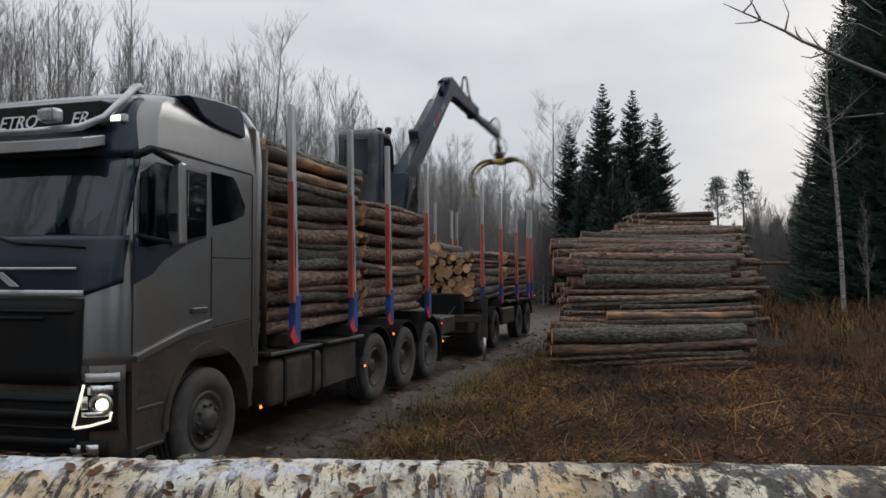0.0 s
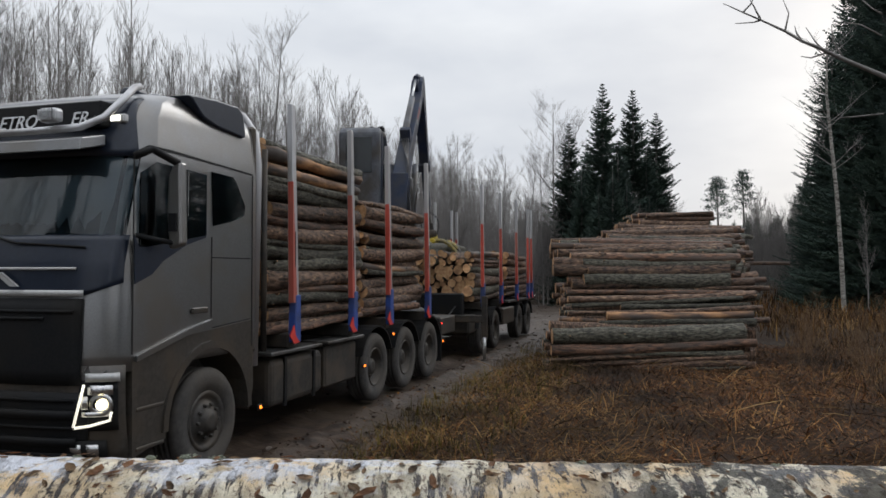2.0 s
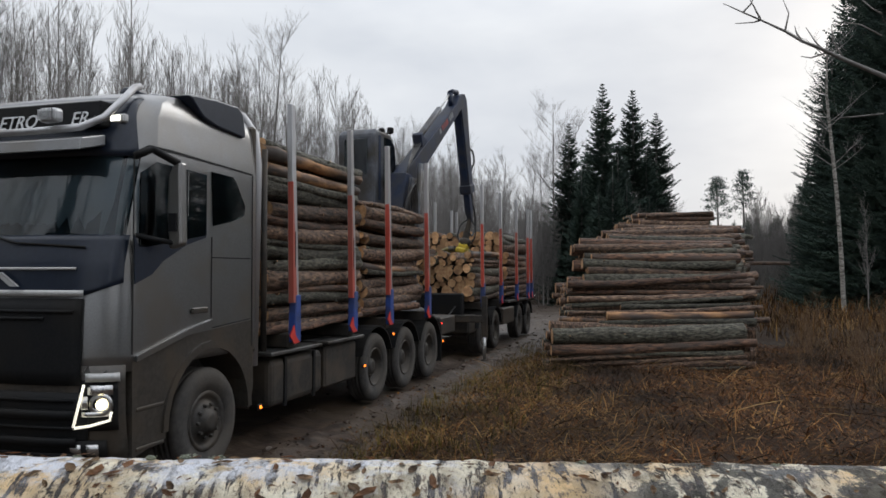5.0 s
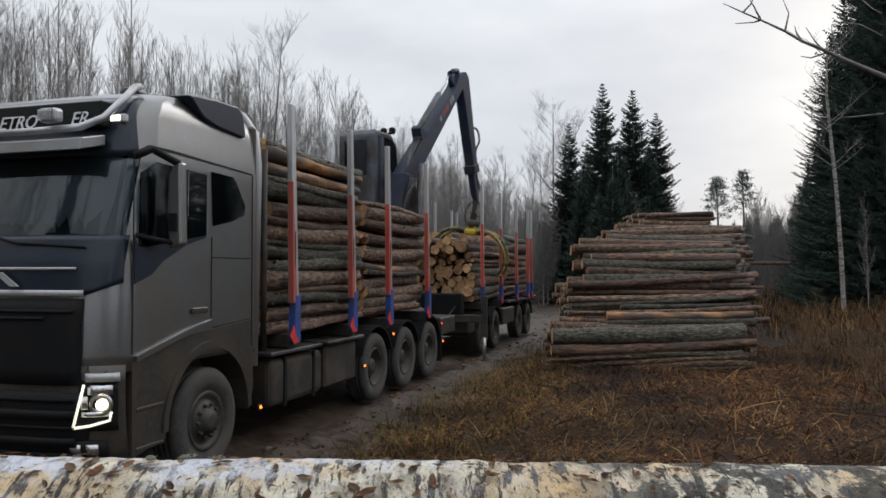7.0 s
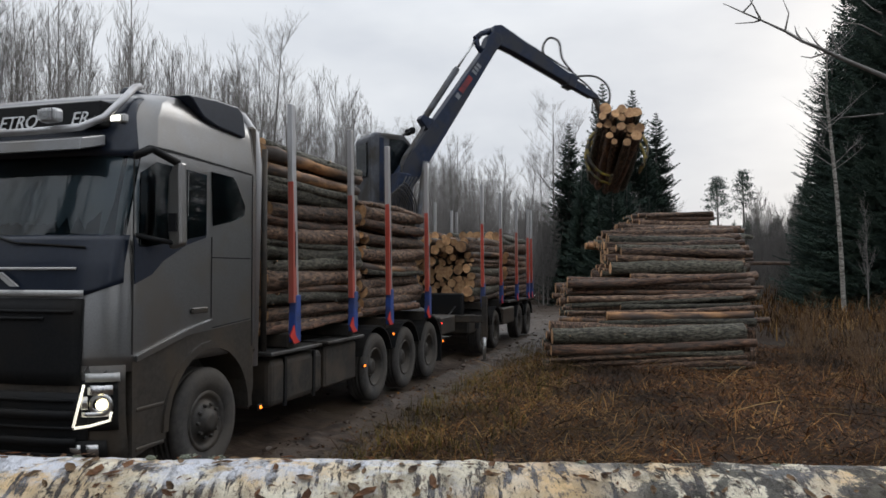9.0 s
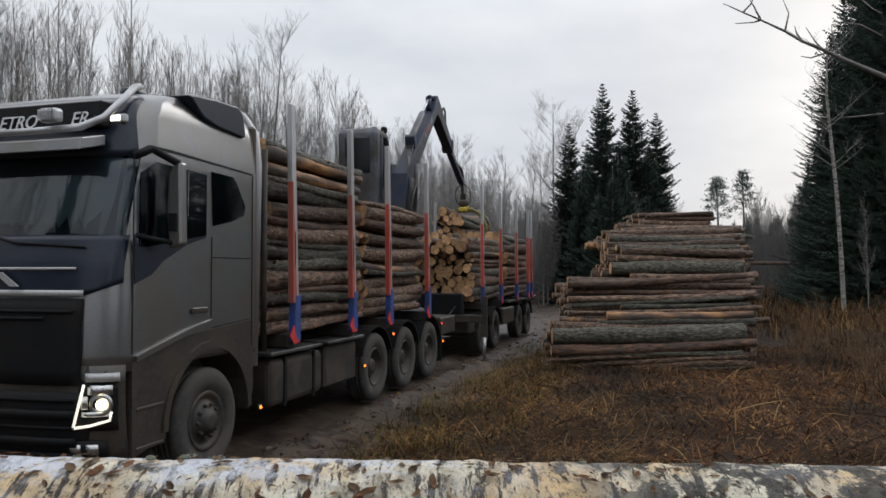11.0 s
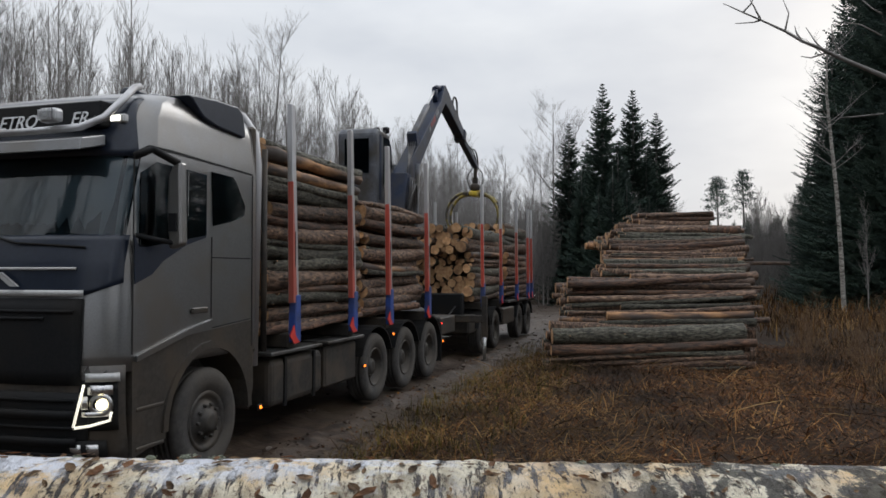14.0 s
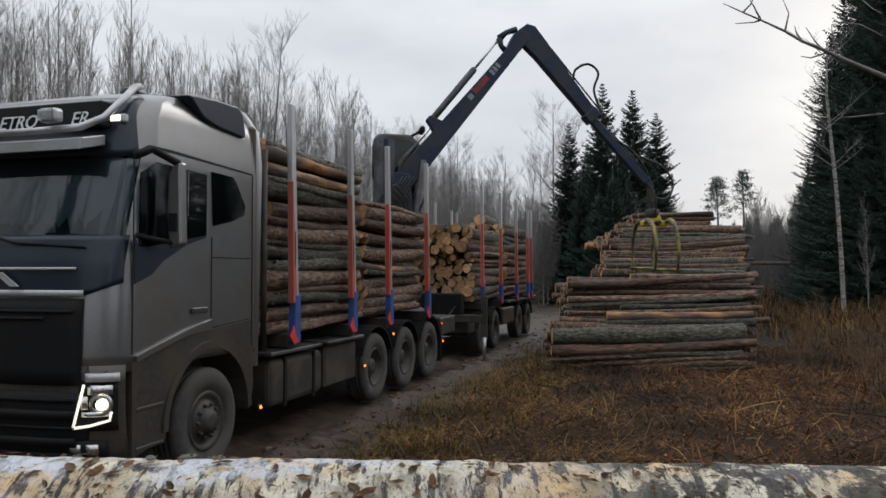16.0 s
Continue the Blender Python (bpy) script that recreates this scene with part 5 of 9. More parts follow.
def build_front_log():
    bm = B()
    rng = random.Random(5)
    n, seg = 420, 72
    rings = []
    for i in range(n + 1):
        x = -1.5 + 3.2 * i / n
        zc = log_top(x) - LOG_R
        ring = []
        for k in range(seg):
            a = 2 * math.pi * k / seg
            d = 1 + 0.035 * noise.noise((x * 2.2, math.cos(a) * 1.2, math.sin(a) * 1.2)) + 0.022 * noise.noise((x * 11, math.cos(a) * 4, math.sin(a) * 4)) + 0.018 * noise.noise((x * 30, math.cos(a) * 7, math.sin(a) * 7)) + 0.010 * noise.noise((x * 75, math.cos(a) * 15, math.sin(a) * 15))
            ring.append(bm.verts.new((zc + LOG_R * d * math.sin(a), LOG_Y + LOG_R * d * math.cos(a), x)))
        rings.append(ring)
    for a, b in zip(rings, rings[1:]):
        for k in range(seg):
            f = bm.faces.new((a[k], a[(k + 1) % seg], b[(k + 1) % seg], b[k]))
            f.smooth = True
    f0 = bm.faces.new(rings[0])
    f1 = bm.faces.new(list(reversed(rings[-1])))
    f0.material_index = f1.material_index = 1
    # own z runs along the log
    swap = Matrix(((0, 0, 1, 0), (0, 1, 0, 0), (1, 0, 0, 0), (0, 0, 0, 1)))
    bmesh.ops.recalc_face_normals(bm, faces=bm.faces[:])
    ob = link("birch_log", bm, [FROST_BARK, CUT])
    ob.matrix_basis = Matrix.Rotation(radians(90), 4, "Y") @ Matrix.Rotation(radians(180), 4, "Z") @ Matrix.Diagonal((1, -1, 1, 1))
    me = ob.data
    me.transform(swap)
    ob.matrix_basis = Matrix.Identity(4)
    tagged(ob, "white birch log with peeling bark, frost and dead leaves", "log")
    # bark flakes, leaves and lichen lying on the log
    for i in range(300):
        x = rng.uniform(-0.75, 0.75)
        a = rng.uniform(-0.75, 0.55)
        kind = rng.random()
        big = rng.random() ** 2
        L = 0.004 + (0.012 if x < 0.1 else 0.008) * big
        bm = B()
        nrm = Vector((0, math.sin(a), math.cos(a)))
        p = Vector((x, LOG_Y, log_top(x) - LOG_R)) + nrm * (LOG_R + 0.004)
        w = L * rng.uniform(0.4, 0.8)
        outline = [(-L, 0), (-L * 0.4, w * 0.8), (L * 0.3, w * 0.7), (L, w * 0.1), (L * 0.4, -w * 0.7), (-L * 0.5, -w * 0.6)]
        vs = [bm.verts.new((u + rng.uniform(-1, 1) * L * 0.15, v, rng.uniform(0, 0.25) * L)) for u, v in outline]
        c = bm.verts.new((0, 0, -0.05 * L))
        fs = [bm.faces.new((vs[k], vs[(k + 1) % 6], c)) for k in range(6)]
        bmesh.ops.solidify(bm, geom=fs, thickness=0.0015)
        leaf = kind < 0.45
        ob = link("dead_leaf" if leaf else "bark_flake", bm, LEAF if leaf else FLAKE)
        ob.matrix_basis = Matrix.Translation(p) @ nrm.to_track_quat("Z", "Y").to_matrix().to_4x4() @ Matrix.Rotation(rng.uniform(0, 6.28), 4, "Z") @ Matrix.Rotation(rng.uniform(-0.25, 0.25), 4, "X")
        tagged(ob, "curled brown dead leaf on the birch log" if leaf else "dark curled bark flake on the birch log", "leaf" if leaf else "bark", "litter on the birch log")
    for x, big in ((-0.44, 0.5), (-0.385, 0.75), (-0.34, 0.6), (-0.55, 0.4), (-0.09, 0.3), (0.21, 0.45), (0.42, 0.5), (0.50, 0.4)):
        bm = B()
        for k in range(46):
            foot = Vector((rng.uniform(-1, 1) * 0.012 * big, rng.uniform(-1, 1) * 0.006, -0.004))
            q = foot + Vector((rng.uniform(-0.8, 0.8), rng.uniform(-0.6, 0.6), rng.uniform(0.4, 1.2))) * 0.009 * big
            e = q + Vector((rng.uniform(-1, 1), rng.uniform(-1, 1), rng.uniform(-0.1, 0.8))) * 0.004 * big
            ring_tube(bm, [foot, q, e], [0.0004, 0.0006, 0.0009], 4)
        ob = link("lichen_tuft", bm, LICHEN)
        ob.matrix_basis = Matrix.Translation((x, LOG_Y + 0.02, log_top(x)))
        tagged(ob, "pale grey-green lichen tuft on the birch log", "lichen", "litter on the birch log")
    # the stack that carries it
    z = log_top(0) - 2 * LOG_R
    for row, cnt in enumerate((2, 3, 3, 4)):
        r = 0.185
        z -= r * (1.82 if row else 0.94)
        for k in range(cnt):
            yc = LOG_Y + (k - (cnt - 1) / 2) * 2 * r * 1.01
            put_log("g", k, r, 3.2, Matrix.Translation((0.1, yc, max(z, 0.19))) @ along((1, 0, -0.0115)), "stack under the birch log", "under the frosted birch log")


build_front_log()

# ---- trees ----


def grow(rng, bm, p, d, length, r, depth, twigs, spread=0.5, lift=0.25, seg=5):
    """A crooked limb with side limbs; thin ones are three-sided."""
    n = 4 if depth > 1 else 3
    pts, rad = [p.copy()], [r]
    q, dd = p.copy(), d.normalized()
    for i in range(n):
        dd = (dd + Vector((rng.uniform(-1, 1), rng.uniform(-1, 1), rng.uniform(-0.5, 1))) * 0.10 + Vector((0, 0, lift * 0.2))).normalized()
        q = q + dd * (length / n)
        pts.append(q.copy())
        rad.append(max(0.003, r * (1 - 0.75 * (i + 1) / n)))
    ring_tube(bm, pts, rad, max(3, seg), False)
    if depth <= 0:
        return
    for k in range(twigs):
        f = rng.uniform(0.2, 1.0)
        i = min(n - 1, int(f * n))
        b = pts[i].lerp(pts[i + 1], f * n - i)
        a = rng.uniform(0, 6.28)
        side = Vector((math.cos(a), math.sin(a), 0))
        nd = (dd * (1 - spread) + side * spread + Vector((0, 0, lift))).normalized()
        grow(rng, bm, b, nd, length * rng.uniform(0.35, 0.6), max(0.0032, r * 0.42), depth - 1, max(2, twigs - 2), spread, lift, 3)


def bare_tree(name, seed, h, r, label, material, first=0.35, limbs=20, twigs=6, limb_len=0.26, lift=0.45, depth=2, twig=None):
    rng = random.Random(seed)
    tree = empty(name, Matrix.Identity(4), label, "tree" if name in ("alder", "aspen", "birch") else "shrub", "bare roadside trees")
    bm = B()
    pts, rad = [], []
    q = Vector((0, 0, -0.1))
    lean = Vector((rng.uniform(-0.05, 0.05), rng.uniform(-0.05, 0.05), 1))
    n = 12
    for i in range(n + 1):
        pts.append(q.copy())
        rad.append(r * (1 - 0.9 * i / n) + 0.004)
        lean = (lean + Vector((rng.uniform(-1, 1), rng.uniform(-1, 1), 0)) * 0.018).normalized()
        lean.z = max(lean.z, 0.95)
        q = q + lean * h / n
    ring_tube(bm, pts, rad, 7, False)
    part("trunk", bm, material, tree)
    bm = B()
    for k in range(limbs):
        f = first + (0.97 - first) * (k + rng.random()) / limbs
        i = min(n - 1, int(f * n))
        b = pts[i].lerp(pts[i + 1], f * n - i)
        a = rng.uniform(0, 6.28)
        d = Vector((math.cos(a), math.sin(a), lift * 2.2))
        grow(rng, bm, b, d, h * limb_len * (1.15 - f * 0.75), rad[i] * 0.28 + 0.003, depth, twigs, 0.5, lift)
    part("crown", bm, twig or TWIG, tree)
    return tree


def spruce(seed, h, width, label, group, fine=1.0, size=1.0, whorl=1.0):
    """Whorls of drooping boughs, each a spray of many needle blades."""
    rng = random.Random(seed)
    tree = empty("spruce", Matrix.Identity(4), label, "tree", group)
    bm = B()
    ring_tube(bm, [(0, 0, -0.1), (0, 0, h * 0.5), (0, 0, h)], [0.02 * h, 0.011 * h, 0.01], 7, False)
    part("trunk", bm, TWIG, tree)
    verts, faces = [], []
    z = h * 0.03
    while z < h * 0.995:
        f = z / h
        reach = width * (1 - f) ** 0.85 * rng.uniform(0.7, 1.15) + 0.06
        for k in range(rng.randint(8, 11)):
            a = rng.uniform(0, 6.28)
            L = reach * rng.uniform(0.6, 1.12)
            droop = 0.38 - 0.62 * f + rng.uniform(-0.12, 0.12)
            ca, sa = math.cos(a), math.sin(a)
            m = max(3, int(L / (0.095 / fine)))
            for j in range(m):
                g = (j + 0.6) / m
                rr = L * g
                zz = z - droop * rr + 0.30 * rr * g * g
                bl = ((0.12 + 0.30 * (1 - g)) * min(1.0, L) * rng.uniform(0.5, 1.3) + 0.05) * size
                for s in (-1, 1):
                    b0 = Vector((ca * rr, sa * rr, zz))
                    out = Vector((ca * 0.8 - s * sa, sa * 0.8 + s * ca, rng.uniform(-0.9, 0.1))).normalized()
                    tip = b0 + out * bl
                    wv = Vector((ca, sa, rng.uniform(-0.3, 0.3))) * (0.03 + 0.085 * bl) * size
                    i0 = len(verts)
                    midp = b0.lerp(tip, 0.45)
                    verts += [b0[:], (midp + wv)[:], tip[:], (midp - wv * 0.8 - Vector((0, 0, 0.04)))[:]]
                    faces += [(i0, i0 + 1, i0 + 2, i0 + 3)]
        z += (h * rng.uniform(0.010, 0.018) + 0.03) * whorl
    me = bpy.data.meshes.new("crown")
    me.from_pydata(verts, [], faces)
    me.materials.append(SPRUCE)
    cr = new("crown", me)
    cr.parent = tree
    return tree


def pine(seed, h):
    """A tall bare stem with a ragged tuft of a crown."""
    rng = random.Random(seed)
    tree = empty("pine", Matrix.Identity(4), "tall far pine with bare stem and ragged crown", "tree", "far pines")
    bm = B()
    ring_tube(bm, [(0, 0, -0.1), (0.15, 0, h * 0.5), (0, 0.1, h * 0.97)], [0.26, 0.18, 0.06], 7, False)
    part("trunk", bm, TWIG, tree)
    verts, faces = [], []
    for k in range(90):
        f = rng.random() ** 0.8
        z = h * (0.60 + 0.40 * f)
        a, L = rng.uniform(0, 6.28), (2.2 * (1 - f) + 0.5) * rng.uniform(0.3, 1.0)
        c = Vector((math.cos(a) * L, math.sin(a) * L, z + 0.2 * L))
        for j in range(24):
            p = c + Vector((rng.gauss(0, 0.38), rng.gauss(0, 0.38), rng.gauss(0, 0.2)))
            d = Vector((rng.uniform(-1, 1), rng.uniform(-1, 1), rng.uniform(-0.2, 1))).normalized() * 0.24
            w = Vector((rng.uniform(-1, 1), rng.uniform(-1, 1), 0)) * 0.09
            i0 = len(verts)
            verts += [(p - d)[:], (p + w)[:], (p + d)[:], (p - w)[:]]
            faces.append((i0, i0 + 1, i0 + 2, i0 + 3))
    me = bpy.data.meshes.new("crown")
    me.from_pydata(verts, [], faces)
    me.materials.append(SPRUCE)
    cr = new("crown", me)
    cr.parent = tree
    return tree


def place(tree, x, y, rz, s):
    c = copy_thing(tree, pose(x, y, ground_z(x, y) if abs(x) < 60 and y < 70 else 0.1, 0, 0, rz))
    c.scale = (s, s, s)
    return c


def spot(px, y):
    """Ground spot at depth y on a sight line, px counted across the view."""
    return (px - 784) / 1331 * y


def build_trees():
    rng = random.Random(77)
    al = [bare_tree("alder" if i < 3 else "aspen", 100 + i, 11.0, 0.055, "slender leafless grey tree with upright twigs", TWIG, 0.16, 34, 5, 0.18, 0.62) for i in range(6)]
    bi = [bare_tree("birch", 200 + i, 12.5, 0.085, "leafless birch with fine twigs", TWIG, 0.22, 32, 8, 0.25, 0.3) for i in range(2)]
    br = [bare_tree("shrub", 300 + i, 4.2, 0.022, "leafless brown roadside shrub", TWIG, 0.05, 26, 5, 0.42, 0.75) for i in range(3)]
    bb = [bare_tree("bramble", 330 + i, 4.2, 0.02, "reddish leafless brushwood in dry grass", TWIGR, 0.03, 22, 5, 0.5, 0.35, 2, TWIGR) for i in range(2)]
    k = 0
    for row in range(5):
        x = -8.0
        while x < 80:
            lat = -(9.6 + 2.3 * row + rng.uniform(-1.0, 1.0))
            p = ORIGIN + TU * (x + rng.uniform(-0.4, 0.4)) + TN * lat
            s = rng.uniform(0.80, 1.0) * (0.92 + 0.04 * row) * (1 + 0.10 * min(1, max(0, (x - 13) / 10)))
            place(al[k % 6] if rng.random() < 0.96 else bi[k % 2], p.x, p.y, rng.uniform(0, 360), s)
            k += 1
            x += (1.7 if x < 5 else 1.0 if x < 30 else 1.2) * rng.uniform(0.6, 1.4)
    for i in range(110):
        p = ORIGIN + TU * rng.uniform(6, 75) + TN * -(5.2 + abs(rng.gauss(0, 2.0)))
        place(br[i % 3], p.x, p.y, rng.uniform(0, 360), rng.uniform(0.6, 1.0))
    # low reddish brush beside and before the pile
    for i in range(34):
        y = rng.uniform(11, 24)
        px = rng.uniform(1370, 1620)
        place(bb[i % 2], spot(px, y), y, rng.uniform(0, 360), rng.uniform(0.12, 0.28))
    # thicket beyond the trailer, with birches over it
    for i in range(190):
        y = rng.uniform(40, 66)
        px = rng.uniform(925, 1195) if i < 150 else rng.uniform(1330, 1440)
        place(br[i % 3], spot(px, y), y, rng.uniform(0, 360), rng.uniform(0.8, 1.35))
    for i in range(80):
        y = rng.uniform(48, 80)
        px = rng.uniform(770, 1190) if i > 40 else rng.uniform(930, 1190)
        place(al[i % 6], spot(px, y), y, rng.uniform(0, 360), rng.uniform(0.45, 0.7))
    for px, y, s in ((985, 46, 0.98), (1003, 50, 0.95), (965, 52, 0.8), (935, 58, 0.85), (1205, 70, 0.66), (1368, 95, 0.7), (1215, 90, 0.7), (880, 62, 0.85)):
        place(bi[int(px) % 2], spot(px, y), y, rng.uniform(0, 360), s)
    sp = [spruce(400 + i, 13.0, 3.3, "dark green spruce with drooping boughs", "spruces", 1.15, 1.0, 0.85) for i in range(3)]
    for i, (px, top, y) in enumerate(((1068, 148, 44), (1122, 164, 46), (1163, 205, 47), (1008, 218, 46), (1040, 260, 49), (1095, 250, 43), (1145, 270, 45), (1182, 345, 48), (1030, 310, 43), (1060, 330, 41), (1150, 350, 42), (1110, 330, 41), (1085, 300, 40.5))):
        h = 2.01 + (480 - top) / 1331 * y
        place(sp[i % 3], spot(px, y), y, rng.uniform(0, 360), h / 13.0)
    big = [spruce(430 + i, 13.0, 2.7, "tall dark spruce at the wood edge", "spruces", 1.5, 0.62, 0.72) for i in range(2)]
    # the dark spruces that close the right-hand side
    for i, (px, top, y) in enumerate(((1535, -170, 36), (1500, 0, 38), (1478, 60, 37), (1575, -250, 34), (1620, -350, 33), (1452, 230, 39), (1432, 290, 41), (1560, -60, 42), (1680, -300, 36), (1530, 60, 44), (1515, 150, 35), (1555, 120, 34.5), (1480, 300, 36), (1600, 60, 34), (1418, 330, 44), (1408, 350, 52))):
        h = 2.01 + (480 - top) / 1331 * y
        place(big[i % 2], spot(px, y), y, rng.uniform(0, 360), h / 13.0)
    # behind the camera: the wood goes on, so that glass and paint mirror it
    for i in range(40):
        a = rng.uniform(150, 395)
        d = rng.uniform(13, 26)
        x, y = d * math.cos(radians(a)), d * math.sin(radians(a))
        if y > 4 or abs((Vector((x, y, 0)) - ORIGIN).dot(TN)) < 3.5:
            continue
        place((sp + al)[i % 9], x, y, rng.uniform(0, 360), rng.uniform(0.8, 1.2))
    for i in range(22):
        a = rng.uniform(-11, 11)
        d = rng.uniform(13, 20)
        place(al[i % 6], -3.9 - 0.835 * d + 0.55 * a, 6.5 - 0.55 * d - 0.835 * a, rng.uniform(0, 360), rng.uniform(1.0, 1.4))
    for i in range(10):
        p = ORIGIN + TU * rng.uniform(-24, -14) - TN * rng.uniform(4, 14)
        place(al[i % 6], p.x, p.y, rng.uniform(0, 360), rng.uniform(0.9, 1.1))
    for j, t in enumerate(sp + big):
        t.matrix_basis = pose(26 + 4 * j, 34, 0.2)
    for j, t in enumerate(al + bi + br + bb):
        q = ORIGIN + TU * (12 + 3 * j) - TN * 23
        t.matrix_basis = pose(q.x, q.y, 0.1)
    # far wood on the skyline
    for i in range(120):
        y = rng.uniform(75, 140)
        px = rng.uniform(1180, 1470) if i < 90 else rng.uniform(880, 1200)
        top = rng.uniform(378, 412)
        place(sp[i % 3] if i % 3 else al[i % 6], spot(px, y), y, rng.uniform(0, 360), (2.0 + (480 - top) / 1331 * y) / 13)
    for px, top, y in ((1270, 315, 112), (1316, 306, 116)):
        h = 2.01 + (480 - top) / 1331 * y
        t = pine(int(px), h)
        t.matrix_basis = pose(spot(px, y), y, 0.1)
    # slim birch stem before the spruces, with a sapling
    place(al[0], spot(1536, 30), 30, 40, 0.42)
    bm = B()
    st = empty("birch", pose(spot(1493, 31), 31, 0.1), "slim white birch stem before dark spruces", "tree")
    pts = [(0, 0, -0.1), (-0.10, 0, 2.6), (-0.25, 0, 5.2), (-0.45, 0, 7.4), (-0.55, 0.1, 9.2), (-0.5, 0.1, 11.5)]
    ring_tube(bm, pts, [0.10, 0.09, 0.078, 0.065, 0.05, 0.02], 9, False)
    part("trunk", bm, BIRCH, st)
    bm = B()
    r2 = random.Random(9)
    for i in range(16):
        z = r2.uniform(5.5, 11.3)
        a = r2.uniform(0, 6.28)
        grow(r2, bm, Vector((-0.25 - (z - 5) * 0.06, 0, z)), Vector((math.cos(a), math.sin(a), 0.7)), 1.6, 0.022, 2, 4, 0.5, 0.2)
    part("crown", bm, TWIG, st)
    # overhanging twig, near the camera
    bm = B()
    d = 4.2
    def at(px, py, dy=0.0):
        return Vector(((px - 784) / 1331 * (d + dy), d + dy, 2.01 + (480 - py) / 1331 * (d + dy)))
    tw = empty("overhanging_sapling", pose(0, 0, 0), "slim bare sapling with a twiggy overhanging branch", "tree")
    main = [at(1740, 220), at(1568, 132), at(1500, 103), at(1455, 82), at(1425, 70), at(1395, 52), at(1352, 32), at(1320, 18), at(1285, 2)]
    ring_tube(bm, main, [0.016, 0.013, 0.011, 0.010, 0.008, 0.007, 0.005, 0.004, 0.002], 6)
    part("limb", bm, TWIG, tw)
    bm = B()
    foot = at(1745, 220)
    ring_tube(bm, [(foot.x + 0.1, foot.y, 0.0), (foot.x + 0.05, foot.y, 1.5), (foot.x, foot.y, foot.z), (foot.x + 0.05, foot.y, 5.5)], [0.06, 0.05, 0.045, 0.01], 8)
    part("trunk", bm, TWIG, tw, "slim trunk beside the view")
    for pts in ([(1352, 32), (1340, 8), (1330, -10)], [(1395, 52), (1402, 20), (1392, -5)], [(1352, 32), (1338, 36), (1306, 38)], [(1460, 84), (1448, 70), (1432, 45)], [(1470, 90), (1440, 100), (1422, 97)], [(1500, 103), (1480, 70), (1478, 40)], [(1568, 60), (1530, 40), (1500, 35)], [(1568, 200), (1520, 205), (1485, 208)], [(1568, 20), (1550, 10), (1530, -8)], [(1425, 70), (1415, 55), (1412, 42)], [(1320, 18), (1335, 2), (1340, -8)]):
        bm = B()
        ring_tube(bm, [at(*q, 0.03 * i) for i, q in enumerate(pts)], [0.006, 0.004, 0.002], 5)
        part("twig", bm, TWIG, tw)


build_trees()

# ---- grass ----


def island_mat(name, cols, rough=0.8):
    m = bpy.data.materials.new(name)
    m.use_nodes = True
    nt = m.node_tree
    b = nt.nodes["Principled BSDF"]
    g = nt.nodes.new("ShaderNodeNewGeometry")
    r = nt.nodes.new("ShaderNodeValToRGB")
    while len(r.color_ramp.elements) < len(cols):
        r.color_ramp.elements.new(0.5)
    for i, c in enumerate(cols):
        r.color_ramp.elements[i].position = i / (len(cols) - 1)
        r.color_ramp.elements[i].color = (*c, 1)
    nt.links.new(g.outputs["Random Per Island"], r.inputs["Fac"])
    tc = nt.nodes.new("ShaderNodeTexCoord")
    n = nt.nodes.new("ShaderNodeTexNoise")
    n.inputs["Scale"].default_value = 0.55
    n.inputs["Detail"].default_value = 7
    nt.links.new(tc.outputs["Object"], n.inputs["Vector"])
    mr = nt.nodes.new("ShaderNodeMapRange")
    mr.inputs["From Min"].default_value, mr.inputs["From Max"].default_value = 0.35, 0.65
    mr.inputs["To Min"].default_value, mr.inputs["To Max"].default_value = 0.12, 0.98
    nt.links.new(n.outputs["Fac"], mr.inputs["Value"])
    hs = nt.nodes.new("ShaderNodeHueSaturation")
    nt.links.new(mr.outputs[0], hs.inputs["Value"])
    nt.links.new(r.outputs["Color"], hs.inputs["Color"])
    nt.links.new(hs.outputs["Color"], b.inputs["Base Color"])
    b.inputs["Roughness"].default_value = rough
    b.inputs["Specular IOR Level"].default_value = 0.12
    return m


DEAD = island_mat("dead_straw_blades", [(0.016, 0.008, 0.003), (0.04, 0.018, 0.006), (0.085, 0.037, 0.011), (0.15, 0.07, 0.02), (0.27, 0.14, 0.045), (0.5, 0.31, 0.12)])
FRESH = island_mat("yellowing_grass_blades", [(0.07, 0.066, 0.014), (0.14, 0.12, 0.025), (0.22, 0.155, 0.04), (0.36, 0.25, 0.085)])
LITTER = island_mat("dark_brown_litter", [(0.013, 0.006, 0.003), (0.032, 0.013, 0.005), (0.065, 0.026, 0.009), (0.12, 0.046, 0.015), (0.20, 0.085, 0.026), (0.44, 0.24, 0.085)])
BRACKEN = island_mat("reddish_dry_stalks", [(0.022, 0.012, 0.006), (0.06, 0.03, 0.012), (0.12, 0.06, 0.023), (0.22, 0.125, 0.05), (0.46, 0.32, 0.15)])
STRAWY = island_mat("pale_loose_straw", [(0.09, 0.033, 0.011), (0.19, 0.075, 0.022), (0.33, 0.145, 0.043), (0.62, 0.38, 0.15)])


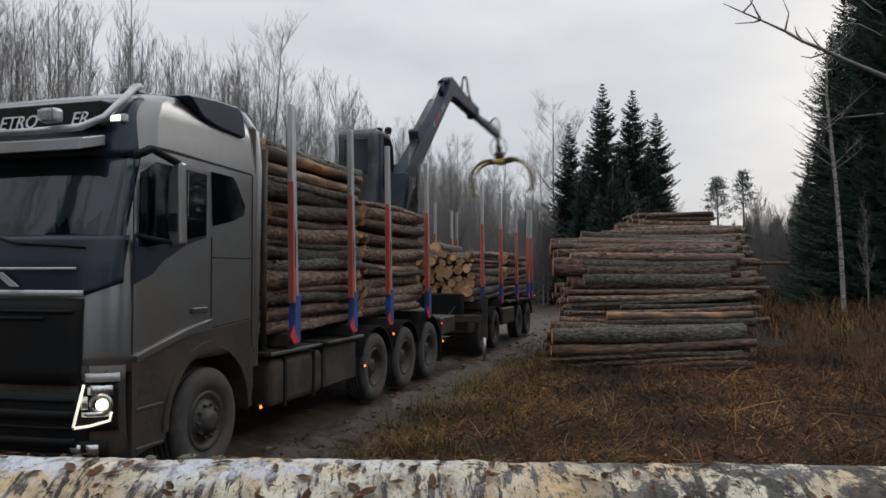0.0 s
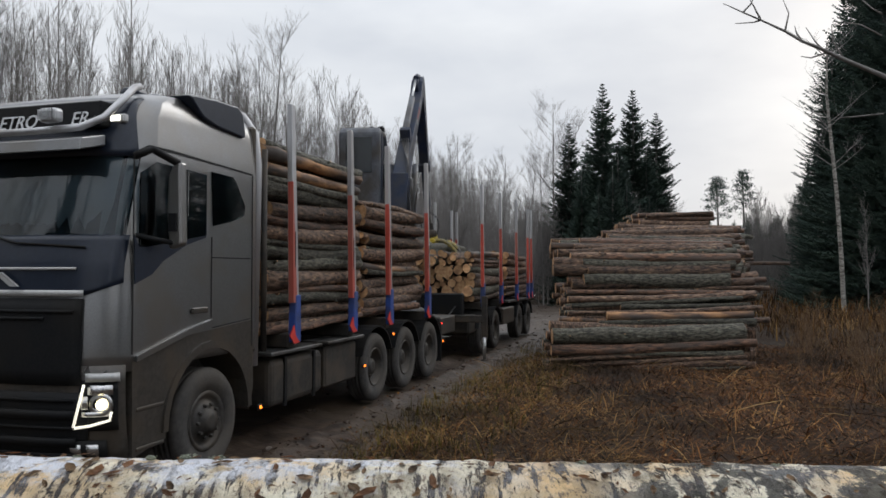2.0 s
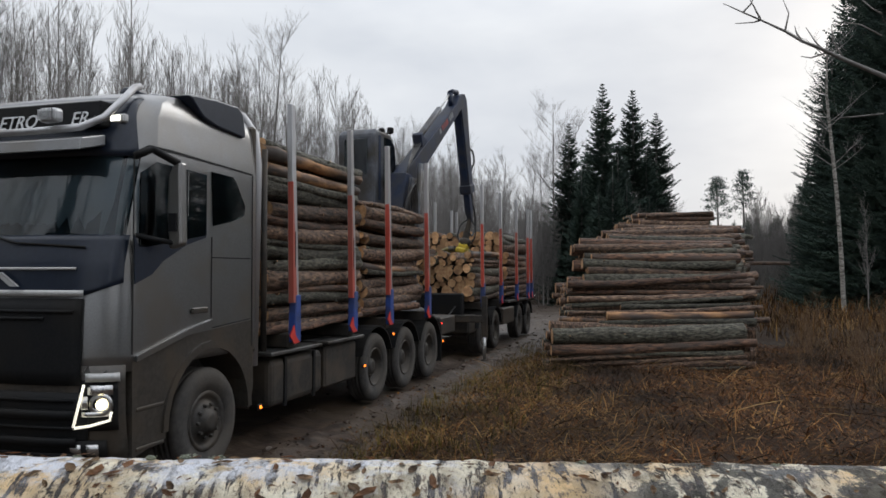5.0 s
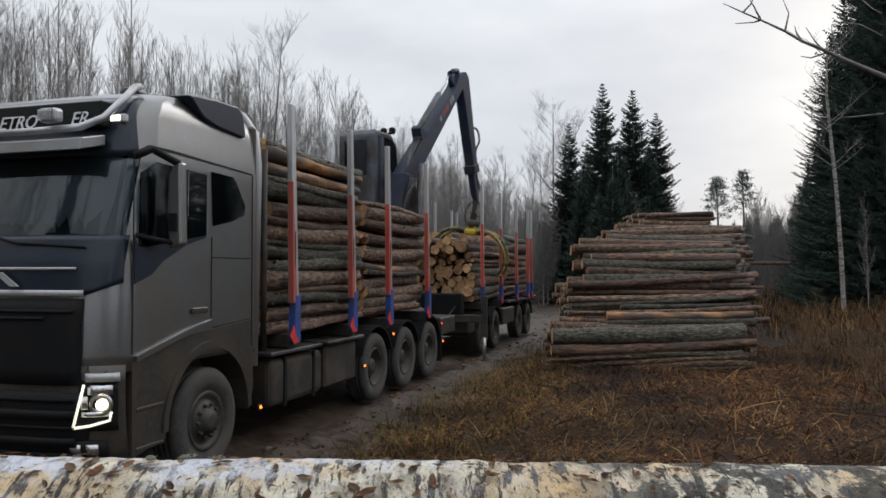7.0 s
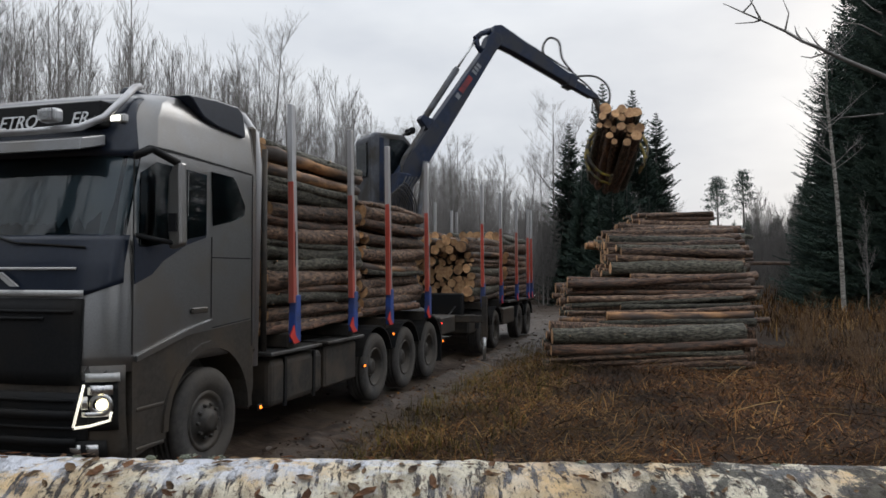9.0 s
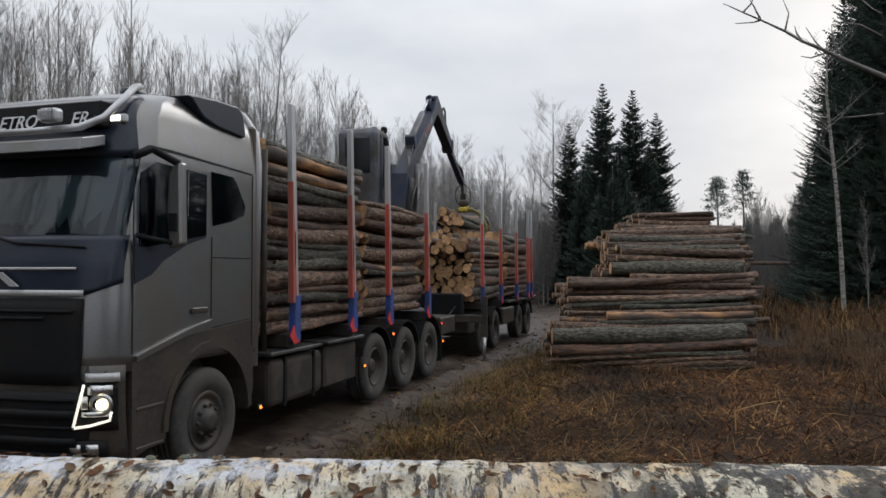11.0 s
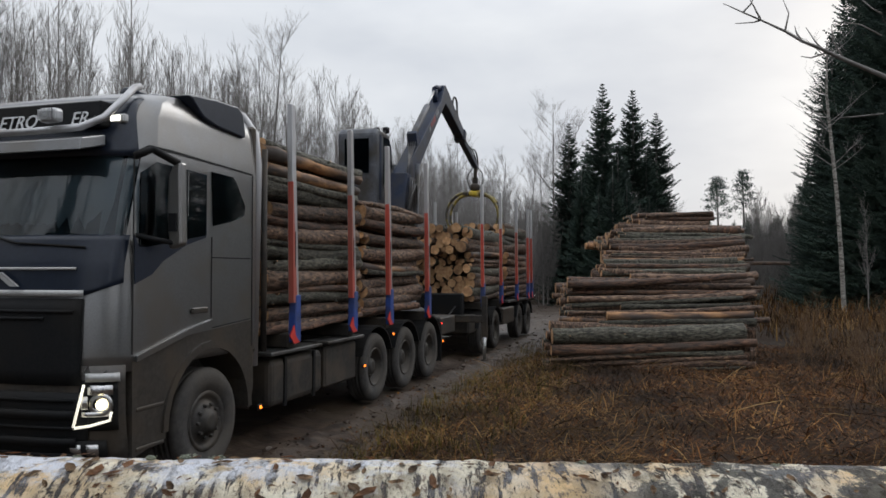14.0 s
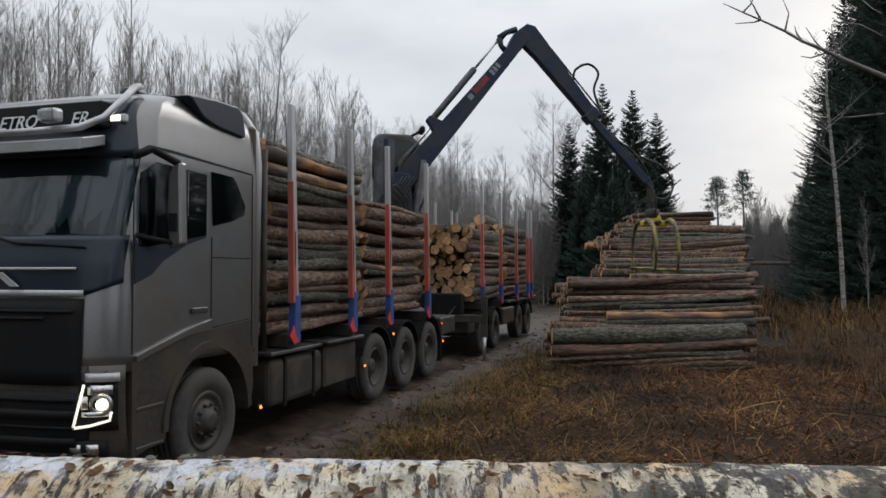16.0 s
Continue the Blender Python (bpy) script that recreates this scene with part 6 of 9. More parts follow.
def blades(name, label, xy, length, width, tilt, material, rs, bend=0.5, clump=0.0):
    """Many tapered, bent blades in one object; tilt is the mean angle from upright in degrees."""
    n = len(xy)
    L = length[0] + (length[1] - length[0]) * rs.rand(n) ** 1.5
    az = rs.rand(n) * 2 * np.pi
    ti = np.radians(np.clip(tilt[0] + (tilt[1] - tilt[0]) * rs.rand(n), 0, 89))
    z0 = np.array([ground_z(x, y) for x, y in xy]) - 0.01
    d = np.stack([np.cos(az), np.sin(az), 0 * az], 1)
    s = np.stack([-np.sin(az), np.cos(az), 0 * az], 1)
    base = np.stack([xy[:, 0], xy[:, 1], z0], 1)
    up = np.array([0, 0, 1.0])
    w = (width * (0.6 + 0.8 * rs.rand(n)))[:, None]
    p1 = base + (d * np.sin(ti)[:, None] + up * np.cos(ti)[:, None]) * (L * 0.5)[:, None]
    t2 = np.minimum(ti + bend * (0.3 + rs.rand(n)), 1.75)
    p2 = p1 + (d * np.sin(t2)[:, None] + up * np.cos(t2)[:, None]) * (L * 0.5)[:, None]
    p2[:, 2] = np.maximum(p2[:, 2], z0 + 0.012)
    v = np.stack([base - s * w, base + s * w, p1 + s * w * 0.8, p1 - s * w * 0.8, p2], 1).reshape(-1, 3)
    k = np.arange(n)[:, None] * 5
    quads = (k + np.array([[0, 1, 2, 3]])).tolist()
    tris = (k + np.array([[3, 2, 4]])).tolist()
    me = bpy.data.meshes.new(name)
    me.from_pydata(v.tolist(), [], quads + tris)
    me.materials.append(material)
    ob = new(name, me)
    return tagged(ob, label, "grass", kind="stuff")


def lateral(x, y):
    return (x - ORIGIN.x) * TN.x + (y - ORIGIN.y) * TN.y


def scatter(rs, n, x0, x1, y0, y1, keep):
    xy = np.stack([x0 + (x1 - x0) * rs.rand(n), y0 + (y1 - y0) * rs.rand(n)], 1)
    return xy[keep(xy[:, 0], xy[:, 1], rs.rand(n))]


def build_grass():
    rs = np.random.RandomState(4)
    clump = np.vectorize(lambda x, y: noise.noise((x * 1.1, y * 1.1, 2)))
    # matted straw between the road and the pile, darker brown on the right-hand side
    a = scatter(rs, 95000, -2.5, 9.5, 4.5, 18, lambda x, y, u: (lateral(x, y) > 2.6 - 0.8 * u) & (u < 0.85 + 0.4 * clump(x, y)))
    side = a[:, 0] + 0.9 * clump(a[:, 0] * 0.6, a[:, 1] * 0.6) > 2.2 + 0.08 * (a[:, 1] - 6)
    blades("brown_litter", "dark brown matted litter and dead stems", a[side], (0.12, 0.6), 0.0042, (55, 89), LITTER, rs, 0.5)
    a = a[~side]
    blades("matted_straw", "flattened brown dead grass and straw beside the road", a, (0.12, 0.62), 0.0042, (58, 89), DEAD, rs, 0.5)
    # taller yellow-green tufts on the road edge
    b = scatter(rs, 30000, -2.0, 4.5, 5.5, 22, lambda x, y, u: (lateral(x, y) > 2.0) & (lateral(x, y) < 3.9) & (u < 0.45 + 1.3 * clump(x * 1.3, y * 1.3)))
    blades("verge_grass", "yellow-green grass tufts on the road verge", b, (0.10, 0.38), 0.004, (5, 50), FRESH, rs, 0.7)
    # reddish upright dead stalks behind and beside the pile
    c = scatter(rs, 26000, 5.5, 16, 9, 32, lambda x, y, u: (x > 6.7 + 0.10 * (y - 15)) & (x > 3.2 + 0.32 * y - 1.0 * u) & (u < 0.75 + 0.8 * clump(x, y)))
    far = c[:, 1] > 17.5
    blades("dry_stalks", "tangled reddish dry grass and stalks", c[~far], (0.2, 0.85), 0.005, (15, 80), BRACKEN, rs, 1.0)
    blades("low_dry_grass", "low tan dry grass beyond the pile", c[far], (0.15, 0.5), 0.009, (5, 60), BRACKEN, rs, 0.7)
    f = scatter(rs, 12000, -1.5, 9.5, 5, 16, lambda x, y, u: (lateral(x, y) > 2.9) & ((y < 13.6) | (x > 6.3)) & (u < 0.4 + 2.0 * clump(x * 1.7 + 9, y * 1.7)))
    blades("loose_straw", "pale loose straw stems lying on litter", f, (0.12, 0.6), 0.005, (40, 88), STRAWY, rs, 0.45)
    # meadow farther off
    d = scatter(rs, 30000, -2, 46, 20, 75, lambda x, y, u: (lateral(x, y) > 3.0) & (x < 0.62 * y))
    blades("far_meadow", "pale dry meadow grass", d, (0.3, 0.9), 0.014, (3, 40), DEAD, rs, 0.5)
    e = scatter(rs, 16000, -45, 10, 6, 60, lambda x, y, u: (lateral(x, y) < -3.4) & (lateral(x, y) > -12))
    blades("wood_edge_grass", "dead grass along the wood edge", e, (0.2, 0.7), 0.008, (5, 60), DEAD, rs, 0.6)
    # fallen twigs in the straw
    rng = random.Random(12)
    bm = B()
    for i in range(160):
        x, y = rng.uniform(0.5, 8), rng.uniform(6.5, 15)
        if lateral(x, y) < 2.4:
            continue
        z = ground_z(x, y) + rng.uniform(0.03, 0.16)
        a, L = rng.uniform(0, 6.28), rng.uniform(0.15, 0.7)
        e = Vector((math.cos(a), math.sin(a), rng.uniform(-0.1, 0.5))).normalized() * L
        ring_tube(bm, [(x, y, z), Vector((x, y, z)) + e * 0.5 + Vector((0, 0, 0.02)), Vector((x, y, z)) + e], [0.006, 0.005, 0.003], 4, False)
    tagged(link("fallen_twigs", bm, BRACKEN), "thin fallen twigs lying in straw", "twigs", kind="stuff")
    # fallen leaves on verge and road
    n = 17000
    xy = scatter(rs, n, -3, 8, 5, 20, lambda x, y, u: (lateral(x, y) > 1.4) & (u < 0.9))
    vs, fs = [], []
    for x, y in xy:
        z = ground_z(x, y) + rng.uniform(0.01, 0.09) * (lateral(x, y) > 2.4) + 0.006
        L, a = rng.uniform(0.012, 0.035), rng.uniform(0, 6.28)
        u, v = Vector((math.cos(a), math.sin(a), rng.uniform(-0.5, 0.5))) * L, Vector((-math.sin(a), math.cos(a), rng.uniform(-0.5, 0.5))) * L * 0.6
        c = Vector((x, y, z))
        i0 = len(vs)
        vs += [(c - u)[:], (c + v)[:], (c + u)[:], (c - v)[:]]
        fs.append((i0, i0 + 1, i0 + 2, i0 + 3))
    me = bpy.data.meshes.new("leaf_litter")
    me.from_pydata(vs, [], fs)
    me.materials.append(LITTER)
    tagged(new("leaf_litter", me), "small brown fallen leaves on verge and road", "leaves", kind="stuff")
    # clods and stones on the road
    bm = B()
    for i in range(500):
        s, lat = rng.uniform(-2, 40), rng.choice((rng.uniform(1.3, 2.6), rng.uniform(-2.4, 2.6)))
        p = ORIGIN + TU * s + TN * lat
        r = rng.uniform(0.012, 0.055)
        m = Matrix.Translation((p.x, p.y, ground_z(p.x, p.y) + r * 0.2)) @ Matrix.Rotation(rng.uniform(0, 6), 4, "Z") @ Matrix.Diagonal((r * rng.uniform(0.8, 1.6), r, r * 0.7, 1))
        vs = bmesh.ops.create_icosphere(bm, subdivisions=1, radius=1.0, matrix=m)["verts"]
        for v in vs:
            v.co += Vector((rng.uniform(-1, 1), rng.uniform(-1, 1), rng.uniform(-1, 1))) * r * 0.2
    tagged(link("mud_clods", bm, MUD), "dark mud clods on the rutted road", "mud", kind="stuff")


build_grass()
close_heaps()


# ---- what moves: the crane and the logs that it shifts ----
def motions():
    walk(CR["column"], [
        (0, pose(0, 0, 0, 0, 0, 71.1)),
        (0.1, pose(0, 0, 0, 0, 0, 46.5)),
        (0.2, pose(0, 0, 0, 0, 0, 26.5)),
        (0.3, pose(0, 0, 0, 0, 0, 23)),
        (0.4, pose(0, 0, 0, 0, 0, 13.9)),
        (0.5, pose(0, 0, 0, 0, 0, 12.3)),
        (0.6, pose(0, 0, 0, 0, 0, 12.3)),
        (0.7, pose(0, 0, 0, 0, 0, 11.2)),
        (0.8, pose(0, 0, 0, 0, 0, 9)),
        (0.9, pose(0, 0, 0, 0, 0, 8.4)),
        (1, pose(0, 0, 0, 0, 0, 12.2)),
        (1.1, pose(0, 0, 0, 0, 0, 6)),
        (1.2, pose(0, 0, 0, 0, 0, 7.7)),
        (1.3, pose(0, 0, 0, 0, 0, 11.8)),
        (1.4, pose(0, 0, 0, 0, 0, 14.7)),
        (1.5, pose(0, 0, 0, 0, 0, 8.6)),
        (1.6, pose(0, 0, 0, 0, 0, 18.1)),
        (1.7, pose(0, 0, 0, 0, 0, 47.8)),
        (1.8, pose(0, 0, 0, 0, 0, 71.8)),
        (1.9, pose(0, 0, 0, 0, 0, 80.2)),
        (2, pose(0, 0, 0, 0, 0, 84.4)),
        (2.1, pose(0, 0, 0, 0, 0, 85.4)),
        (2.2, pose(0, 0, 0, 0, 0, 85.4)),
        (2.3, pose(0, 0, 0, 0, 0, 83.6)),
        (2.4, pose(0, 0, 0, 0, 0, 82.1)),
        (2.5, pose(0, 0, 0, 0, 0, 67.8)),
        (2.6, pose(0, 0, 0, 0, 0, 37.2)),
        (2.7, pose(0, 0, 0, 0, 0, 16.9)),
        (2.8, pose(0, 0, 0, 0, 0, 7)),
        (2.9, pose(0, 0, 0, 0, 0, 6.9)),
        (3, pose(0, 0, 0, 0, 0, 4.8)),
        (3.1, pose(0, 0, 0, 0, 0, 8.5)),
        (3.2, pose(0, 0, 0, 0, 0, 5.6)),
        (3.3, pose(0, 0, 0, 0, 0, 6)),
        (3.4, pose(0, 0, 0, 0, 0, 3.5)),
        (3.5, pose(0, 0, 0, 0, 0, 15.3)),
        (3.6, pose(0, 0, 0, 0, 0, 34.2)),
        (3.7, pose(0, 0, 0, 0, 0, 65.9)),
        (3.8, pose(0, 0, 0, 0, 0, 72.9)),
        (3.9, pose(0, 0, 0, 0, 0, 72.5)),
        (4, pose(0, 0, 0, 0, 0, 69.4)),
        (4.1, pose(0, 0, 0, 0, 0, 68.6)),
        (4.2, pose(0, 0, 0, 0, 0, 67.4)),
        (5.2, pose(0, 0, 0, 0, 0, 67.5)),
        (6.3, pose(0, 0, 0, 0, 0, 66.2)),
        (6.4, pose(0, 0, 0, 0, 0, 68.9)),
        (6.5, pose(0, 0, 0, 0, 0, 68.9)),
        (6.7, pose(0, 0, 0, 0, 0, 67.5)),
        (6.9, pose(0, 0, 0, 0, 0, 68.3)),
        (7, pose(0, 0, 0, 0, 0, 64.1)),
        (7.1, pose(0, 0, 0, 0, 0, 45)),
        (7.2, pose(0, 0, 0, 0, 0, 22.6)),
        (7.3, pose(0, 0, 0, 0, 0, 15.3)),
        (7.4, pose(0, 0, 0, 0, 0, 6.2)),
        (7.5, pose(0, 0, 0, 0, 0, 9.8)),
        (7.6, pose(0, 0, 0, 0, 0, 7.5)),
        (7.7, pose(0, 0, 0, 0, 0, 6.3)),
        (7.8, pose(0, 0, 0, 0, 0, 6.3)),
        (7.9, pose(0, 0, 0, 0, 0, 6.9)),
        (8, pose(0, 0, 0, 0, 0, 13.2)),
        (8.1, pose(0, 0, 0, 0, 0, 9.3)),
        (8.2, pose(0, 0, 0, 0, 0, 7)),
        (8.3, pose(0, 0, 0, 0, 0, 18.5)),
        (8.4, pose(0, 0, 0, 0, 0, 17.3)),
        (8.5, pose(0, 0, 0, 0, 0, 10.8)),
        (8.6, pose(0, 0, 0, 0, 0, 8.9)),
        (8.7, pose(0, 0, 0, 0, 0, 14.6)),
        (8.8, pose(0, 0, 0, 0, 0, 13.2)),
        (8.9, pose(0, 0, 0, 0, 0, 8.8)),
        (9, pose(0, 0, 0, 0, 0, 28.9)),
        (9.1, pose(0, 0, 0, 0, 0, 39.8)),
        (9.2, pose(0, 0, 0, 0, 0, 62.4)),
        (9.5, pose(0, 0, 0, 0, 0, 73)),
        (9.8, pose(0, 0, 0, 0, 0, 78.1)),
        (10.4, pose(0, 0, 0, 0, 0, 78.9)),
        (11.3, pose(0, 0, 0, 0, 0, 79.6)),
        (11.4, pose(0, 0, 0, 0, 0, 83)),
        (11.5, pose(0, 0, 0, 0, 0, 77)),
        (11.6, pose(0, 0, 0, 0, 0, 61.5)),
        (11.7, pose(0, 0, 0, 0, 0, 38.7)),
        (11.8, pose(0, 0, 0, 0, 0, 24.1)),
        (11.9, pose(0, 0, 0, 0, 0, 17.7)),
        (12, pose(0, 0, 0, 0, 0, 19.6)),
        (12.1, pose(0, 0, 0, 0, 0, 18.2)),
        (12.2, pose(0, 0, 0, 0, 0, 17.9)),
        (12.3, pose(0, 0, 0, 0, 0, 18.2)),
        (12.4, pose(0, 0, 0, 0, 0, 16.7)),
        (12.5, pose(0, 0, 0, 0, 0, 18.7)),
        (12.6, pose(0, 0, 0, 0, 0, 16)),
        (12.7, pose(0, 0, 0, 0, 0, 26)),
        (12.8, pose(0, 0, 0, 0, 0, 44.1)),
        (12.9, pose(0, 0, 0, 0, 0, 58.7)),
        (13, pose(0, 0, 0, 0, 0, 69)),
        (13.1, pose(0, 0, 0, 0, 0, 72)),
        (13.2, pose(0, 0, 0, 0, 0, 70.1)),
        (13.3, pose(0, 0, 0, 0, 0, 69.5)),
        (13.4, pose(0, 0, 0, 0, 0, 74.7)),
        (13.5, pose(0, 0, 0, 0, 0, 78.5)),
        (13.6, pose(0, 0, 0, 0, 0, 77.2)),
        (13.8, pose(0, 0, 0, 0, 0, 77.6)),
        (14, pose(0, 0, 0, 0, 0, 75.1)),
        (14.2, pose(0, 0, 0, 0, 0, 74.7)),
        (14.4, pose(0, 0, 0, 0, 0, 64)),
        (14.5, pose(0, 0, 0, 0, 0, 68)),
        (14.6, pose(0, 0, 0, 0, 0, 73.1)),
        (14.8, pose(0, 0, 0, 0, 0, 67.1)),
        (15, pose(0, 0, 0, 0, 0, 67)),
        (15.1, pose(0, 0, 0, 0, 0, 67)),
        (15.2, pose(0, 0, 0, 0, 0, 63.1)),
        (15.3, pose(0, 0, 0, 0, 0, 44.5)),
        (15.4, pose(0, 0, 0, 0, 0, 30.3)),
        (15.5, pose(0, 0, 0, 0, 0, 21.3)),
        (15.6, pose(0, 0, 0, 0, 0, 15.9)),
        (15.7, pose(0, 0, 0, 0, 0, 9.6)),
        (15.8, pose(0, 0, 0, 0, 0, 8.2)),
        (16, pose(0, 0, 0, 0, 0, 8.2))])
    walk(CR["cabin"], [
        (0, pose(0, 0, 0, 0, 0, 71.1)),
        (0.1, pose(0, 0, 0, 0, 0, 46.5)),
        (0.2, pose(0, 0, 0, 0, 0, 26.5)),
        (0.3, pose(0, 0, 0, 0, 0, 23)),
        (0.4, pose(0, 0, 0, 0, 0, 13.9)),
        (0.5, pose(0, 0, 0, 0, 0, 12.3)),
        (0.6, pose(0, 0, 0, 0, 0, 12.3)),
        (0.7, pose(0, 0, 0, 0, 0, 11.2)),
        (0.8, pose(0, 0, 0, 0, 0, 9)),
        (0.9, pose(0, 0, 0, 0, 0, 8.4)),
        (1, pose(0, 0, 0, 0, 0, 12.2)),
        (1.1, pose(0, 0, 0, 0, 0, 6)),
        (1.2, pose(0, 0, 0, 0, 0, 7.7)),
        (1.3, pose(0, 0, 0, 0, 0, 11.8)),
        (1.4, pose(0, 0, 0, 0, 0, 14.7)),
        (1.5, pose(0, 0, 0, 0, 0, 8.6)),
        (1.6, pose(0, 0, 0, 0, 0, 18.1)),
        (1.7, pose(0, 0, 0, 0, 0, 47.8)),
        (1.8, pose(0, 0, 0, 0, 0, 71.8)),
        (1.9, pose(0, 0, 0, 0, 0, 80.2)),
        (2, pose(0, 0, 0, 0, 0, 84.4)),
        (2.1, pose(0, 0, 0, 0, 0, 85.4)),
        (2.2, pose(0, 0, 0, 0, 0, 85.4)),
        (2.3, pose(0, 0, 0, 0, 0, 83.6)),
        (2.4, pose(0, 0, 0, 0, 0, 82.1)),
        (2.5, pose(0, 0, 0, 0, 0, 67.8)),
        (2.6, pose(0, 0, 0, 0, 0, 37.2)),
        (2.7, pose(0, 0, 0, 0, 0, 16.9)),
        (2.8, pose(0, 0, 0, 0, 0, 7)),
        (2.9, pose(0, 0, 0, 0, 0, 6.9)),
        (3, pose(0, 0, 0, 0, 0, 4.8)),
        (3.1, pose(0, 0, 0, 0, 0, 8.5)),
        (3.2, pose(0, 0, 0, 0, 0, 5.6)),
        (3.3, pose(0, 0, 0, 0, 0, 6)),
        (3.4, pose(0, 0, 0, 0, 0, 3.5)),
        (3.5, pose(0, 0, 0, 0, 0, 15.3)),
        (3.6, pose(0, 0, 0, 0, 0, 34.2)),
        (3.7, pose(0, 0, 0, 0, 0, 65.9)),
        (3.8, pose(0, 0, 0, 0, 0, 72.9)),
        (3.9, pose(0, 0, 0, 0, 0, 72.5)),
        (4, pose(0, 0, 0, 0, 0, 69.4)),
        (4.1, pose(0, 0, 0, 0, 0, 68.6)),
        (4.2, pose(0, 0, 0, 0, 0, 67.4)),
        (5.2, pose(0, 0, 0, 0, 0, 67.5)),
        (6.3, pose(0, 0, 0, 0, 0, 66.2)),
        (6.4, pose(0, 0, 0, 0, 0, 68.9)),
        (6.5, pose(0, 0, 0, 0, 0, 68.9)),
        (6.7, pose(0, 0, 0, 0, 0, 67.5)),
        (6.9, pose(0, 0, 0, 0, 0, 68.3)),
        (7, pose(0, 0, 0, 0, 0, 64.1)),
        (7.1, pose(0, 0, 0, 0, 0, 45)),
        (7.2, pose(0, 0, 0, 0, 0, 22.6)),
        (7.3, pose(0, 0, 0, 0, 0, 15.3)),
        (7.4, pose(0, 0, 0, 0, 0, 6.2)),
        (7.5, pose(0, 0, 0, 0, 0, 9.8)),
        (7.6, pose(0, 0, 0, 0, 0, 7.5)),
        (7.7, pose(0, 0, 0, 0, 0, 6.3)),
        (7.8, pose(0, 0, 0, 0, 0, 6.3)),
        (7.9, pose(0, 0, 0, 0, 0, 6.9)),
        (8, pose(0, 0, 0, 0, 0, 13.2)),
        (8.1, pose(0, 0, 0, 0, 0, 9.3)),
        (8.2, pose(0, 0, 0, 0, 0, 7)),
        (8.3, pose(0, 0, 0, 0, 0, 18.5)),
        (8.4, pose(0, 0, 0, 0, 0, 17.3)),
        (8.5, pose(0, 0, 0, 0, 0, 10.8)),
        (8.6, pose(0, 0, 0, 0, 0, 8.9)),
        (8.7, pose(0, 0, 0, 0, 0, 14.6)),
        (8.8, pose(0, 0, 0, 0, 0, 13.2)),
        (8.9, pose(0, 0, 0, 0, 0, 8.8)),
        (9, pose(0, 0, 0, 0, 0, 28.9)),
        (9.1, pose(0, 0, 0, 0, 0, 39.8)),
        (9.2, pose(0, 0, 0, 0, 0, 62.4)),
        (9.5, pose(0, 0, 0, 0, 0, 73)),
        (9.8, pose(0, 0, 0, 0, 0, 78.1)),
        (10.4, pose(0, 0, 0, 0, 0, 78.9)),
        (11.3, pose(0, 0, 0, 0, 0, 79.6)),
        (11.4, pose(0, 0, 0, 0, 0, 83)),
        (11.5, pose(0, 0, 0, 0, 0, 77)),
        (11.6, pose(0, 0, 0, 0, 0, 61.5)),
        (11.7, pose(0, 0, 0, 0, 0, 38.7)),
        (11.8, pose(0, 0, 0, 0, 0, 24.1)),
        (11.9, pose(0, 0, 0, 0, 0, 17.7)),
        (12, pose(0, 0, 0, 0, 0, 19.6)),
        (12.1, pose(0, 0, 0, 0, 0, 18.2)),
        (12.2, pose(0, 0, 0, 0, 0, 17.9)),
        (12.3, pose(0, 0, 0, 0, 0, 18.2)),
        (12.4, pose(0, 0, 0, 0, 0, 16.7)),
        (12.5, pose(0, 0, 0, 0, 0, 18.7)),
        (12.6, pose(0, 0, 0, 0, 0, 16)),
        (12.7, pose(0, 0, 0, 0, 0, 26)),
        (12.8, pose(0, 0, 0, 0, 0, 44.1)),
        (12.9, pose(0, 0, 0, 0, 0, 58.7)),
        (13, pose(0, 0, 0, 0, 0, 69)),
        (13.1, pose(0, 0, 0, 0, 0, 72)),
        (13.2, pose(0, 0, 0, 0, 0, 70.1)),
        (13.3, pose(0, 0, 0, 0, 0, 69.5)),
        (13.4, pose(0, 0, 0, 0, 0, 74.7)),
        (13.5, pose(0, 0, 0, 0, 0, 78.5)),
        (13.6, pose(0, 0, 0, 0, 0, 77.2)),
        (13.8, pose(0, 0, 0, 0, 0, 77.6)),
        (14, pose(0, 0, 0, 0, 0, 75.1)),
        (14.2, pose(0, 0, 0, 0, 0, 74.7)),
        (14.4, pose(0, 0, 0, 0, 0, 64)),
        (14.5, pose(0, 0, 0, 0, 0, 68)),
        (14.6, pose(0, 0, 0, 0, 0, 73.1)),
        (14.8, pose(0, 0, 0, 0, 0, 67.1)),
        (15, pose(0, 0, 0, 0, 0, 67)),
        (15.1, pose(0, 0, 0, 0, 0, 67)),
        (15.2, pose(0, 0, 0, 0, 0, 63.1)),
        (15.3, pose(0, 0, 0, 0, 0, 44.5)),
        (15.4, pose(0, 0, 0, 0, 0, 30.3)),
        (15.5, pose(0, 0, 0, 0, 0, 21.3)),
        (15.6, pose(0, 0, 0, 0, 0, 15.9)),
        (15.7, pose(0, 0, 0, 0, 0, 9.6)),
        (15.8, pose(0, 0, 0, 0, 0, 8.2)),
        (16, pose(0, 0, 0, 0, 0, 8.2))])
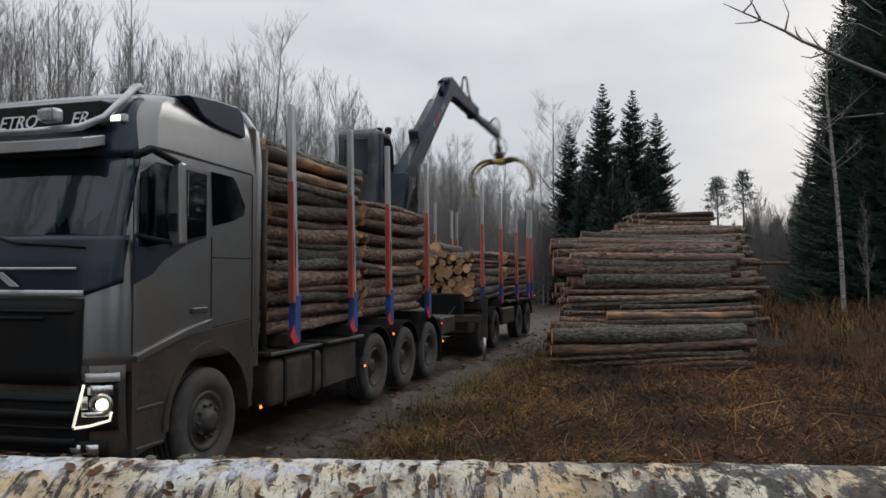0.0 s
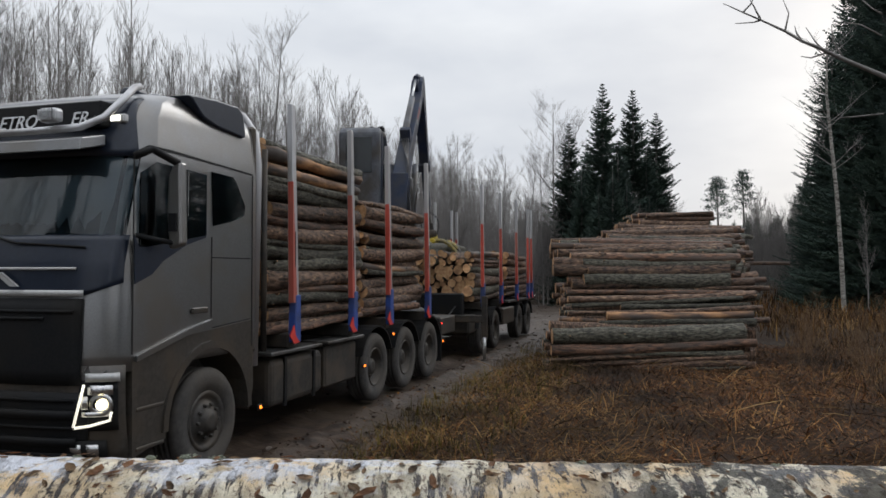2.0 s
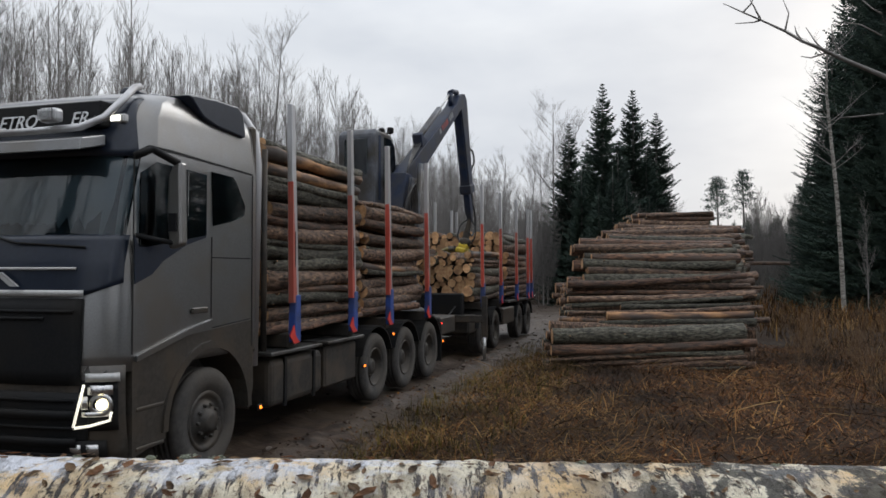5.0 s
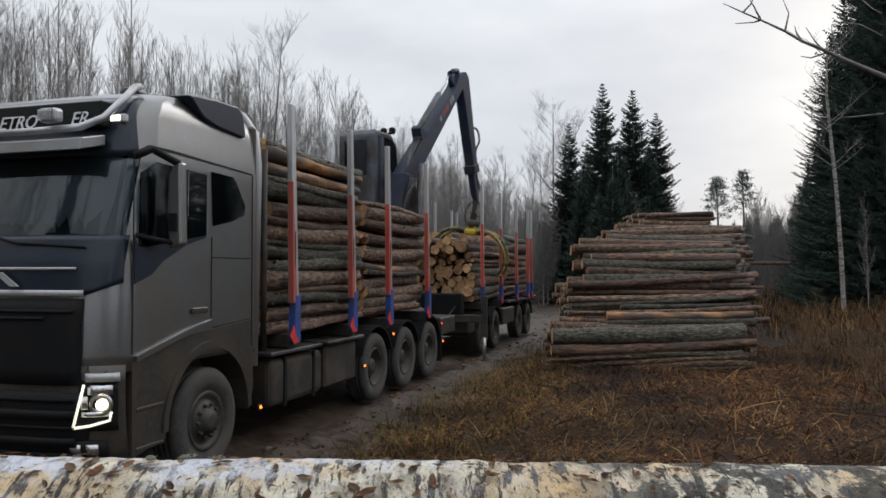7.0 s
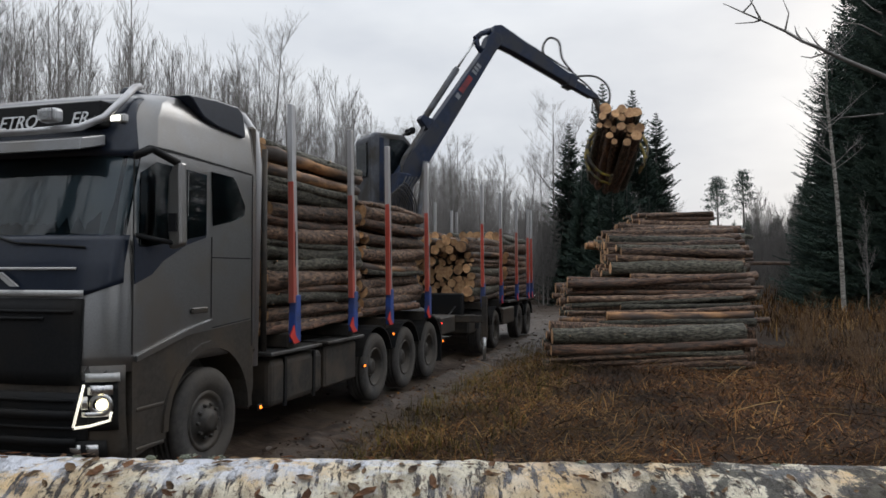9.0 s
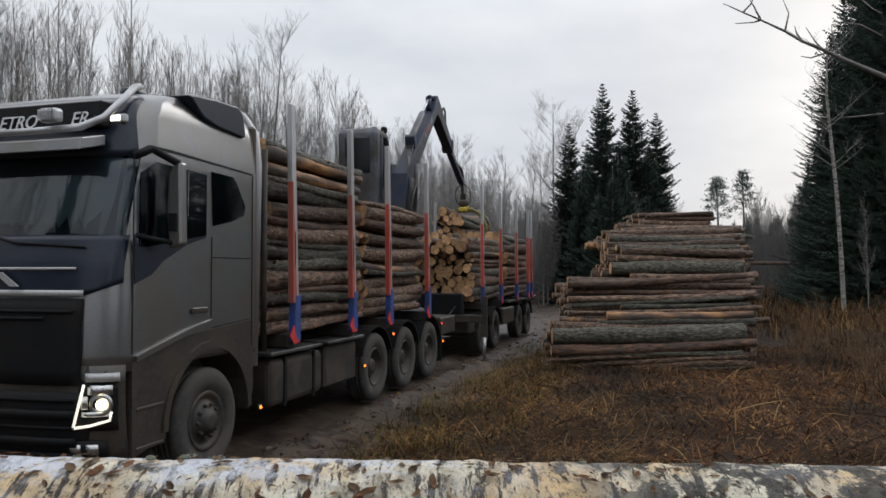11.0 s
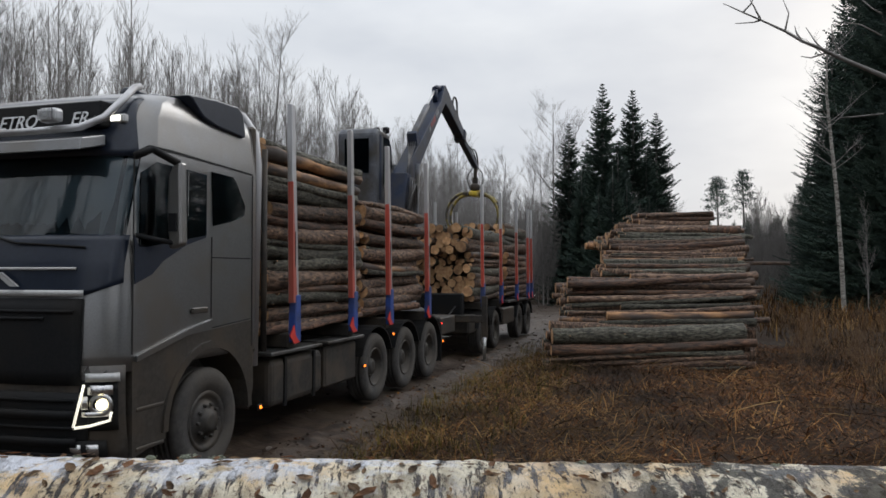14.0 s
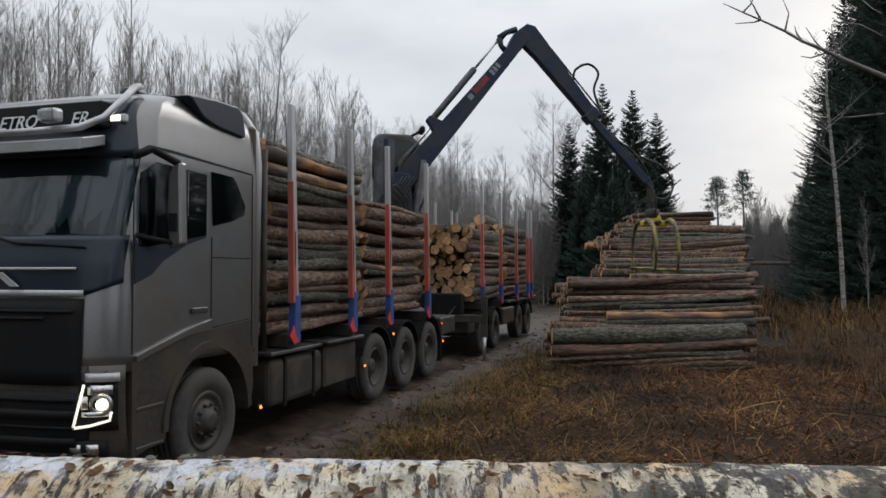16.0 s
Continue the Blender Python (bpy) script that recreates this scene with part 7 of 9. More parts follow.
    walk(CR["boom"], [
        (0, pose(0, 0, PIVOT, 0, -39.7, 71.1)),
        (0.1, pose(0, 0, PIVOT, 0, -48.4, 46.5)),
        (0.2, pose(0, 0, PIVOT, 0, -49.4, 26.5)),
        (0.3, pose(0, 0, PIVOT, 0, -51.7, 23)),
        (0.4, pose(0, 0, PIVOT, 0, -47.5, 13.9)),
        (0.5, pose(0, 0, PIVOT, 0, -43.4, 12.3)),
        (0.6, pose(0, 0, PIVOT, 0, -43.4, 12.3)),
        (0.7, pose(0, 0, PIVOT, 0, -43.2, 11.2)),
        (0.8, pose(0, 0, PIVOT, 0, -42.6, 9)),
        (0.9, pose(0, 0, PIVOT, 0, -47.8, 8.4)),
        (1, pose(0, 0, PIVOT, 0, -52.8, 12.2)),
        (1.1, pose(0, 0, PIVOT, 0, -59.7, 6)),
        (1.2, pose(0, 0, PIVOT, 0, -56.4, 7.7)),
        (1.3, pose(0, 0, PIVOT, 0, -48.1, 11.8)),
        (1.4, pose(0, 0, PIVOT, 0, -52.1, 14.7)),
        (1.5, pose(0, 0, PIVOT, 0, -55.2, 8.6)),
        (1.6, pose(0, 0, PIVOT, 0, -60.9, 18.1)),
        (1.7, pose(0, 0, PIVOT, 0, -68.5, 47.8)),
        (1.8, pose(0, 0, PIVOT, 0, -66.5, 71.8)),
        (1.9, pose(0, 0, PIVOT, 0, -52.9, 80.2)),
        (2, pose(0, 0, PIVOT, 0, -42, 84.4)),
        (2.1, pose(0, 0, PIVOT, 0, -31, 85.4)),
        (2.2, pose(0, 0, PIVOT, 0, -31, 85.4)),
        (2.3, pose(0, 0, PIVOT, 0, -30.9, 83.6)),
        (2.4, pose(0, 0, PIVOT, 0, -33.6, 82.1)),
        (2.5, pose(0, 0, PIVOT, 0, -45.1, 67.8)),
        (2.6, pose(0, 0, PIVOT, 0, -54.2, 37.2)),
        (2.7, pose(0, 0, PIVOT, 0, -52.1, 16.9)),
        (2.8, pose(0, 0, PIVOT, 0, -43.1, 7)),
        (2.9, pose(0, 0, PIVOT, 0, -32.3, 6.9)),
        (3, pose(0, 0, PIVOT, 0, -29.8, 4.8)),
        (3.1, pose(0, 0, PIVOT, 0, -30.6, 8.5)),
        (3.2, pose(0, 0, PIVOT, 0, -36.7, 5.6)),
        (3.3, pose(0, 0, PIVOT, 0, -37.3, 6)),
        (3.4, pose(0, 0, PIVOT, 0, -43.3, 3.5)),
        (3.5, pose(0, 0, PIVOT, 0, -54.3, 15.3)),
        (3.6, pose(0, 0, PIVOT, 0, -63.1, 34.2)),
        (3.7, pose(0, 0, PIVOT, 0, -66.1, 65.9)),
        (3.8, pose(0, 0, PIVOT, 0, -56.2, 72.9)),
        (3.9, pose(0, 0, PIVOT, 0, -48.9, 72.5)),
        (4, pose(0, 0, PIVOT, 0, -43, 69.4)),
        (4.1, pose(0, 0, PIVOT, 0, -36.2, 68.6)),
        (4.2, pose(0, 0, PIVOT, 0, -33.4, 67.4)),
        (5.2, pose(0, 0, PIVOT, 0, -35.6, 67.5)),
        (6.3, pose(0, 0, PIVOT, 0, -37.7, 66.2)),
        (6.4, pose(0, 0, PIVOT, 0, -40.1, 68.9)),
        (6.5, pose(0, 0, PIVOT, 0, -40.1, 68.9)),
        (6.7, pose(0, 0, PIVOT, 0, -40, 67.5)),
        (6.9, pose(0, 0, PIVOT, 0, -41.8, 68.3)),
        (7, pose(0, 0, PIVOT, 0, -43.1, 64.1)),
        (7.1, pose(0, 0, PIVOT, 0, -47, 45)),
        (7.2, pose(0, 0, PIVOT, 0, -47.9, 22.6)),
        (7.3, pose(0, 0, PIVOT, 0, -40.8, 15.3)),
        (7.4, pose(0, 0, PIVOT, 0, -34.2, 6.2)),
        (7.5, pose(0, 0, PIVOT, 0, -29, 9.8)),
        (7.6, pose(0, 0, PIVOT, 0, -28.4, 7.5)),
        (7.7, pose(0, 0, PIVOT, 0, -28.1, 6.3)),
        (7.8, pose(0, 0, PIVOT, 0, -26.2, 6.3)),
        (7.9, pose(0, 0, PIVOT, 0, -28.8, 6.9)),
        (8, pose(0, 0, PIVOT, 0, -38.1, 13.2)),
        (8.1, pose(0, 0, PIVOT, 0, -43.8, 9.3)),
        (8.2, pose(0, 0, PIVOT, 0, -43.1, 7)),
        (8.3, pose(0, 0, PIVOT, 0, -38.3, 18.5)),
        (8.4, pose(0, 0, PIVOT, 0, -37.4, 17.3)),
        (8.5, pose(0, 0, PIVOT, 0, -39.1, 10.8)),
        (8.6, pose(0, 0, PIVOT, 0, -39.1, 8.9)),
        (8.7, pose(0, 0, PIVOT, 0, -37.3, 14.6)),
        (8.8, pose(0, 0, PIVOT, 0, -38.1, 13.2)),
        (8.9, pose(0, 0, PIVOT, 0, -41.9, 8.8)),
        (9, pose(0, 0, PIVOT, 0, -54.4, 28.9)),
        (9.1, pose(0, 0, PIVOT, 0, -54, 39.8)),
        (9.2, pose(0, 0, PIVOT, 0, -51.1, 62.4)),
        (9.5, pose(0, 0, PIVOT, 0, -45.5, 73)),
        (9.8, pose(0, 0, PIVOT, 0, -34.6, 78.1)),
        (10.4, pose(0, 0, PIVOT, 0, -33.5, 78.9)),
        (11.3, pose(0, 0, PIVOT, 0, -33.5, 79.6)),
        (11.4, pose(0, 0, PIVOT, 0, -30.4, 83)),
        (11.5, pose(0, 0, PIVOT, 0, -34, 77)),
        (11.6, pose(0, 0, PIVOT, 0, -38.9, 61.5)),
        (11.7, pose(0, 0, PIVOT, 0, -44.8, 38.7)),
        (11.8, pose(0, 0, PIVOT, 0, -46.4, 24.1)),
        (11.9, pose(0, 0, PIVOT, 0, -42.5, 17.7)),
        (12, pose(0, 0, PIVOT, 0, -40.7, 19.6)),
        (12.1, pose(0, 0, PIVOT, 0, -39.3, 18.2)),
        (12.2, pose(0, 0, PIVOT, 0, -38.7, 17.9)),
        (12.3, pose(0, 0, PIVOT, 0, -39.3, 18.2)),
        (12.4, pose(0, 0, PIVOT, 0, -42.3, 16.7)),
        (12.5, pose(0, 0, PIVOT, 0, -46.3, 18.7)),
        (12.6, pose(0, 0, PIVOT, 0, -49.9, 16)),
        (12.7, pose(0, 0, PIVOT, 0, -54.3, 26)),
        (12.8, pose(0, 0, PIVOT, 0, -61.4, 44.1)),
        (12.9, pose(0, 0, PIVOT, 0, -54.9, 58.7)),
        (13, pose(0, 0, PIVOT, 0, -44.1, 69)),
        (13.1, pose(0, 0, PIVOT, 0, -35.9, 72)),
        (13.2, pose(0, 0, PIVOT, 0, -29.8, 70.1)),
        (13.3, pose(0, 0, PIVOT, 0, -29.8, 69.5)),
        (13.4, pose(0, 0, PIVOT, 0, -32.3, 74.7)),
        (13.5, pose(0, 0, PIVOT, 0, -32.4, 78.5)),
        (13.6, pose(0, 0, PIVOT, 0, -32.4, 77.2)),
        (13.8, pose(0, 0, PIVOT, 0, -34, 77.6)),
        (14, pose(0, 0, PIVOT, 0, -37.2, 75.1)),
        (14.2, pose(0, 0, PIVOT, 0, -38.8, 74.7)),
        (14.4, pose(0, 0, PIVOT, 0, -35.9, 64)),
        (14.5, pose(0, 0, PIVOT, 0, -36.2, 68)),
        (14.6, pose(0, 0, PIVOT, 0, -39.9, 73.1)),
        (14.8, pose(0, 0, PIVOT, 0, -34.5, 67.1)),
        (15, pose(0, 0, PIVOT, 0, -37.2, 67)),
        (15.1, pose(0, 0, PIVOT, 0, -37.2, 67)),
        (15.2, pose(0, 0, PIVOT, 0, -40.2, 63.1)),
        (15.3, pose(0, 0, PIVOT, 0, -43.5, 44.5)),
        (15.4, pose(0, 0, PIVOT, 0, -44.8, 30.3)),
        (15.5, pose(0, 0, PIVOT, 0, -45.7, 21.3)),
        (15.6, pose(0, 0, PIVOT, 0, -46.8, 15.9)),
        (15.7, pose(0, 0, PIVOT, 0, -47.5, 9.6)),
        (15.8, pose(0, 0, PIVOT, 0, -49.6, 8.2)),
        (16, pose(0, 0, PIVOT, 0, -49.6, 8.2))])
    walk(CR["jib"], [
        (0, pose(1.06, 3.092, 5.586, 0, 3.2, 71.1)),
        (0.1, pose(1.942, 2.046, 6.049, 0, 0.7, 46.5)),
        (0.2, pose(2.475, 1.236, 6.096, 0, 14.1, 26.5)),
        (0.3, pose(2.424, 1.032, 6.205, 0, 20.2, 23)),
        (0.4, pose(2.79, 0.69, 6.001, 0, 33.8, 13.9)),
        (0.5, pose(3.015, 0.657, 5.792, 0, 37.3, 12.3)),
        (0.6, pose(3.015, 0.657, 5.792, 0, 40.1, 12.3)),
        (0.7, pose(3.041, 0.603, 5.777, 0, 40.9, 11.2)),
        (0.8, pose(3.092, 0.49, 5.744, 0, 45.7, 9)),
        (0.9, pose(2.825, 0.418, 6.017, 0, 39.8, 8.4)),
        (1, pose(2.514, 0.544, 6.253, 0, 33.9, 12.2)),
        (1.1, pose(2.132, 0.224, 6.54, 0, 37.3, 6)),
        (1.2, pose(2.332, 0.318, 6.409, 0, 32.5, 7.7)),
        (1.3, pose(2.778, 0.58, 6.034, 0, 47.6, 11.8)),
        (1.4, pose(2.524, 0.662, 6.224, 0, 47.1, 14.7)),
        (1.5, pose(2.4, 0.363, 6.359, 0, 40, 8.6)),
        (1.6, pose(1.965, 0.643, 6.583, 0, 27.8, 18.1)),
        (1.7, pose(1.049, 1.156, 6.823, 0, 12, 47.8)),
        (1.8, pose(0.531, 1.611, 6.767, 0, 11.9, 71.8)),
        (1.9, pose(0.437, 2.529, 6.258, 0, 29.8, 80.2)),
        (2, pose(0.308, 3.145, 5.712, 0, 55.8, 84.4)),
        (2.1, pose(0.293, 3.632, 5.057, 0, 60.7, 85.4)),
        (2.2, pose(0.293, 3.632, 5.057, 0, 55, 85.4)),
        (2.3, pose(0.408, 3.622, 5.055, 0, 61, 83.6)),
        (2.4, pose(0.488, 3.505, 5.223, 0, 65.1, 82.1)),
        (2.5, pose(1.132, 2.777, 5.882, 0, 56, 67.8)),
        (2.6, pose(1.982, 1.506, 6.315, 0, 48.5, 37.2)),
        (2.7, pose(2.5, 0.76, 6.222, 0, 35.8, 16.9)),
        (2.8, pose(3.078, 0.376, 5.777, 0, 45.4, 7)),
        (2.9, pose(3.567, 0.429, 5.14, 0, 53, 6.9)),
        (3, pose(3.676, 0.308, 4.98, 0, 56.4, 4.8)),
        (3.1, pose(3.617, 0.538, 5.036, 0, 54, 8.5)),
        (3.2, pose(3.393, 0.334, 5.407, 0, 51.5, 5.6)),
        (3.3, pose(3.363, 0.351, 5.444, 0, 49.8, 6)),
        (3.4, pose(3.086, 0.188, 5.786, 0, 39.1, 3.5)),
        (3.5, pose(2.392, 0.654, 6.321, 0, 28.6, 15.3)),
        (3.6, pose(1.587, 1.081, 6.662, 0, 21.5, 34.2)),
        (3.7, pose(0.705, 1.573, 6.755, 0, 9.9, 65.9)),
        (3.8, pose(0.696, 2.263, 6.4, 0, 41.2, 72.9)),
        (3.9, pose(0.837, 2.664, 6.074, 0, 48.8, 72.5)),
        (4, pose(1.096, 2.91, 5.767, 0, 64.5, 69.4)),
        (4.1, pose(1.249, 3.192, 5.383, 0, 68.3, 68.6)),
        (4.2, pose(1.364, 3.275, 5.211, 0, 75.2, 67.4)),
        (5.2, pose(1.324, 3.192, 5.345, 0, 73, 67.5)),
        (6.3, pose(1.359, 3.076, 5.469, 0, 75.8, 66.2)),
        (6.4, pose(1.172, 3.031, 5.609, 0, 70.8, 68.9)),
        (6.5, pose(1.172, 3.031, 5.609, 0, 68.7, 68.9)),
        (6.7, pose(1.246, 3.007, 5.603, 0, 73.5, 67.5)),
        (6.9, pose(1.171, 2.946, 5.701, 0, 68.7, 68.3)),
        (7, pose(1.354, 2.792, 5.774, 0, 70.3, 64.1)),
        (7.1, pose(2.048, 2.05, 5.979, 0, 58.4, 45)),
        (7.2, pose(2.632, 1.098, 6.021, 0, 38.4, 22.6)),
        (7.3, pose(3.104, 0.847, 5.646, 0, 36.9, 15.3)),
        (7.4, pose(3.496, 0.379, 5.257, 0, 50.6, 6.2)),
        (7.5, pose(3.664, 0.634, 4.928, 0, 52.4, 9.8)),
        (7.6, pose(3.705, 0.488, 4.893, 0, 54.1, 7.5)),
        (7.7, pose(3.725, 0.41, 4.875, 0, 55.7, 6.3)),
        (7.8, pose(3.79, 0.418, 4.747, 0, 56.1, 6.3)),
        (7.9, pose(3.698, 0.446, 4.916, 0, 56.5, 6.9)),
        (8, pose(3.258, 0.763, 5.49, 0, 42.1, 13.2)),
        (8.1, pose(3.028, 0.494, 5.811, 0, 39.9, 9.3)),
        (8.2, pose(3.078, 0.376, 5.777, 0, 39.5, 7)),
        (8.3, pose(3.164, 1.06, 5.502, 0, 38.1, 18.5)),
        (8.4, pose(3.223, 1.001, 5.453, 0, 39.1, 17.3)),
        (8.5, pose(3.239, 0.62, 5.551, 0, 42.3, 10.8)),
        (8.6, pose(3.256, 0.509, 5.553, 0, 45.8, 8.9)),
        (8.7, pose(3.27, 0.853, 5.447, 0, 38.7, 14.6)),
        (8.8, pose(3.258, 0.763, 5.49, 0, 42.1, 13.2)),
        (8.9, pose(3.124, 0.486, 5.71, 0, 44, 8.8)),
        (9, pose(2.167, 1.198, 6.324, 0, 18.6, 28.9)),
        (9.1, pose(1.918, 1.6, 6.309, 0, 21.3, 39.8)),
        (9.2, pose(1.236, 2.368, 6.176, 0, 7.7, 62.4)),
        (9.5, pose(0.873, 2.849, 5.901, 0, 32.1, 73)),
        (9.8, pose(0.719, 3.424, 5.282, 0, 20.7, 78.1)),
        (10.4, pose(0.68, 3.477, 5.217, 0, 17.3, 78.9)),
        (11.3, pose(0.641, 3.484, 5.219, 0, 16.6, 79.6)),
        (11.4, pose(0.446, 3.639, 5.02, 0, 16.4, 83)),
        (11.5, pose(0.795, 3.433, 5.246, 0, 13.8, 77)),
        (11.6, pose(1.579, 2.905, 5.541, 0, 10.5, 61.5)),
        (11.7, pose(2.355, 1.887, 5.863, 0, 7.6, 38.7)),
        (11.8, pose(2.675, 1.197, 5.948, 0, 21.1, 24.1)),
        (11.9, pose(2.984, 0.952, 5.743, 0, 35.6, 17.7)),
        (12, pose(3.033, 1.083, 5.644, 0, 39.2, 19.6)),
        (12.1, pose(3.126, 1.025, 5.561, 0, 40.9, 18.2)),
        (12.2, pose(3.159, 1.018, 5.525, 0, 39.6, 17.9)),
        (12.3, pose(3.126, 1.025, 5.561, 0, 40.9, 18.2)),
        (12.4, pose(3.012, 0.904, 5.729, 0, 32.7, 16.7)),
        (12.5, pose(2.783, 0.94, 5.941, 0, 27.3, 18.7)),
        (12.6, pose(2.632, 0.755, 6.12, 0, 21.4, 16)),
        (12.7, pose(2.227, 1.085, 6.323, 0, 17.5, 26)),
        (12.8, pose(1.462, 1.418, 6.6, 0, 1.4, 44.1)),
        (12.9, pose(1.268, 2.088, 6.348, 0, 1.4, 58.7)),
        (13, pose(1.096, 2.85, 5.826, 0, 3, 69)),
        (13.1, pose(1.061, 3.274, 5.363, 0, 6.4, 72)),
        (13.2, pose(1.253, 3.467, 4.985, 0, 12.5, 70.1)),
        (13.3, pose(1.291, 3.455, 4.982, 0, 18.2, 69.5)),
        (13.4, pose(0.947, 3.467, 5.138, 0, 10.8, 74.7)),
        (13.5, pose(0.718, 3.515, 5.148, 0, 7.6, 78.5)),
        (13.6, pose(0.794, 3.501, 5.145, 0, 10.1, 77.2)),
        (13.8, pose(0.757, 3.441, 5.248, 0, 9.3, 77.6)),
        (14, pose(0.872, 3.272, 5.439, 0, 15.8, 75.1)),
        (14.2, pose(0.872, 3.194, 5.535, 0, 12.8, 74.7)),
        (14.4, pose(1.51, 3.095, 5.36, 0, 13.3, 64)),
        (14.5, pose(1.286, 3.18, 5.38, 0, 15.8, 68)),
        (14.6, pose(0.947, 3.122, 5.593, 0, 2.5, 73.1)),
        (14.8, pose(1.363, 3.227, 5.277, 0, 13.5, 67.1)),
        (15, pose(1.323, 3.115, 5.441, 0, 13.4, 67)),
        (15.1, pose(1.323, 3.115, 5.441, 0, 12.7, 67)),
        (15.2, pose(1.467, 2.895, 5.614, 0, 7.4, 63.1)),
        (15.3, pose(2.198, 2.164, 5.794, 0, 6.2, 44.5)),
        (15.4, pose(2.603, 1.519, 5.867, 0, 11.6, 30.3)),
        (15.5, pose(2.764, 1.077, 5.913, 0, 17.2, 21.3)),
        (15.6, pose(2.801, 0.796, 5.966, 0, 24.6, 15.9)),
        (15.7, pose(2.832, 0.478, 6.003, 0, 31.3, 9.6)),
        (15.8, pose(2.725, 0.392, 6.107, 0, 36.4, 8.2)),
        (16, pose(2.725, 0.392, 6.107, 0, 47.6, 8.2))])
    walk(CR["extension"], [
        (0, pose(2.695, 7.862, 5.304, 0, 3.2, 71.1)),
        (0.1, pose(5.072, 5.344, 5.994, 0, 0.7, 46.5)),
        (0.2, pose(6.001, 2.996, 5.105, 0, 14.1, 26.5)),
        (0.3, pose(6.279, 2.672, 4.666, 0, 20.2, 23)),
        (0.4, pose(6.155, 1.523, 3.679, 0, 33.8, 13.9)),
        (0.5, pose(5.988, 1.304, 3.474, 0, 37.3, 12.3)),
        (0.6, pose(6.093, 1.327, 3.137, 0, 40.1, 12.3)),
        (0.7, pose(6.127, 1.215, 3.055, 0, 40.9, 11.2)),
        (0.8, pose(5.944, 0.941, 2.788, 0, 45.7, 9)),
        (0.9, pose(6, 0.888, 3.347, 0, 39.8, 8.4)),
        (1, pose(5.917, 1.282, 3.914, 0, 33.9, 12.2)),
        (1.1, pose(4.926, 0.517, 4.403, 0, 37.3, 6)),
        (1.2, pose(4.696, 0.639, 4.89, 0, 32.5, 7.7)),
        (1.3, pose(5.186, 1.083, 3.341, 0, 47.6, 11.8)),
        (1.4, pose(4.791, 1.256, 3.705, 0, 47.1, 14.7)),
        (1.5, pose(4.506, 0.68, 4.569, 0, 40, 8.6)),
        (1.6, pose(4.321, 1.414, 5.278, 0, 27.8, 18.1)),
        (1.7, pose(3.779, 4.164, 5.956, 0, 12, 47.8)),
        (1.8, pose(1.909, 5.796, 5.842, 0, 11.9, 71.8)),
        (1.9, pose(1.056, 6.111, 4.172, 0, 29.8, 80.2)),
        (2, pose(0.512, 5.231, 2.629, 0, 55.8, 84.4)),
        (2.1, pose(0.428, 5.311, 2.052, 0, 60.7, 85.4)),
        (2.2, pose(0.46, 5.716, 2.073, 0, 55, 85.4)),
        (2.3, pose(0.595, 5.275, 2.05, 0, 61, 83.6)),
        (2.4, pose(0.682, 4.901, 2.194, 0, 65.1, 82.1)),
        (2.5, pose(1.851, 4.541, 3.057, 0, 56, 67.8)),
        (2.6, pose(3.652, 2.775, 3.946, 0, 48.5, 37.2)),
        (2.7, pose(4.916, 1.493, 4.398, 0, 35.8, 16.9)),
        (2.8, pose(5.076, 0.62, 3.735, 0, 45.4, 7)),
        (2.9, pose(5.402, 0.649, 2.691, 0, 53, 6.9)),
        (3, pose(5.315, 0.446, 2.508, 0, 56.4, 4.8)),
        (3.1, pose(5.409, 0.805, 2.542, 0, 54, 8.5)),
        (3.2, pose(5.372, 0.529, 2.906, 0, 51.5, 5.6)),
        (3.3, pose(5.381, 0.561, 3.04, 0, 49.8, 6)),
        (3.4, pose(5.229, 0.319, 4.04, 0, 39.1, 3.5)),
        (3.5, pose(4.884, 1.334, 4.916, 0, 28.6, 15.3)),
        (3.6, pose(3.858, 2.626, 5.577, 0, 21.5, 34.2)),
        (3.7, pose(2.392, 5.34, 6.035, 0, 9.9, 65.9)),
        (3.8, pose(1.455, 4.732, 4.135, 0, 41.2, 72.9)),
        (3.9, pose(1.496, 4.759, 3.568, 0, 48.8, 72.5)),
        (4, pose(1.558, 4.136, 3.016, 0, 64.5, 69.4)),
        (4.1, pose(1.681, 4.297, 2.396, 0, 68.3, 68.6)),
        (4.2, pose(1.671, 4.012, 2.18, 0, 75.2, 67.4)),
        (5.2, pose(1.671, 4.028, 2.377, 0, 73, 67.5)),
        (6.3, pose(1.662, 3.76, 2.512, 0, 75.8, 66.2)),
        (6.4, pose(1.554, 4.02, 2.572, 0, 70.8, 68.9)),
        (6.5, pose(1.597, 4.13, 2.581, 0, 68.7, 68.9)),
        (6.7, pose(1.587, 3.829, 2.596, 0, 73.5, 67.5)),
        (6.9, pose(1.593, 4.008, 2.767, 0, 68.7, 68.3)),
        (7, pose(1.816, 3.746, 2.821, 0, 70.3, 64.1)),
        (7.1, pose(3.182, 3.185, 3.37, 0, 58.4, 45)),
        (7.2, pose(4.587, 1.914, 4.339, 0, 38.4, 22.6)),
        (7.3, pose(5.424, 1.48, 3.844, 0, 36.9, 15.3)),
        (7.4, pose(5.387, 0.584, 2.945, 0, 50.6, 6.2)),
        (7.5, pose(5.514, 0.954, 2.49, 0, 52.4, 9.8)),
        (7.6, pose(5.518, 0.727, 2.371, 0, 54.1, 7.5)),
        (7.7, pose(5.451, 0.601, 2.327, 0, 55.7, 6.3)),
        (7.8, pose(5.451, 0.602, 2.262, 0, 56.1, 6.3)),
        (7.9, pose(5.333, 0.642, 2.429, 0, 56.5, 6.9)),
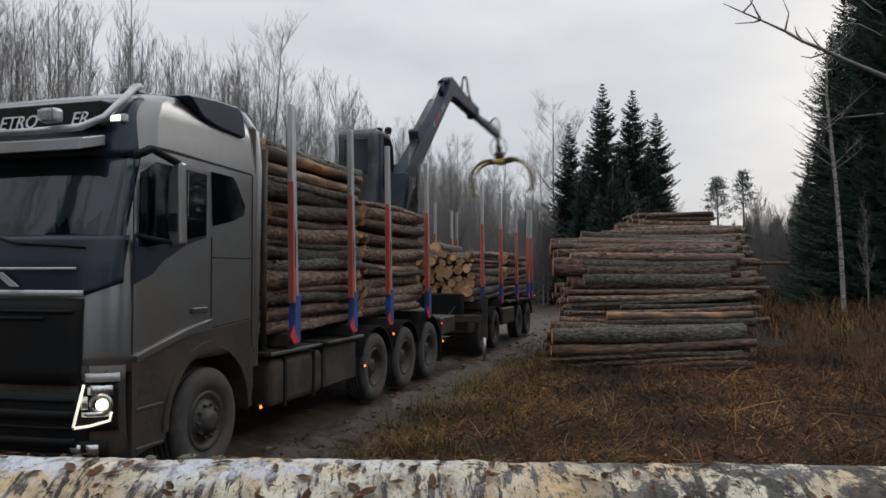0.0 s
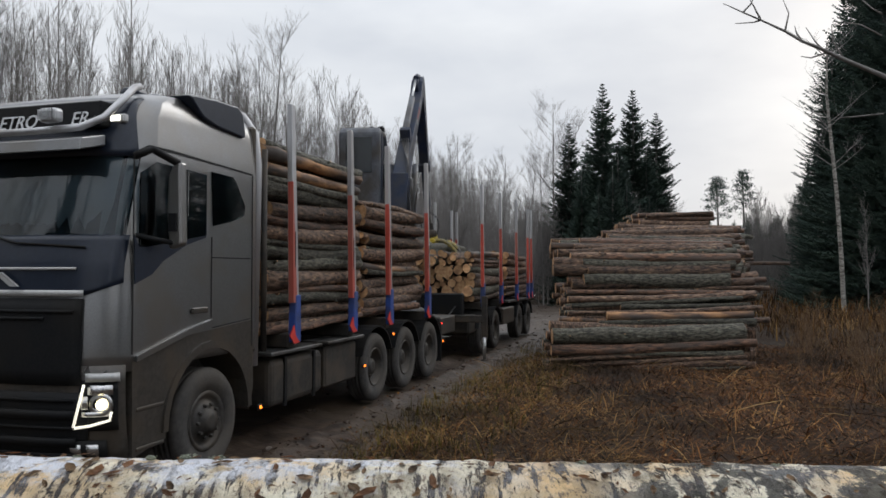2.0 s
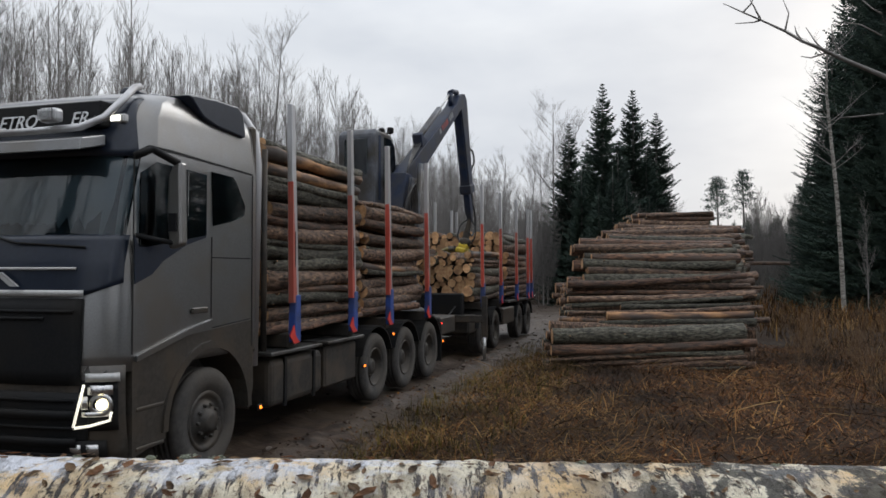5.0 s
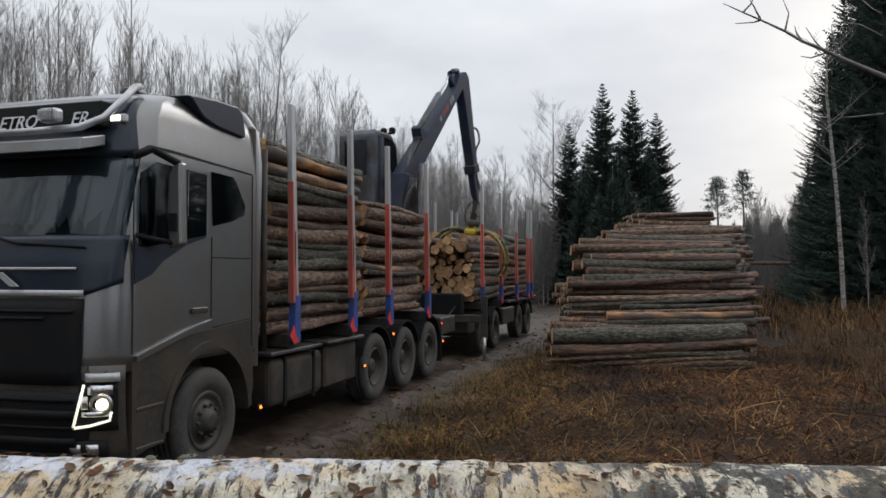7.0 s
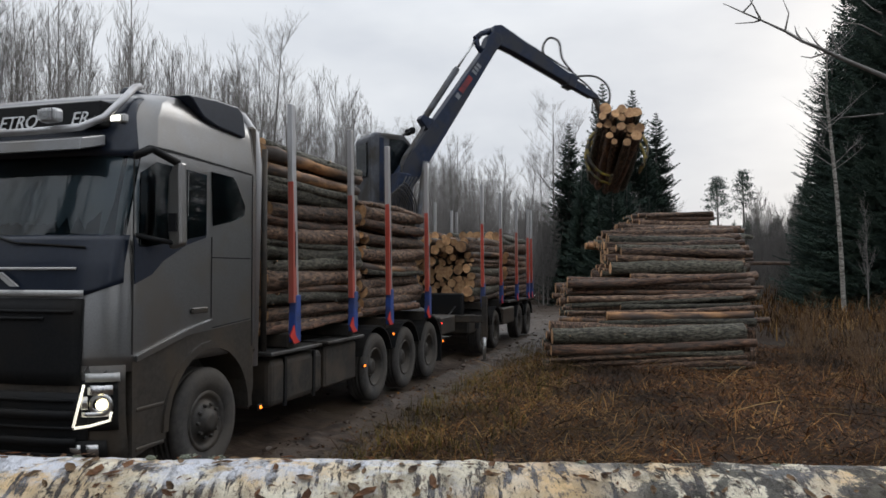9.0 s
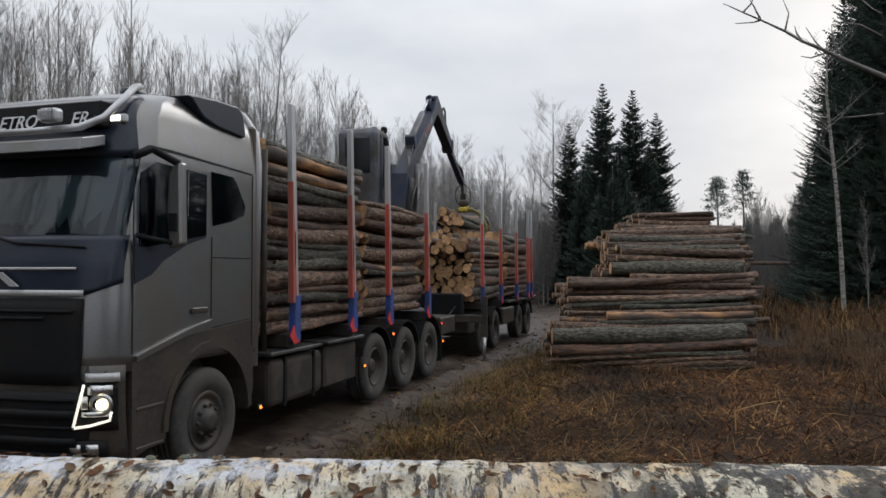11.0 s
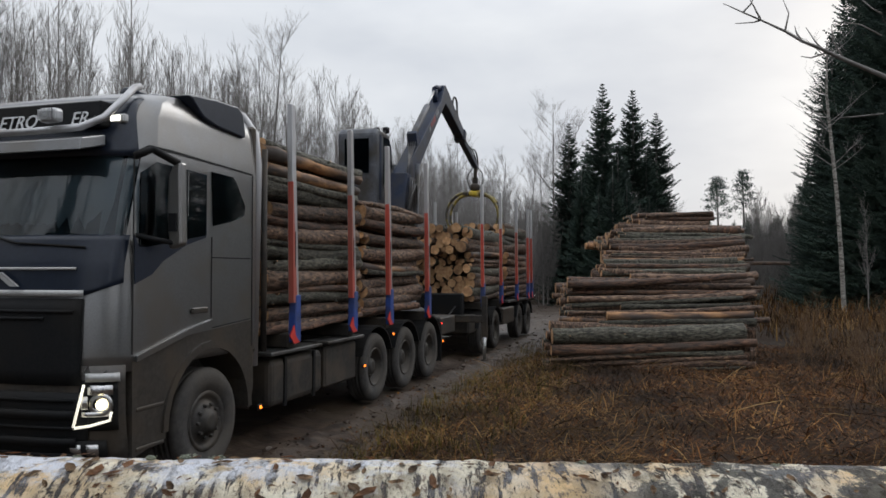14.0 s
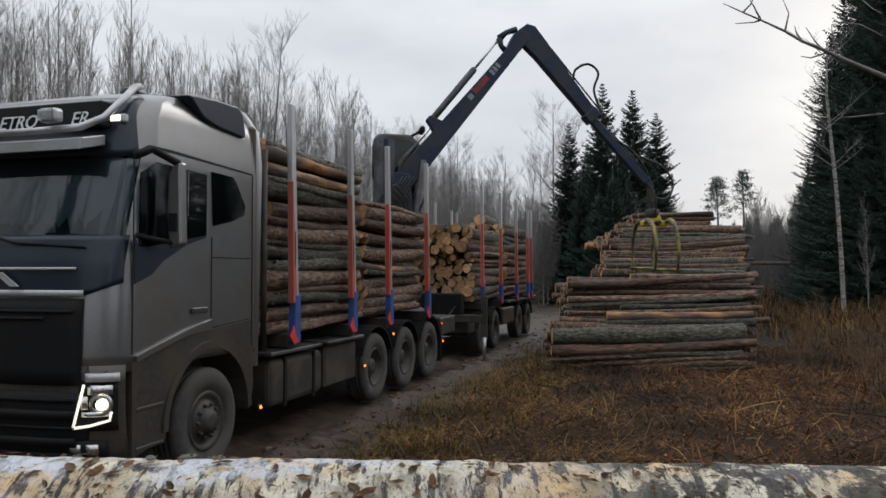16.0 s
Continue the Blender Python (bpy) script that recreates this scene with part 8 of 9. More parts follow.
        (8, pose(5.365, 1.256, 3.535, 0, 42.1, 13.2)),
        (8.1, pose(5.199, 0.848, 3.973, 0, 39.9, 9.3)),
        (8.2, pose(5.179, 0.633, 4.033, 0, 39.5, 7)),
        (8.3, pose(5.363, 1.797, 3.686, 0, 38.1, 18.5)),
        (8.4, pose(5.328, 1.655, 3.664, 0, 39.1, 17.3)),
        (8.5, pose(5.236, 1.002, 3.698, 0, 42.3, 10.8)),
        (8.6, pose(5.014, 0.783, 3.726, 0, 45.8, 8.9)),
        (8.7, pose(5.196, 1.355, 3.853, 0, 38.7, 14.6)),
        (8.8, pose(5.294, 1.24, 3.601, 0, 42.1, 13.2)),
        (8.9, pose(4.935, 0.767, 3.938, 0, 44, 8.8)),
        (9, pose(4.774, 2.638, 5.322, 0, 18.6, 28.9)),
        (9.1, pose(3.831, 3.195, 5.338, 0, 21.3, 39.8)),
        (9.2, pose(2.764, 5.293, 5.73, 0, 7.7, 62.4)),
        (9.5, pose(1.684, 5.492, 4.166, 0, 32.1, 73)),
        (9.8, pose(1.567, 7.465, 3.724, 0, 20.7, 78.1)),
        (10.4, pose(1.583, 8.098, 3.752, 0, 17.3, 78.9)),
        (11.3, pose(1.518, 8.244, 3.777, 0, 16.6, 79.6)),
        (11.4, pose(1.019, 8.305, 3.633, 0, 16.4, 83)),
        (11.5, pose(1.754, 7.577, 4.199, 0, 13.8, 77)),
        (11.6, pose(3.633, 6.683, 4.745, 0, 10.5, 61.5)),
        (11.7, pose(5.832, 4.671, 5.265, 0, 7.6, 38.7)),
        (11.8, pose(6.703, 3, 4.244, 0, 21.1, 24.1)),
        (11.9, pose(6.332, 2.019, 3.224, 0, 35.6, 17.7)),
        (12, pose(6.327, 2.258, 2.787, 0, 39.2, 19.6)),
        (12.1, pose(6.267, 2.055, 2.696, 0, 40.9, 18.2)),
        (12.2, pose(6.257, 2.017, 2.834, 0, 39.6, 17.9)),
        (12.3, pose(6.228, 2.042, 2.73, 0, 40.9, 18.2)),
        (12.4, pose(6.449, 1.936, 3.425, 0, 32.7, 16.7)),
        (12.5, pose(6.417, 2.168, 3.957, 0, 27.3, 18.7)),
        (12.6, pose(6.356, 1.824, 4.604, 0, 21.4, 16)),
        (12.7, pose(5.81, 2.831, 5.069, 0, 17.5, 26)),
        (12.8, pose(5.077, 4.924, 6.474, 0, 1.4, 44.1)),
        (12.9, pose(3.645, 6.002, 6.235, 0, 1.4, 58.7)),
        (13, pose(2.736, 7.117, 5.59, 0, 3, 69)),
        (13.1, pose(2.608, 8.048, 4.797, 0, 6.4, 72)),
        (13.2, pose(2.834, 7.842, 3.956, 0, 12.5, 70.1)),
        (13.3, pose(2.527, 6.762, 3.82, 0, 18.2, 69.5)),
        (13.4, pose(2.25, 8.233, 4.195, 0, 10.8, 74.7)),
        (13.5, pose(1.719, 8.419, 4.478, 0, 7.6, 78.5)),
        (13.6, pose(1.894, 8.349, 4.258, 0, 10.1, 77.2)),
        (13.8, pose(1.827, 8.307, 4.427, 0, 9.3, 77.6)),
        (14, pose(1.978, 7.423, 4.224, 0, 15.8, 75.1)),
        (14.2, pose(2.024, 7.412, 4.544, 0, 12.8, 74.7)),
        (14.4, pose(3.452, 7.076, 4.312, 0, 13.3, 64)),
        (14.5, pose(2.754, 6.807, 4.273, 0, 15.8, 68)),
        (14.6, pose(2.412, 7.95, 5.373, 0, 2.5, 73.1)),
        (14.8, pose(3.237, 7.665, 4.119, 0, 13.5, 67.1)),
        (15, pose(3.115, 7.335, 4.349, 0, 13.4, 67)),
        (15.1, pose(3.173, 7.473, 4.369, 0, 12.7, 67)),
        (15.2, pose(3.731, 7.363, 4.964, 0, 7.4, 63.1)),
        (15.3, pose(5.138, 5.058, 5.345, 0, 6.2, 44.5)),
        (15.4, pose(6.876, 4.012, 4.853, 0, 11.6, 30.3)),
        (15.5, pose(7.033, 2.741, 4.495, 0, 17.2, 21.3)),
        (15.6, pose(6.999, 1.988, 3.963, 0, 24.6, 15.9)),
        (15.7, pose(6.748, 1.139, 3.585, 0, 31.3, 9.6)),
        (15.8, pose(6.374, 0.918, 3.385, 0, 36.4, 8.2)),
        (16, pose(5.644, 0.812, 2.874, 0, 47.6, 8.2))])
    walk(CR["hanger"], [
        (0, pose(2.695, 7.862, 5.304, -3.7, -8.1, 71.1)),
        (0.1, pose(5.072, 5.344, 5.994, -10, -17.6, 46.5)),
        (0.2, pose(6.001, 2.996, 5.105, 6, -4.8, 26.5)),
        (0.3, pose(6.279, 2.672, 4.666, 9.4, 0.8, 23)),
        (0.4, pose(6.155, 1.523, 3.679, 11, 9, 13.9)),
        (0.5, pose(5.988, 1.304, 3.474, 7, 5, 12.3)),
        (0.6, pose(6.093, 1.327, 3.137, 8.7, 10, 12.3)),
        (0.7, pose(6.127, 1.215, 3.055, 8.2, 8.6, 11.2)),
        (0.8, pose(5.944, 0.941, 2.788, 3, -0.9, 9)),
        (0.9, pose(6, 0.888, 3.347, 3, -2.4, 8.4)),
        (1, pose(5.917, 1.282, 3.914, 5.7, 1.5, 12.2)),
        (1.1, pose(4.926, 0.517, 4.403, 5.6, 2.2, 6)),
        (1.2, pose(4.696, 0.639, 4.89, 6.1, -4.1, 7.7)),
        (1.3, pose(5.186, 1.083, 3.341, -2.6, -10.2, 11.8)),
        (1.4, pose(4.791, 1.256, 3.705, 2.4, -0.8, 14.7)),
        (1.5, pose(4.506, 0.68, 4.569, 5.4, -2.8, 8.6)),
        (1.6, pose(4.321, 1.414, 5.278, -3.7, -24.6, 18.1)),
        (1.7, pose(3.779, 4.164, 5.956, 22.3, 5.3, 47.8)),
        (1.8, pose(1.909, 5.796, 5.842, 5.5, -7.5, 71.8)),
        (1.9, pose(1.056, 6.111, 4.172, -7.8, -5.9, 80.2)),
        (2, pose(0.512, 5.231, 2.629, -9, -2.1, 84.4)),
        (2.1, pose(0.428, 5.311, 2.052, -8.4, -0.8, 85.4)),
        (2.2, pose(0.46, 5.716, 2.073, -6.3, -0.6, 85.4)),
        (2.3, pose(0.595, 5.275, 2.05, -26.4, -3.1, 83.6)),
        (2.4, pose(0.682, 4.901, 2.194, -24.8, -3.4, 82.1)),
        (2.5, pose(1.851, 4.541, 3.057, 6.5, -0.4, 67.8)),
        (2.6, pose(3.652, 2.775, 3.946, 4.2, -4, 37.2)),
        (2.7, pose(4.916, 1.493, 4.398, 2.3, -7.9, 16.9)),
        (2.8, pose(5.076, 0.62, 3.735, 4.4, 0, 7)),
        (2.9, pose(5.402, 0.649, 2.691, 2, -0.3, 6.9)),
        (3, pose(5.315, 0.446, 2.508, 1.5, -0.1, 4.8)),
        (3.1, pose(5.409, 0.805, 2.542, 0.9, -1.7, 8.5)),
        (3.2, pose(5.372, 0.529, 2.906, 0.5, -3.8, 5.6)),
        (3.3, pose(5.381, 0.561, 3.04, 0.3, -4.8, 6)),
        (3.4, pose(5.229, 0.319, 4.04, 2.8, -5.8, 3.5)),
        (3.5, pose(4.884, 1.334, 4.916, 2.7, -11.4, 15.3)),
        (3.6, pose(3.858, 2.626, 5.577, 2.3, -10.2, 34.2)),
        (3.7, pose(2.392, 5.34, 6.035, 5.9, -7.4, 65.9)),
        (3.8, pose(1.455, 4.732, 4.135, 8.3, -3, 72.9)),
        (3.9, pose(1.496, 4.759, 3.568, 5.7, -1.8, 72.5)),
        (4, pose(1.558, 4.136, 3.016, 12.8, 2.6, 69.4)),
        (4.1, pose(1.681, 4.297, 2.396, 13.1, 3.9, 68.6)),
        (4.2, pose(1.671, 4.012, 2.18, 13.5, 5.3, 67.4)),
        (5.2, pose(1.671, 4.028, 2.377, 11.7, 4, 67.5)),
        (6.3, pose(1.662, 3.76, 2.512, 12.9, 4.5, 66.2)),
        (6.4, pose(1.554, 4.02, 2.572, 5.3, 0.8, 68.9)),
        (6.5, pose(1.597, 4.13, 2.581, 3.9, 0.1, 68.9)),
        (6.7, pose(1.587, 3.829, 2.596, 2.3, -0.6, 67.5)),
        (6.9, pose(1.593, 4.008, 2.767, 0.6, -1.6, 68.3)),
        (7, pose(1.816, 3.746, 2.821, 7.7, 0.4, 64.1)),
        (7.1, pose(3.182, 3.185, 3.37, 4.3, -1.8, 45)),
        (7.2, pose(4.587, 1.914, 4.339, -7.1, -19.3, 22.6)),
        (7.3, pose(5.424, 1.48, 3.844, 0.8, -6.9, 15.3)),
        (7.4, pose(5.387, 0.584, 2.945, 2.3, -0.4, 6.2)),
        (7.5, pose(5.514, 0.954, 2.49, 1.6, -0.3, 9.8)),
        (7.6, pose(5.518, 0.727, 2.371, 1.4, -0.1, 7.5)),
        (7.7, pose(5.451, 0.601, 2.327, 1.3, -0.1, 6.3)),
        (7.8, pose(5.451, 0.602, 2.262, 1.6, 1.7, 6.3)),
        (7.9, pose(5.333, 0.642, 2.429, -5.6, -16, 6.9)),
        (8, pose(5.365, 1.256, 3.535, 5.9, 3.4, 13.2)),
        (8.1, pose(5.199, 0.848, 3.973, 2.7, -6, 9.3)),
        (8.2, pose(5.179, 0.633, 4.033, 2.6, -6.7, 7)),
        (8.3, pose(5.363, 1.797, 3.686, 4.7, -0.8, 18.5)),
        (8.4, pose(5.328, 1.655, 3.664, -0, -6, 17.3)),
        (8.5, pose(5.236, 1.002, 3.698, 3.1, 0.1, 10.8)),
        (8.6, pose(5.014, 0.783, 3.726, -0, -8.7, 8.9)),
        (8.7, pose(5.196, 1.355, 3.853, 1.2, -7.1, 14.6)),
        (8.8, pose(5.294, 1.24, 3.601, 1.8, -4.7, 13.2)),
        (8.9, pose(4.935, 0.767, 3.938, 1.5, -7.8, 8.8)),
        (9, pose(4.774, 2.638, 5.322, -5.9, -20.4, 28.9)),
        (9.1, pose(3.831, 3.195, 5.338, 11.3, -1.2, 39.8)),
        (9.2, pose(2.764, 5.293, 5.73, 12.6, -4.7, 62.4)),
        (9.5, pose(1.684, 5.492, 4.166, 6.9, -3.5, 73)),
        (9.8, pose(1.567, 7.465, 3.724, -3.2, -4.2, 78.1)),
        (10.4, pose(1.583, 8.098, 3.752, -3.3, -4, 78.9)),
        (11.3, pose(1.518, 8.244, 3.777, -6.1, -4.4, 79.6)),
        (11.4, pose(1.019, 8.305, 3.633, -13.5, -5.2, 83)),
        (11.5, pose(1.754, 7.577, 4.199, 3.2, -4.4, 77)),
        (11.6, pose(3.633, 6.683, 4.745, 2.7, -6.1, 61.5)),
        (11.7, pose(5.832, 4.671, 5.265, -18.7, -23.7, 38.7)),
        (11.8, pose(6.703, 3, 4.244, 3.7, -4.8, 24.1)),
        (11.9, pose(6.332, 2.019, 3.224, 8.6, 8.3, 17.7)),
        (12, pose(6.327, 2.258, 2.787, 0.8, -1.9, 19.6)),
        (12.1, pose(6.267, 2.055, 2.696, 1.4, -0.4, 18.2)),
        (12.2, pose(6.257, 2.017, 2.834, -1.6, -5.1, 17.9)),
        (12.3, pose(6.228, 2.042, 2.73, -2.7, -5.5, 18.2)),
        (12.4, pose(6.449, 1.936, 3.425, 2.4, -1, 16.7)),
        (12.5, pose(6.417, 2.168, 3.957, 1.6, -5, 18.7)),
        (12.6, pose(6.356, 1.824, 4.604, 5.2, -2.7, 16)),
        (12.7, pose(5.81, 2.831, 5.069, -2.2, -12.9, 26)),
        (12.8, pose(5.077, 4.924, 6.474, 2.6, -10.4, 44.1)),
        (12.9, pose(3.645, 6.002, 6.235, 7.2, -7.3, 58.7)),
        (13, pose(2.736, 7.117, 5.59, 2.4, -7.6, 69)),
        (13.1, pose(2.608, 8.048, 4.797, 3.1, -5.2, 72)),
        (13.2, pose(2.834, 7.842, 3.956, 5.3, -2.9, 70.1)),
        (13.3, pose(2.527, 6.762, 3.82, -4.8, -5.8, 69.5)),
        (13.4, pose(2.25, 8.233, 4.195, -9.6, -6.8, 74.7)),
        (13.5, pose(1.719, 8.419, 4.478, -14.3, -7.2, 78.5)),
        (13.6, pose(1.894, 8.349, 4.258, -2.5, -5.4, 77.2)),
        (13.8, pose(1.827, 8.307, 4.427, -3.1, -5.7, 77.6)),
        (14, pose(1.978, 7.423, 4.224, 3.1, -4.3, 75.1)),
        (14.2, pose(2.024, 7.412, 4.544, 3.7, -5.4, 74.7)),
        (14.4, pose(3.452, 7.076, 4.312, 8.2, -2.7, 64)),
        (14.5, pose(2.754, 6.807, 4.273, -12.7, -10, 68)),
        (14.6, pose(2.412, 7.95, 5.373, -6.8, -8.3, 73.1)),
        (14.8, pose(3.237, 7.665, 4.119, -4.7, -6.4, 67.1)),
        (15, pose(3.115, 7.335, 4.349, -0.2, -5.5, 67)),
        (15.1, pose(3.173, 7.473, 4.369, -6, -7.3, 67)),
        (15.2, pose(3.731, 7.363, 4.964, 4.6, -4.8, 63.1)),
        (15.3, pose(5.138, 5.058, 5.345, -17.1, -19.7, 44.5)),
        (15.4, pose(6.876, 4.012, 4.853, 0.1, -9, 30.3)),
        (15.5, pose(7.033, 2.741, 4.495, -1, -10.2, 21.3)),
        (15.6, pose(6.999, 1.988, 3.963, 3.5, -3.4, 15.9)),
        (15.7, pose(6.748, 1.139, 3.585, 6, 2.3, 9.6)),
        (15.8, pose(6.374, 0.918, 3.385, -0.2, -7.7, 8.2)),
        (16, pose(5.644, 0.812, 2.874, 0.5, -4.5, 8.2))])
    walk(CR["grapple"], [
        (0, pose(2.834, 8.007, 4.019, -4, -0, 73)),
        (0.1, pose(5.503, 5.468, 4.774, -7.4, -0, 36.9)),
        (0.2, pose(6.036, 3.167, 3.817, 7.5, -0, 0)),
        (0.3, pose(6.18, 2.86, 3.384, 8.4, -0, 0)),
        (0.4, pose(5.901, 1.716, 2.418, 8.7, -0, 0)),
        (0.5, pose(5.844, 1.436, 2.189, 5.9, -0, 0)),
        (0.6, pose(5.833, 1.473, 1.871, 6.6, -0, 0)),
        (0.7, pose(5.902, 1.36, 1.783, 6.5, -0, 0)),
        (0.8, pose(5.954, 1.011, 1.49, 3.1, -0, 0)),
        (0.9, pose(6.045, 0.963, 2.05, 3.2, -3.4, 2.9)),
        (1, pose(5.856, 1.401, 2.621, 6.1, -14.2, 24)),
        (1.1, pose(4.863, 0.639, 3.111, 4.5, 20.5, 74.5)),
        (1.2, pose(4.768, 0.788, 3.6, -7.1, 75.3, 83.2)),
        (1.3, pose(5.423, 1.072, 2.063, -9, 37.5, 129.8)),
        (1.4, pose(4.795, 1.313, 2.406, -0.5, -15.4, 96.3)),
        (1.5, pose(4.549, 0.811, 3.276, -1.3, -11.8, 84)),
        (1.6, pose(4.862, 1.502, 4.099, -23.2, -5.9, 78.1)),
        (1.7, pose(3.339, 4.414, 4.759, 24.2, -20.1, 42.9)),
        (1.8, pose(1.843, 5.994, 4.559, 9.1, -16.7, 36.9)),
        (1.9, pose(1.252, 6.212, 2.891, -6.1, -5.8, 66)),
        (2, pose(0.719, 5.258, 1.346, -8.4, -0, 73)),
        (2.1, pose(0.619, 5.314, 0.766, -8.1, -0, 73)),
        (2.2, pose(0.605, 5.718, 0.781, -6.1, -0, 73)),
        (2.3, pose(1.176, 5.272, 0.887, -25.6, -0, 73)),
        (2.4, pose(1.232, 4.895, 1.016, -24.1, -0, 73)),
        (2.5, pose(1.718, 4.606, 1.766, 6.4, -0, 73)),
        (2.6, pose(3.666, 2.905, 2.653, 2.4, -0, 59.5)),
        (2.7, pose(5.071, 1.594, 3.112, 3, -0, 11.3)),
        (2.8, pose(5.063, 0.718, 2.439, 4.3, -0, 0)),
        (2.9, pose(5.404, 0.696, 1.392, 2.1, -0, 0)),
        (3, pose(5.313, 0.479, 1.209, 1.5, -0, 0)),
        (3.1, pose(5.443, 0.831, 1.243, 1.1, 8.5, 2.9)),
        (3.2, pose(5.455, 0.549, 1.609, 0.7, 13.9, 3)),
        (3.3, pose(5.489, 0.579, 1.745, 0.6, 12.8, 3)),
        (3.4, pose(5.356, 0.39, 2.748, 2.9, 1.7, 2.9)),
        (3.5, pose(5.114, 1.462, 3.643, 4.7, -0, 5.7)),
        (3.6, pose(4.018, 2.798, 4.298, 3.7, -0, 26.6)),
        (3.7, pose(2.337, 5.547, 4.753, 7.4, 8.6, 56.1)),
        (3.8, pose(1.295, 4.852, 2.85, 9.2, 17.7, 64.8)),
        (3.9, pose(1.385, 4.836, 2.275, 5.7, 2.9, 72.5)),
        (4, pose(1.268, 4.185, 1.749, 12.9, -0, 73)),
        (4.1, pose(1.376, 4.323, 1.133, 13.3, -0, 73)),
        (4.2, pose(1.345, 4.021, 0.921, 14, -0, 73)),
        (5.2, pose(1.393, 4.047, 1.107, 12.1, -0, 73)),
        (6.3, pose(1.355, 3.785, 1.249, 13.4, -0, 73)),
        (6.4, pose(1.436, 4.045, 1.278, 5.3, -0, 73)),
        (6.5, pose(1.513, 4.16, 1.284, 3.9, -0, 73)),
        (6.7, pose(1.544, 3.863, 1.297, 2.3, -0, 73)),
        (6.9, pose(1.593, 4.048, 1.468, 0.5, -0, 73)),
        (7, pose(1.656, 3.814, 1.533, 7.7, -0, 73)),
        (7.1, pose(3.143, 3.282, 2.074, 3.3, -0, 66)),
        (7.2, pose(5.042, 1.93, 3.122, -10.6, -0, 32)),
        (7.3, pose(5.57, 1.539, 2.554, 2, -0, 5.7)),
        (7.4, pose(5.391, 0.638, 1.646, 2.4, -0, 0)),
        (7.5, pose(5.514, 0.992, 1.191, 1.7, -0, 0)),
        (7.6, pose(5.517, 0.76, 1.071, 1.5, -0, 0)),
        (7.7, pose(5.449, 0.631, 1.028, 1.3, -0, 0)),
        (7.8, pose(5.41, 0.633, 0.963, 1.4, -0, 0)),
        (7.9, pose(5.702, 0.56, 1.185, -4.7, 3.4, 2.9)),
        (8, pose(5.26, 1.369, 2.244, 6.7, 25, 19.4)),
        (8.1, pose(5.324, 0.931, 2.681, -5.1, -8.7, 84.1)),
        (8.2, pose(5.321, 0.71, 2.743, -8.1, 37.5, 140.2)),
        (8.3, pose(5.345, 1.903, 2.39, -5.5, 75.3, 83.2)),
        (8.4, pose(5.458, 1.694, 2.371, 12.6, 60.8, 108.4)),
        (8.5, pose(5.22, 1.071, 2.4, 1, -5.9, 84.1)),
        (8.6, pose(5.208, 0.813, 2.441, -17.4, 49.9, 71.6)),
        (8.7, pose(5.344, 1.422, 2.563, -18.3, 84, 73.3)),
        (8.8, pose(5.389, 1.303, 2.306, 5.1, 69.2, 98.1)),
        (8.9, pose(5.105, 0.827, 2.65, -5.5, 23.9, 56.3)),
        (9, pose(5.233, 2.738, 4.11, -21.5, 14.7, 84)),
        (9.1, pose(3.688, 3.408, 4.063, 11.3, -0, 30.5)),
        (9.2, pose(2.562, 5.516, 4.465, 13.2, 8.6, 30.5)),
        (9.5, pose(1.556, 5.613, 2.878, 7.3, -0, 66)),
        (9.8, pose(1.657, 7.542, 2.43, -2.8, -0, 73)),
        (10.4, pose(1.674, 8.173, 2.457, -2.9, -0, 73)),
        (11.3, pose(1.672, 8.316, 2.489, -5.6, -0, 73)),
        (11.4, pose(1.335, 8.38, 2.374, -12.5, -0, 73)),
        (11.5, pose(1.707, 7.691, 2.905, 3.5, -0, 73)),
        (11.6, pose(3.646, 6.834, 3.454, 2.9, -0, 59.5)),
        (11.7, pose(6.478, 4.655, 4.137, -13.8, -0, 24)),
        (11.8, pose(6.768, 3.121, 2.951, 5.3, -0, 0)),
        (11.9, pose(6.095, 2.149, 1.952, 5.8, -0, 0)),
        (12, pose(6.36, 2.288, 1.488, 1.3, -0, 0)),
        (12.1, pose(6.265, 2.088, 1.397, 1.5, -0, 0)),
        (12.2, pose(6.379, 2.018, 1.54, 0, -0, 0)),
        (12.3, pose(6.365, 2.024, 1.438, -0.8, 1.7, 0)),
        (12.4, pose(6.455, 1.994, 2.126, 2.5, 8.9, 9)),
        (12.5, pose(6.514, 2.239, 2.663, -1.6, 5.7, 53.1)),
        (12.6, pose(6.383, 1.953, 3.311, -0.3, -5.8, 81.2)),
        (12.67, pose(6.238, 2.433, 3.557, -4.4, 31.7, 84.4)),
        (12.7, pose(6.093, 2.913, 3.803, -8.7, 69.3, 85.1)),
        (12.77, pose(5.648, 4.021, 4.5, -6.5, 31.7, 85.3)),
        (12.8, pose(5.204, 5.128, 5.197, -4.6, -5.9, 84.1)),
        (12.9, pose(3.592, 6.226, 4.956, 9.4, -0, 36.9)),
        (13, pose(2.747, 7.298, 4.303, 5.3, 11.8, 47.1)),
        (13.1, pose(2.579, 8.182, 3.504, 3.6, -0, 66)),
        (13.2, pose(2.743, 7.944, 2.663, 5.2, -0, 73)),
        (13.3, pose(2.674, 6.846, 2.531, -5.2, -0, 73)),
        (13.4, pose(2.499, 8.323, 2.922, -9.5, -0, 73)),
        (13.5, pose(2.066, 8.509, 3.229, -13.7, -0, 73)),
        (13.6, pose(1.977, 8.455, 2.965, -2.1, -0, 73)),
        (13.8, pose(1.923, 8.418, 3.136, -2.7, -0, 73)),
        (14, pose(1.935, 7.535, 2.93, 3.3, -0, 73)),
        (14.2, pose(1.974, 7.551, 3.253, 3.9, -0, 73)),
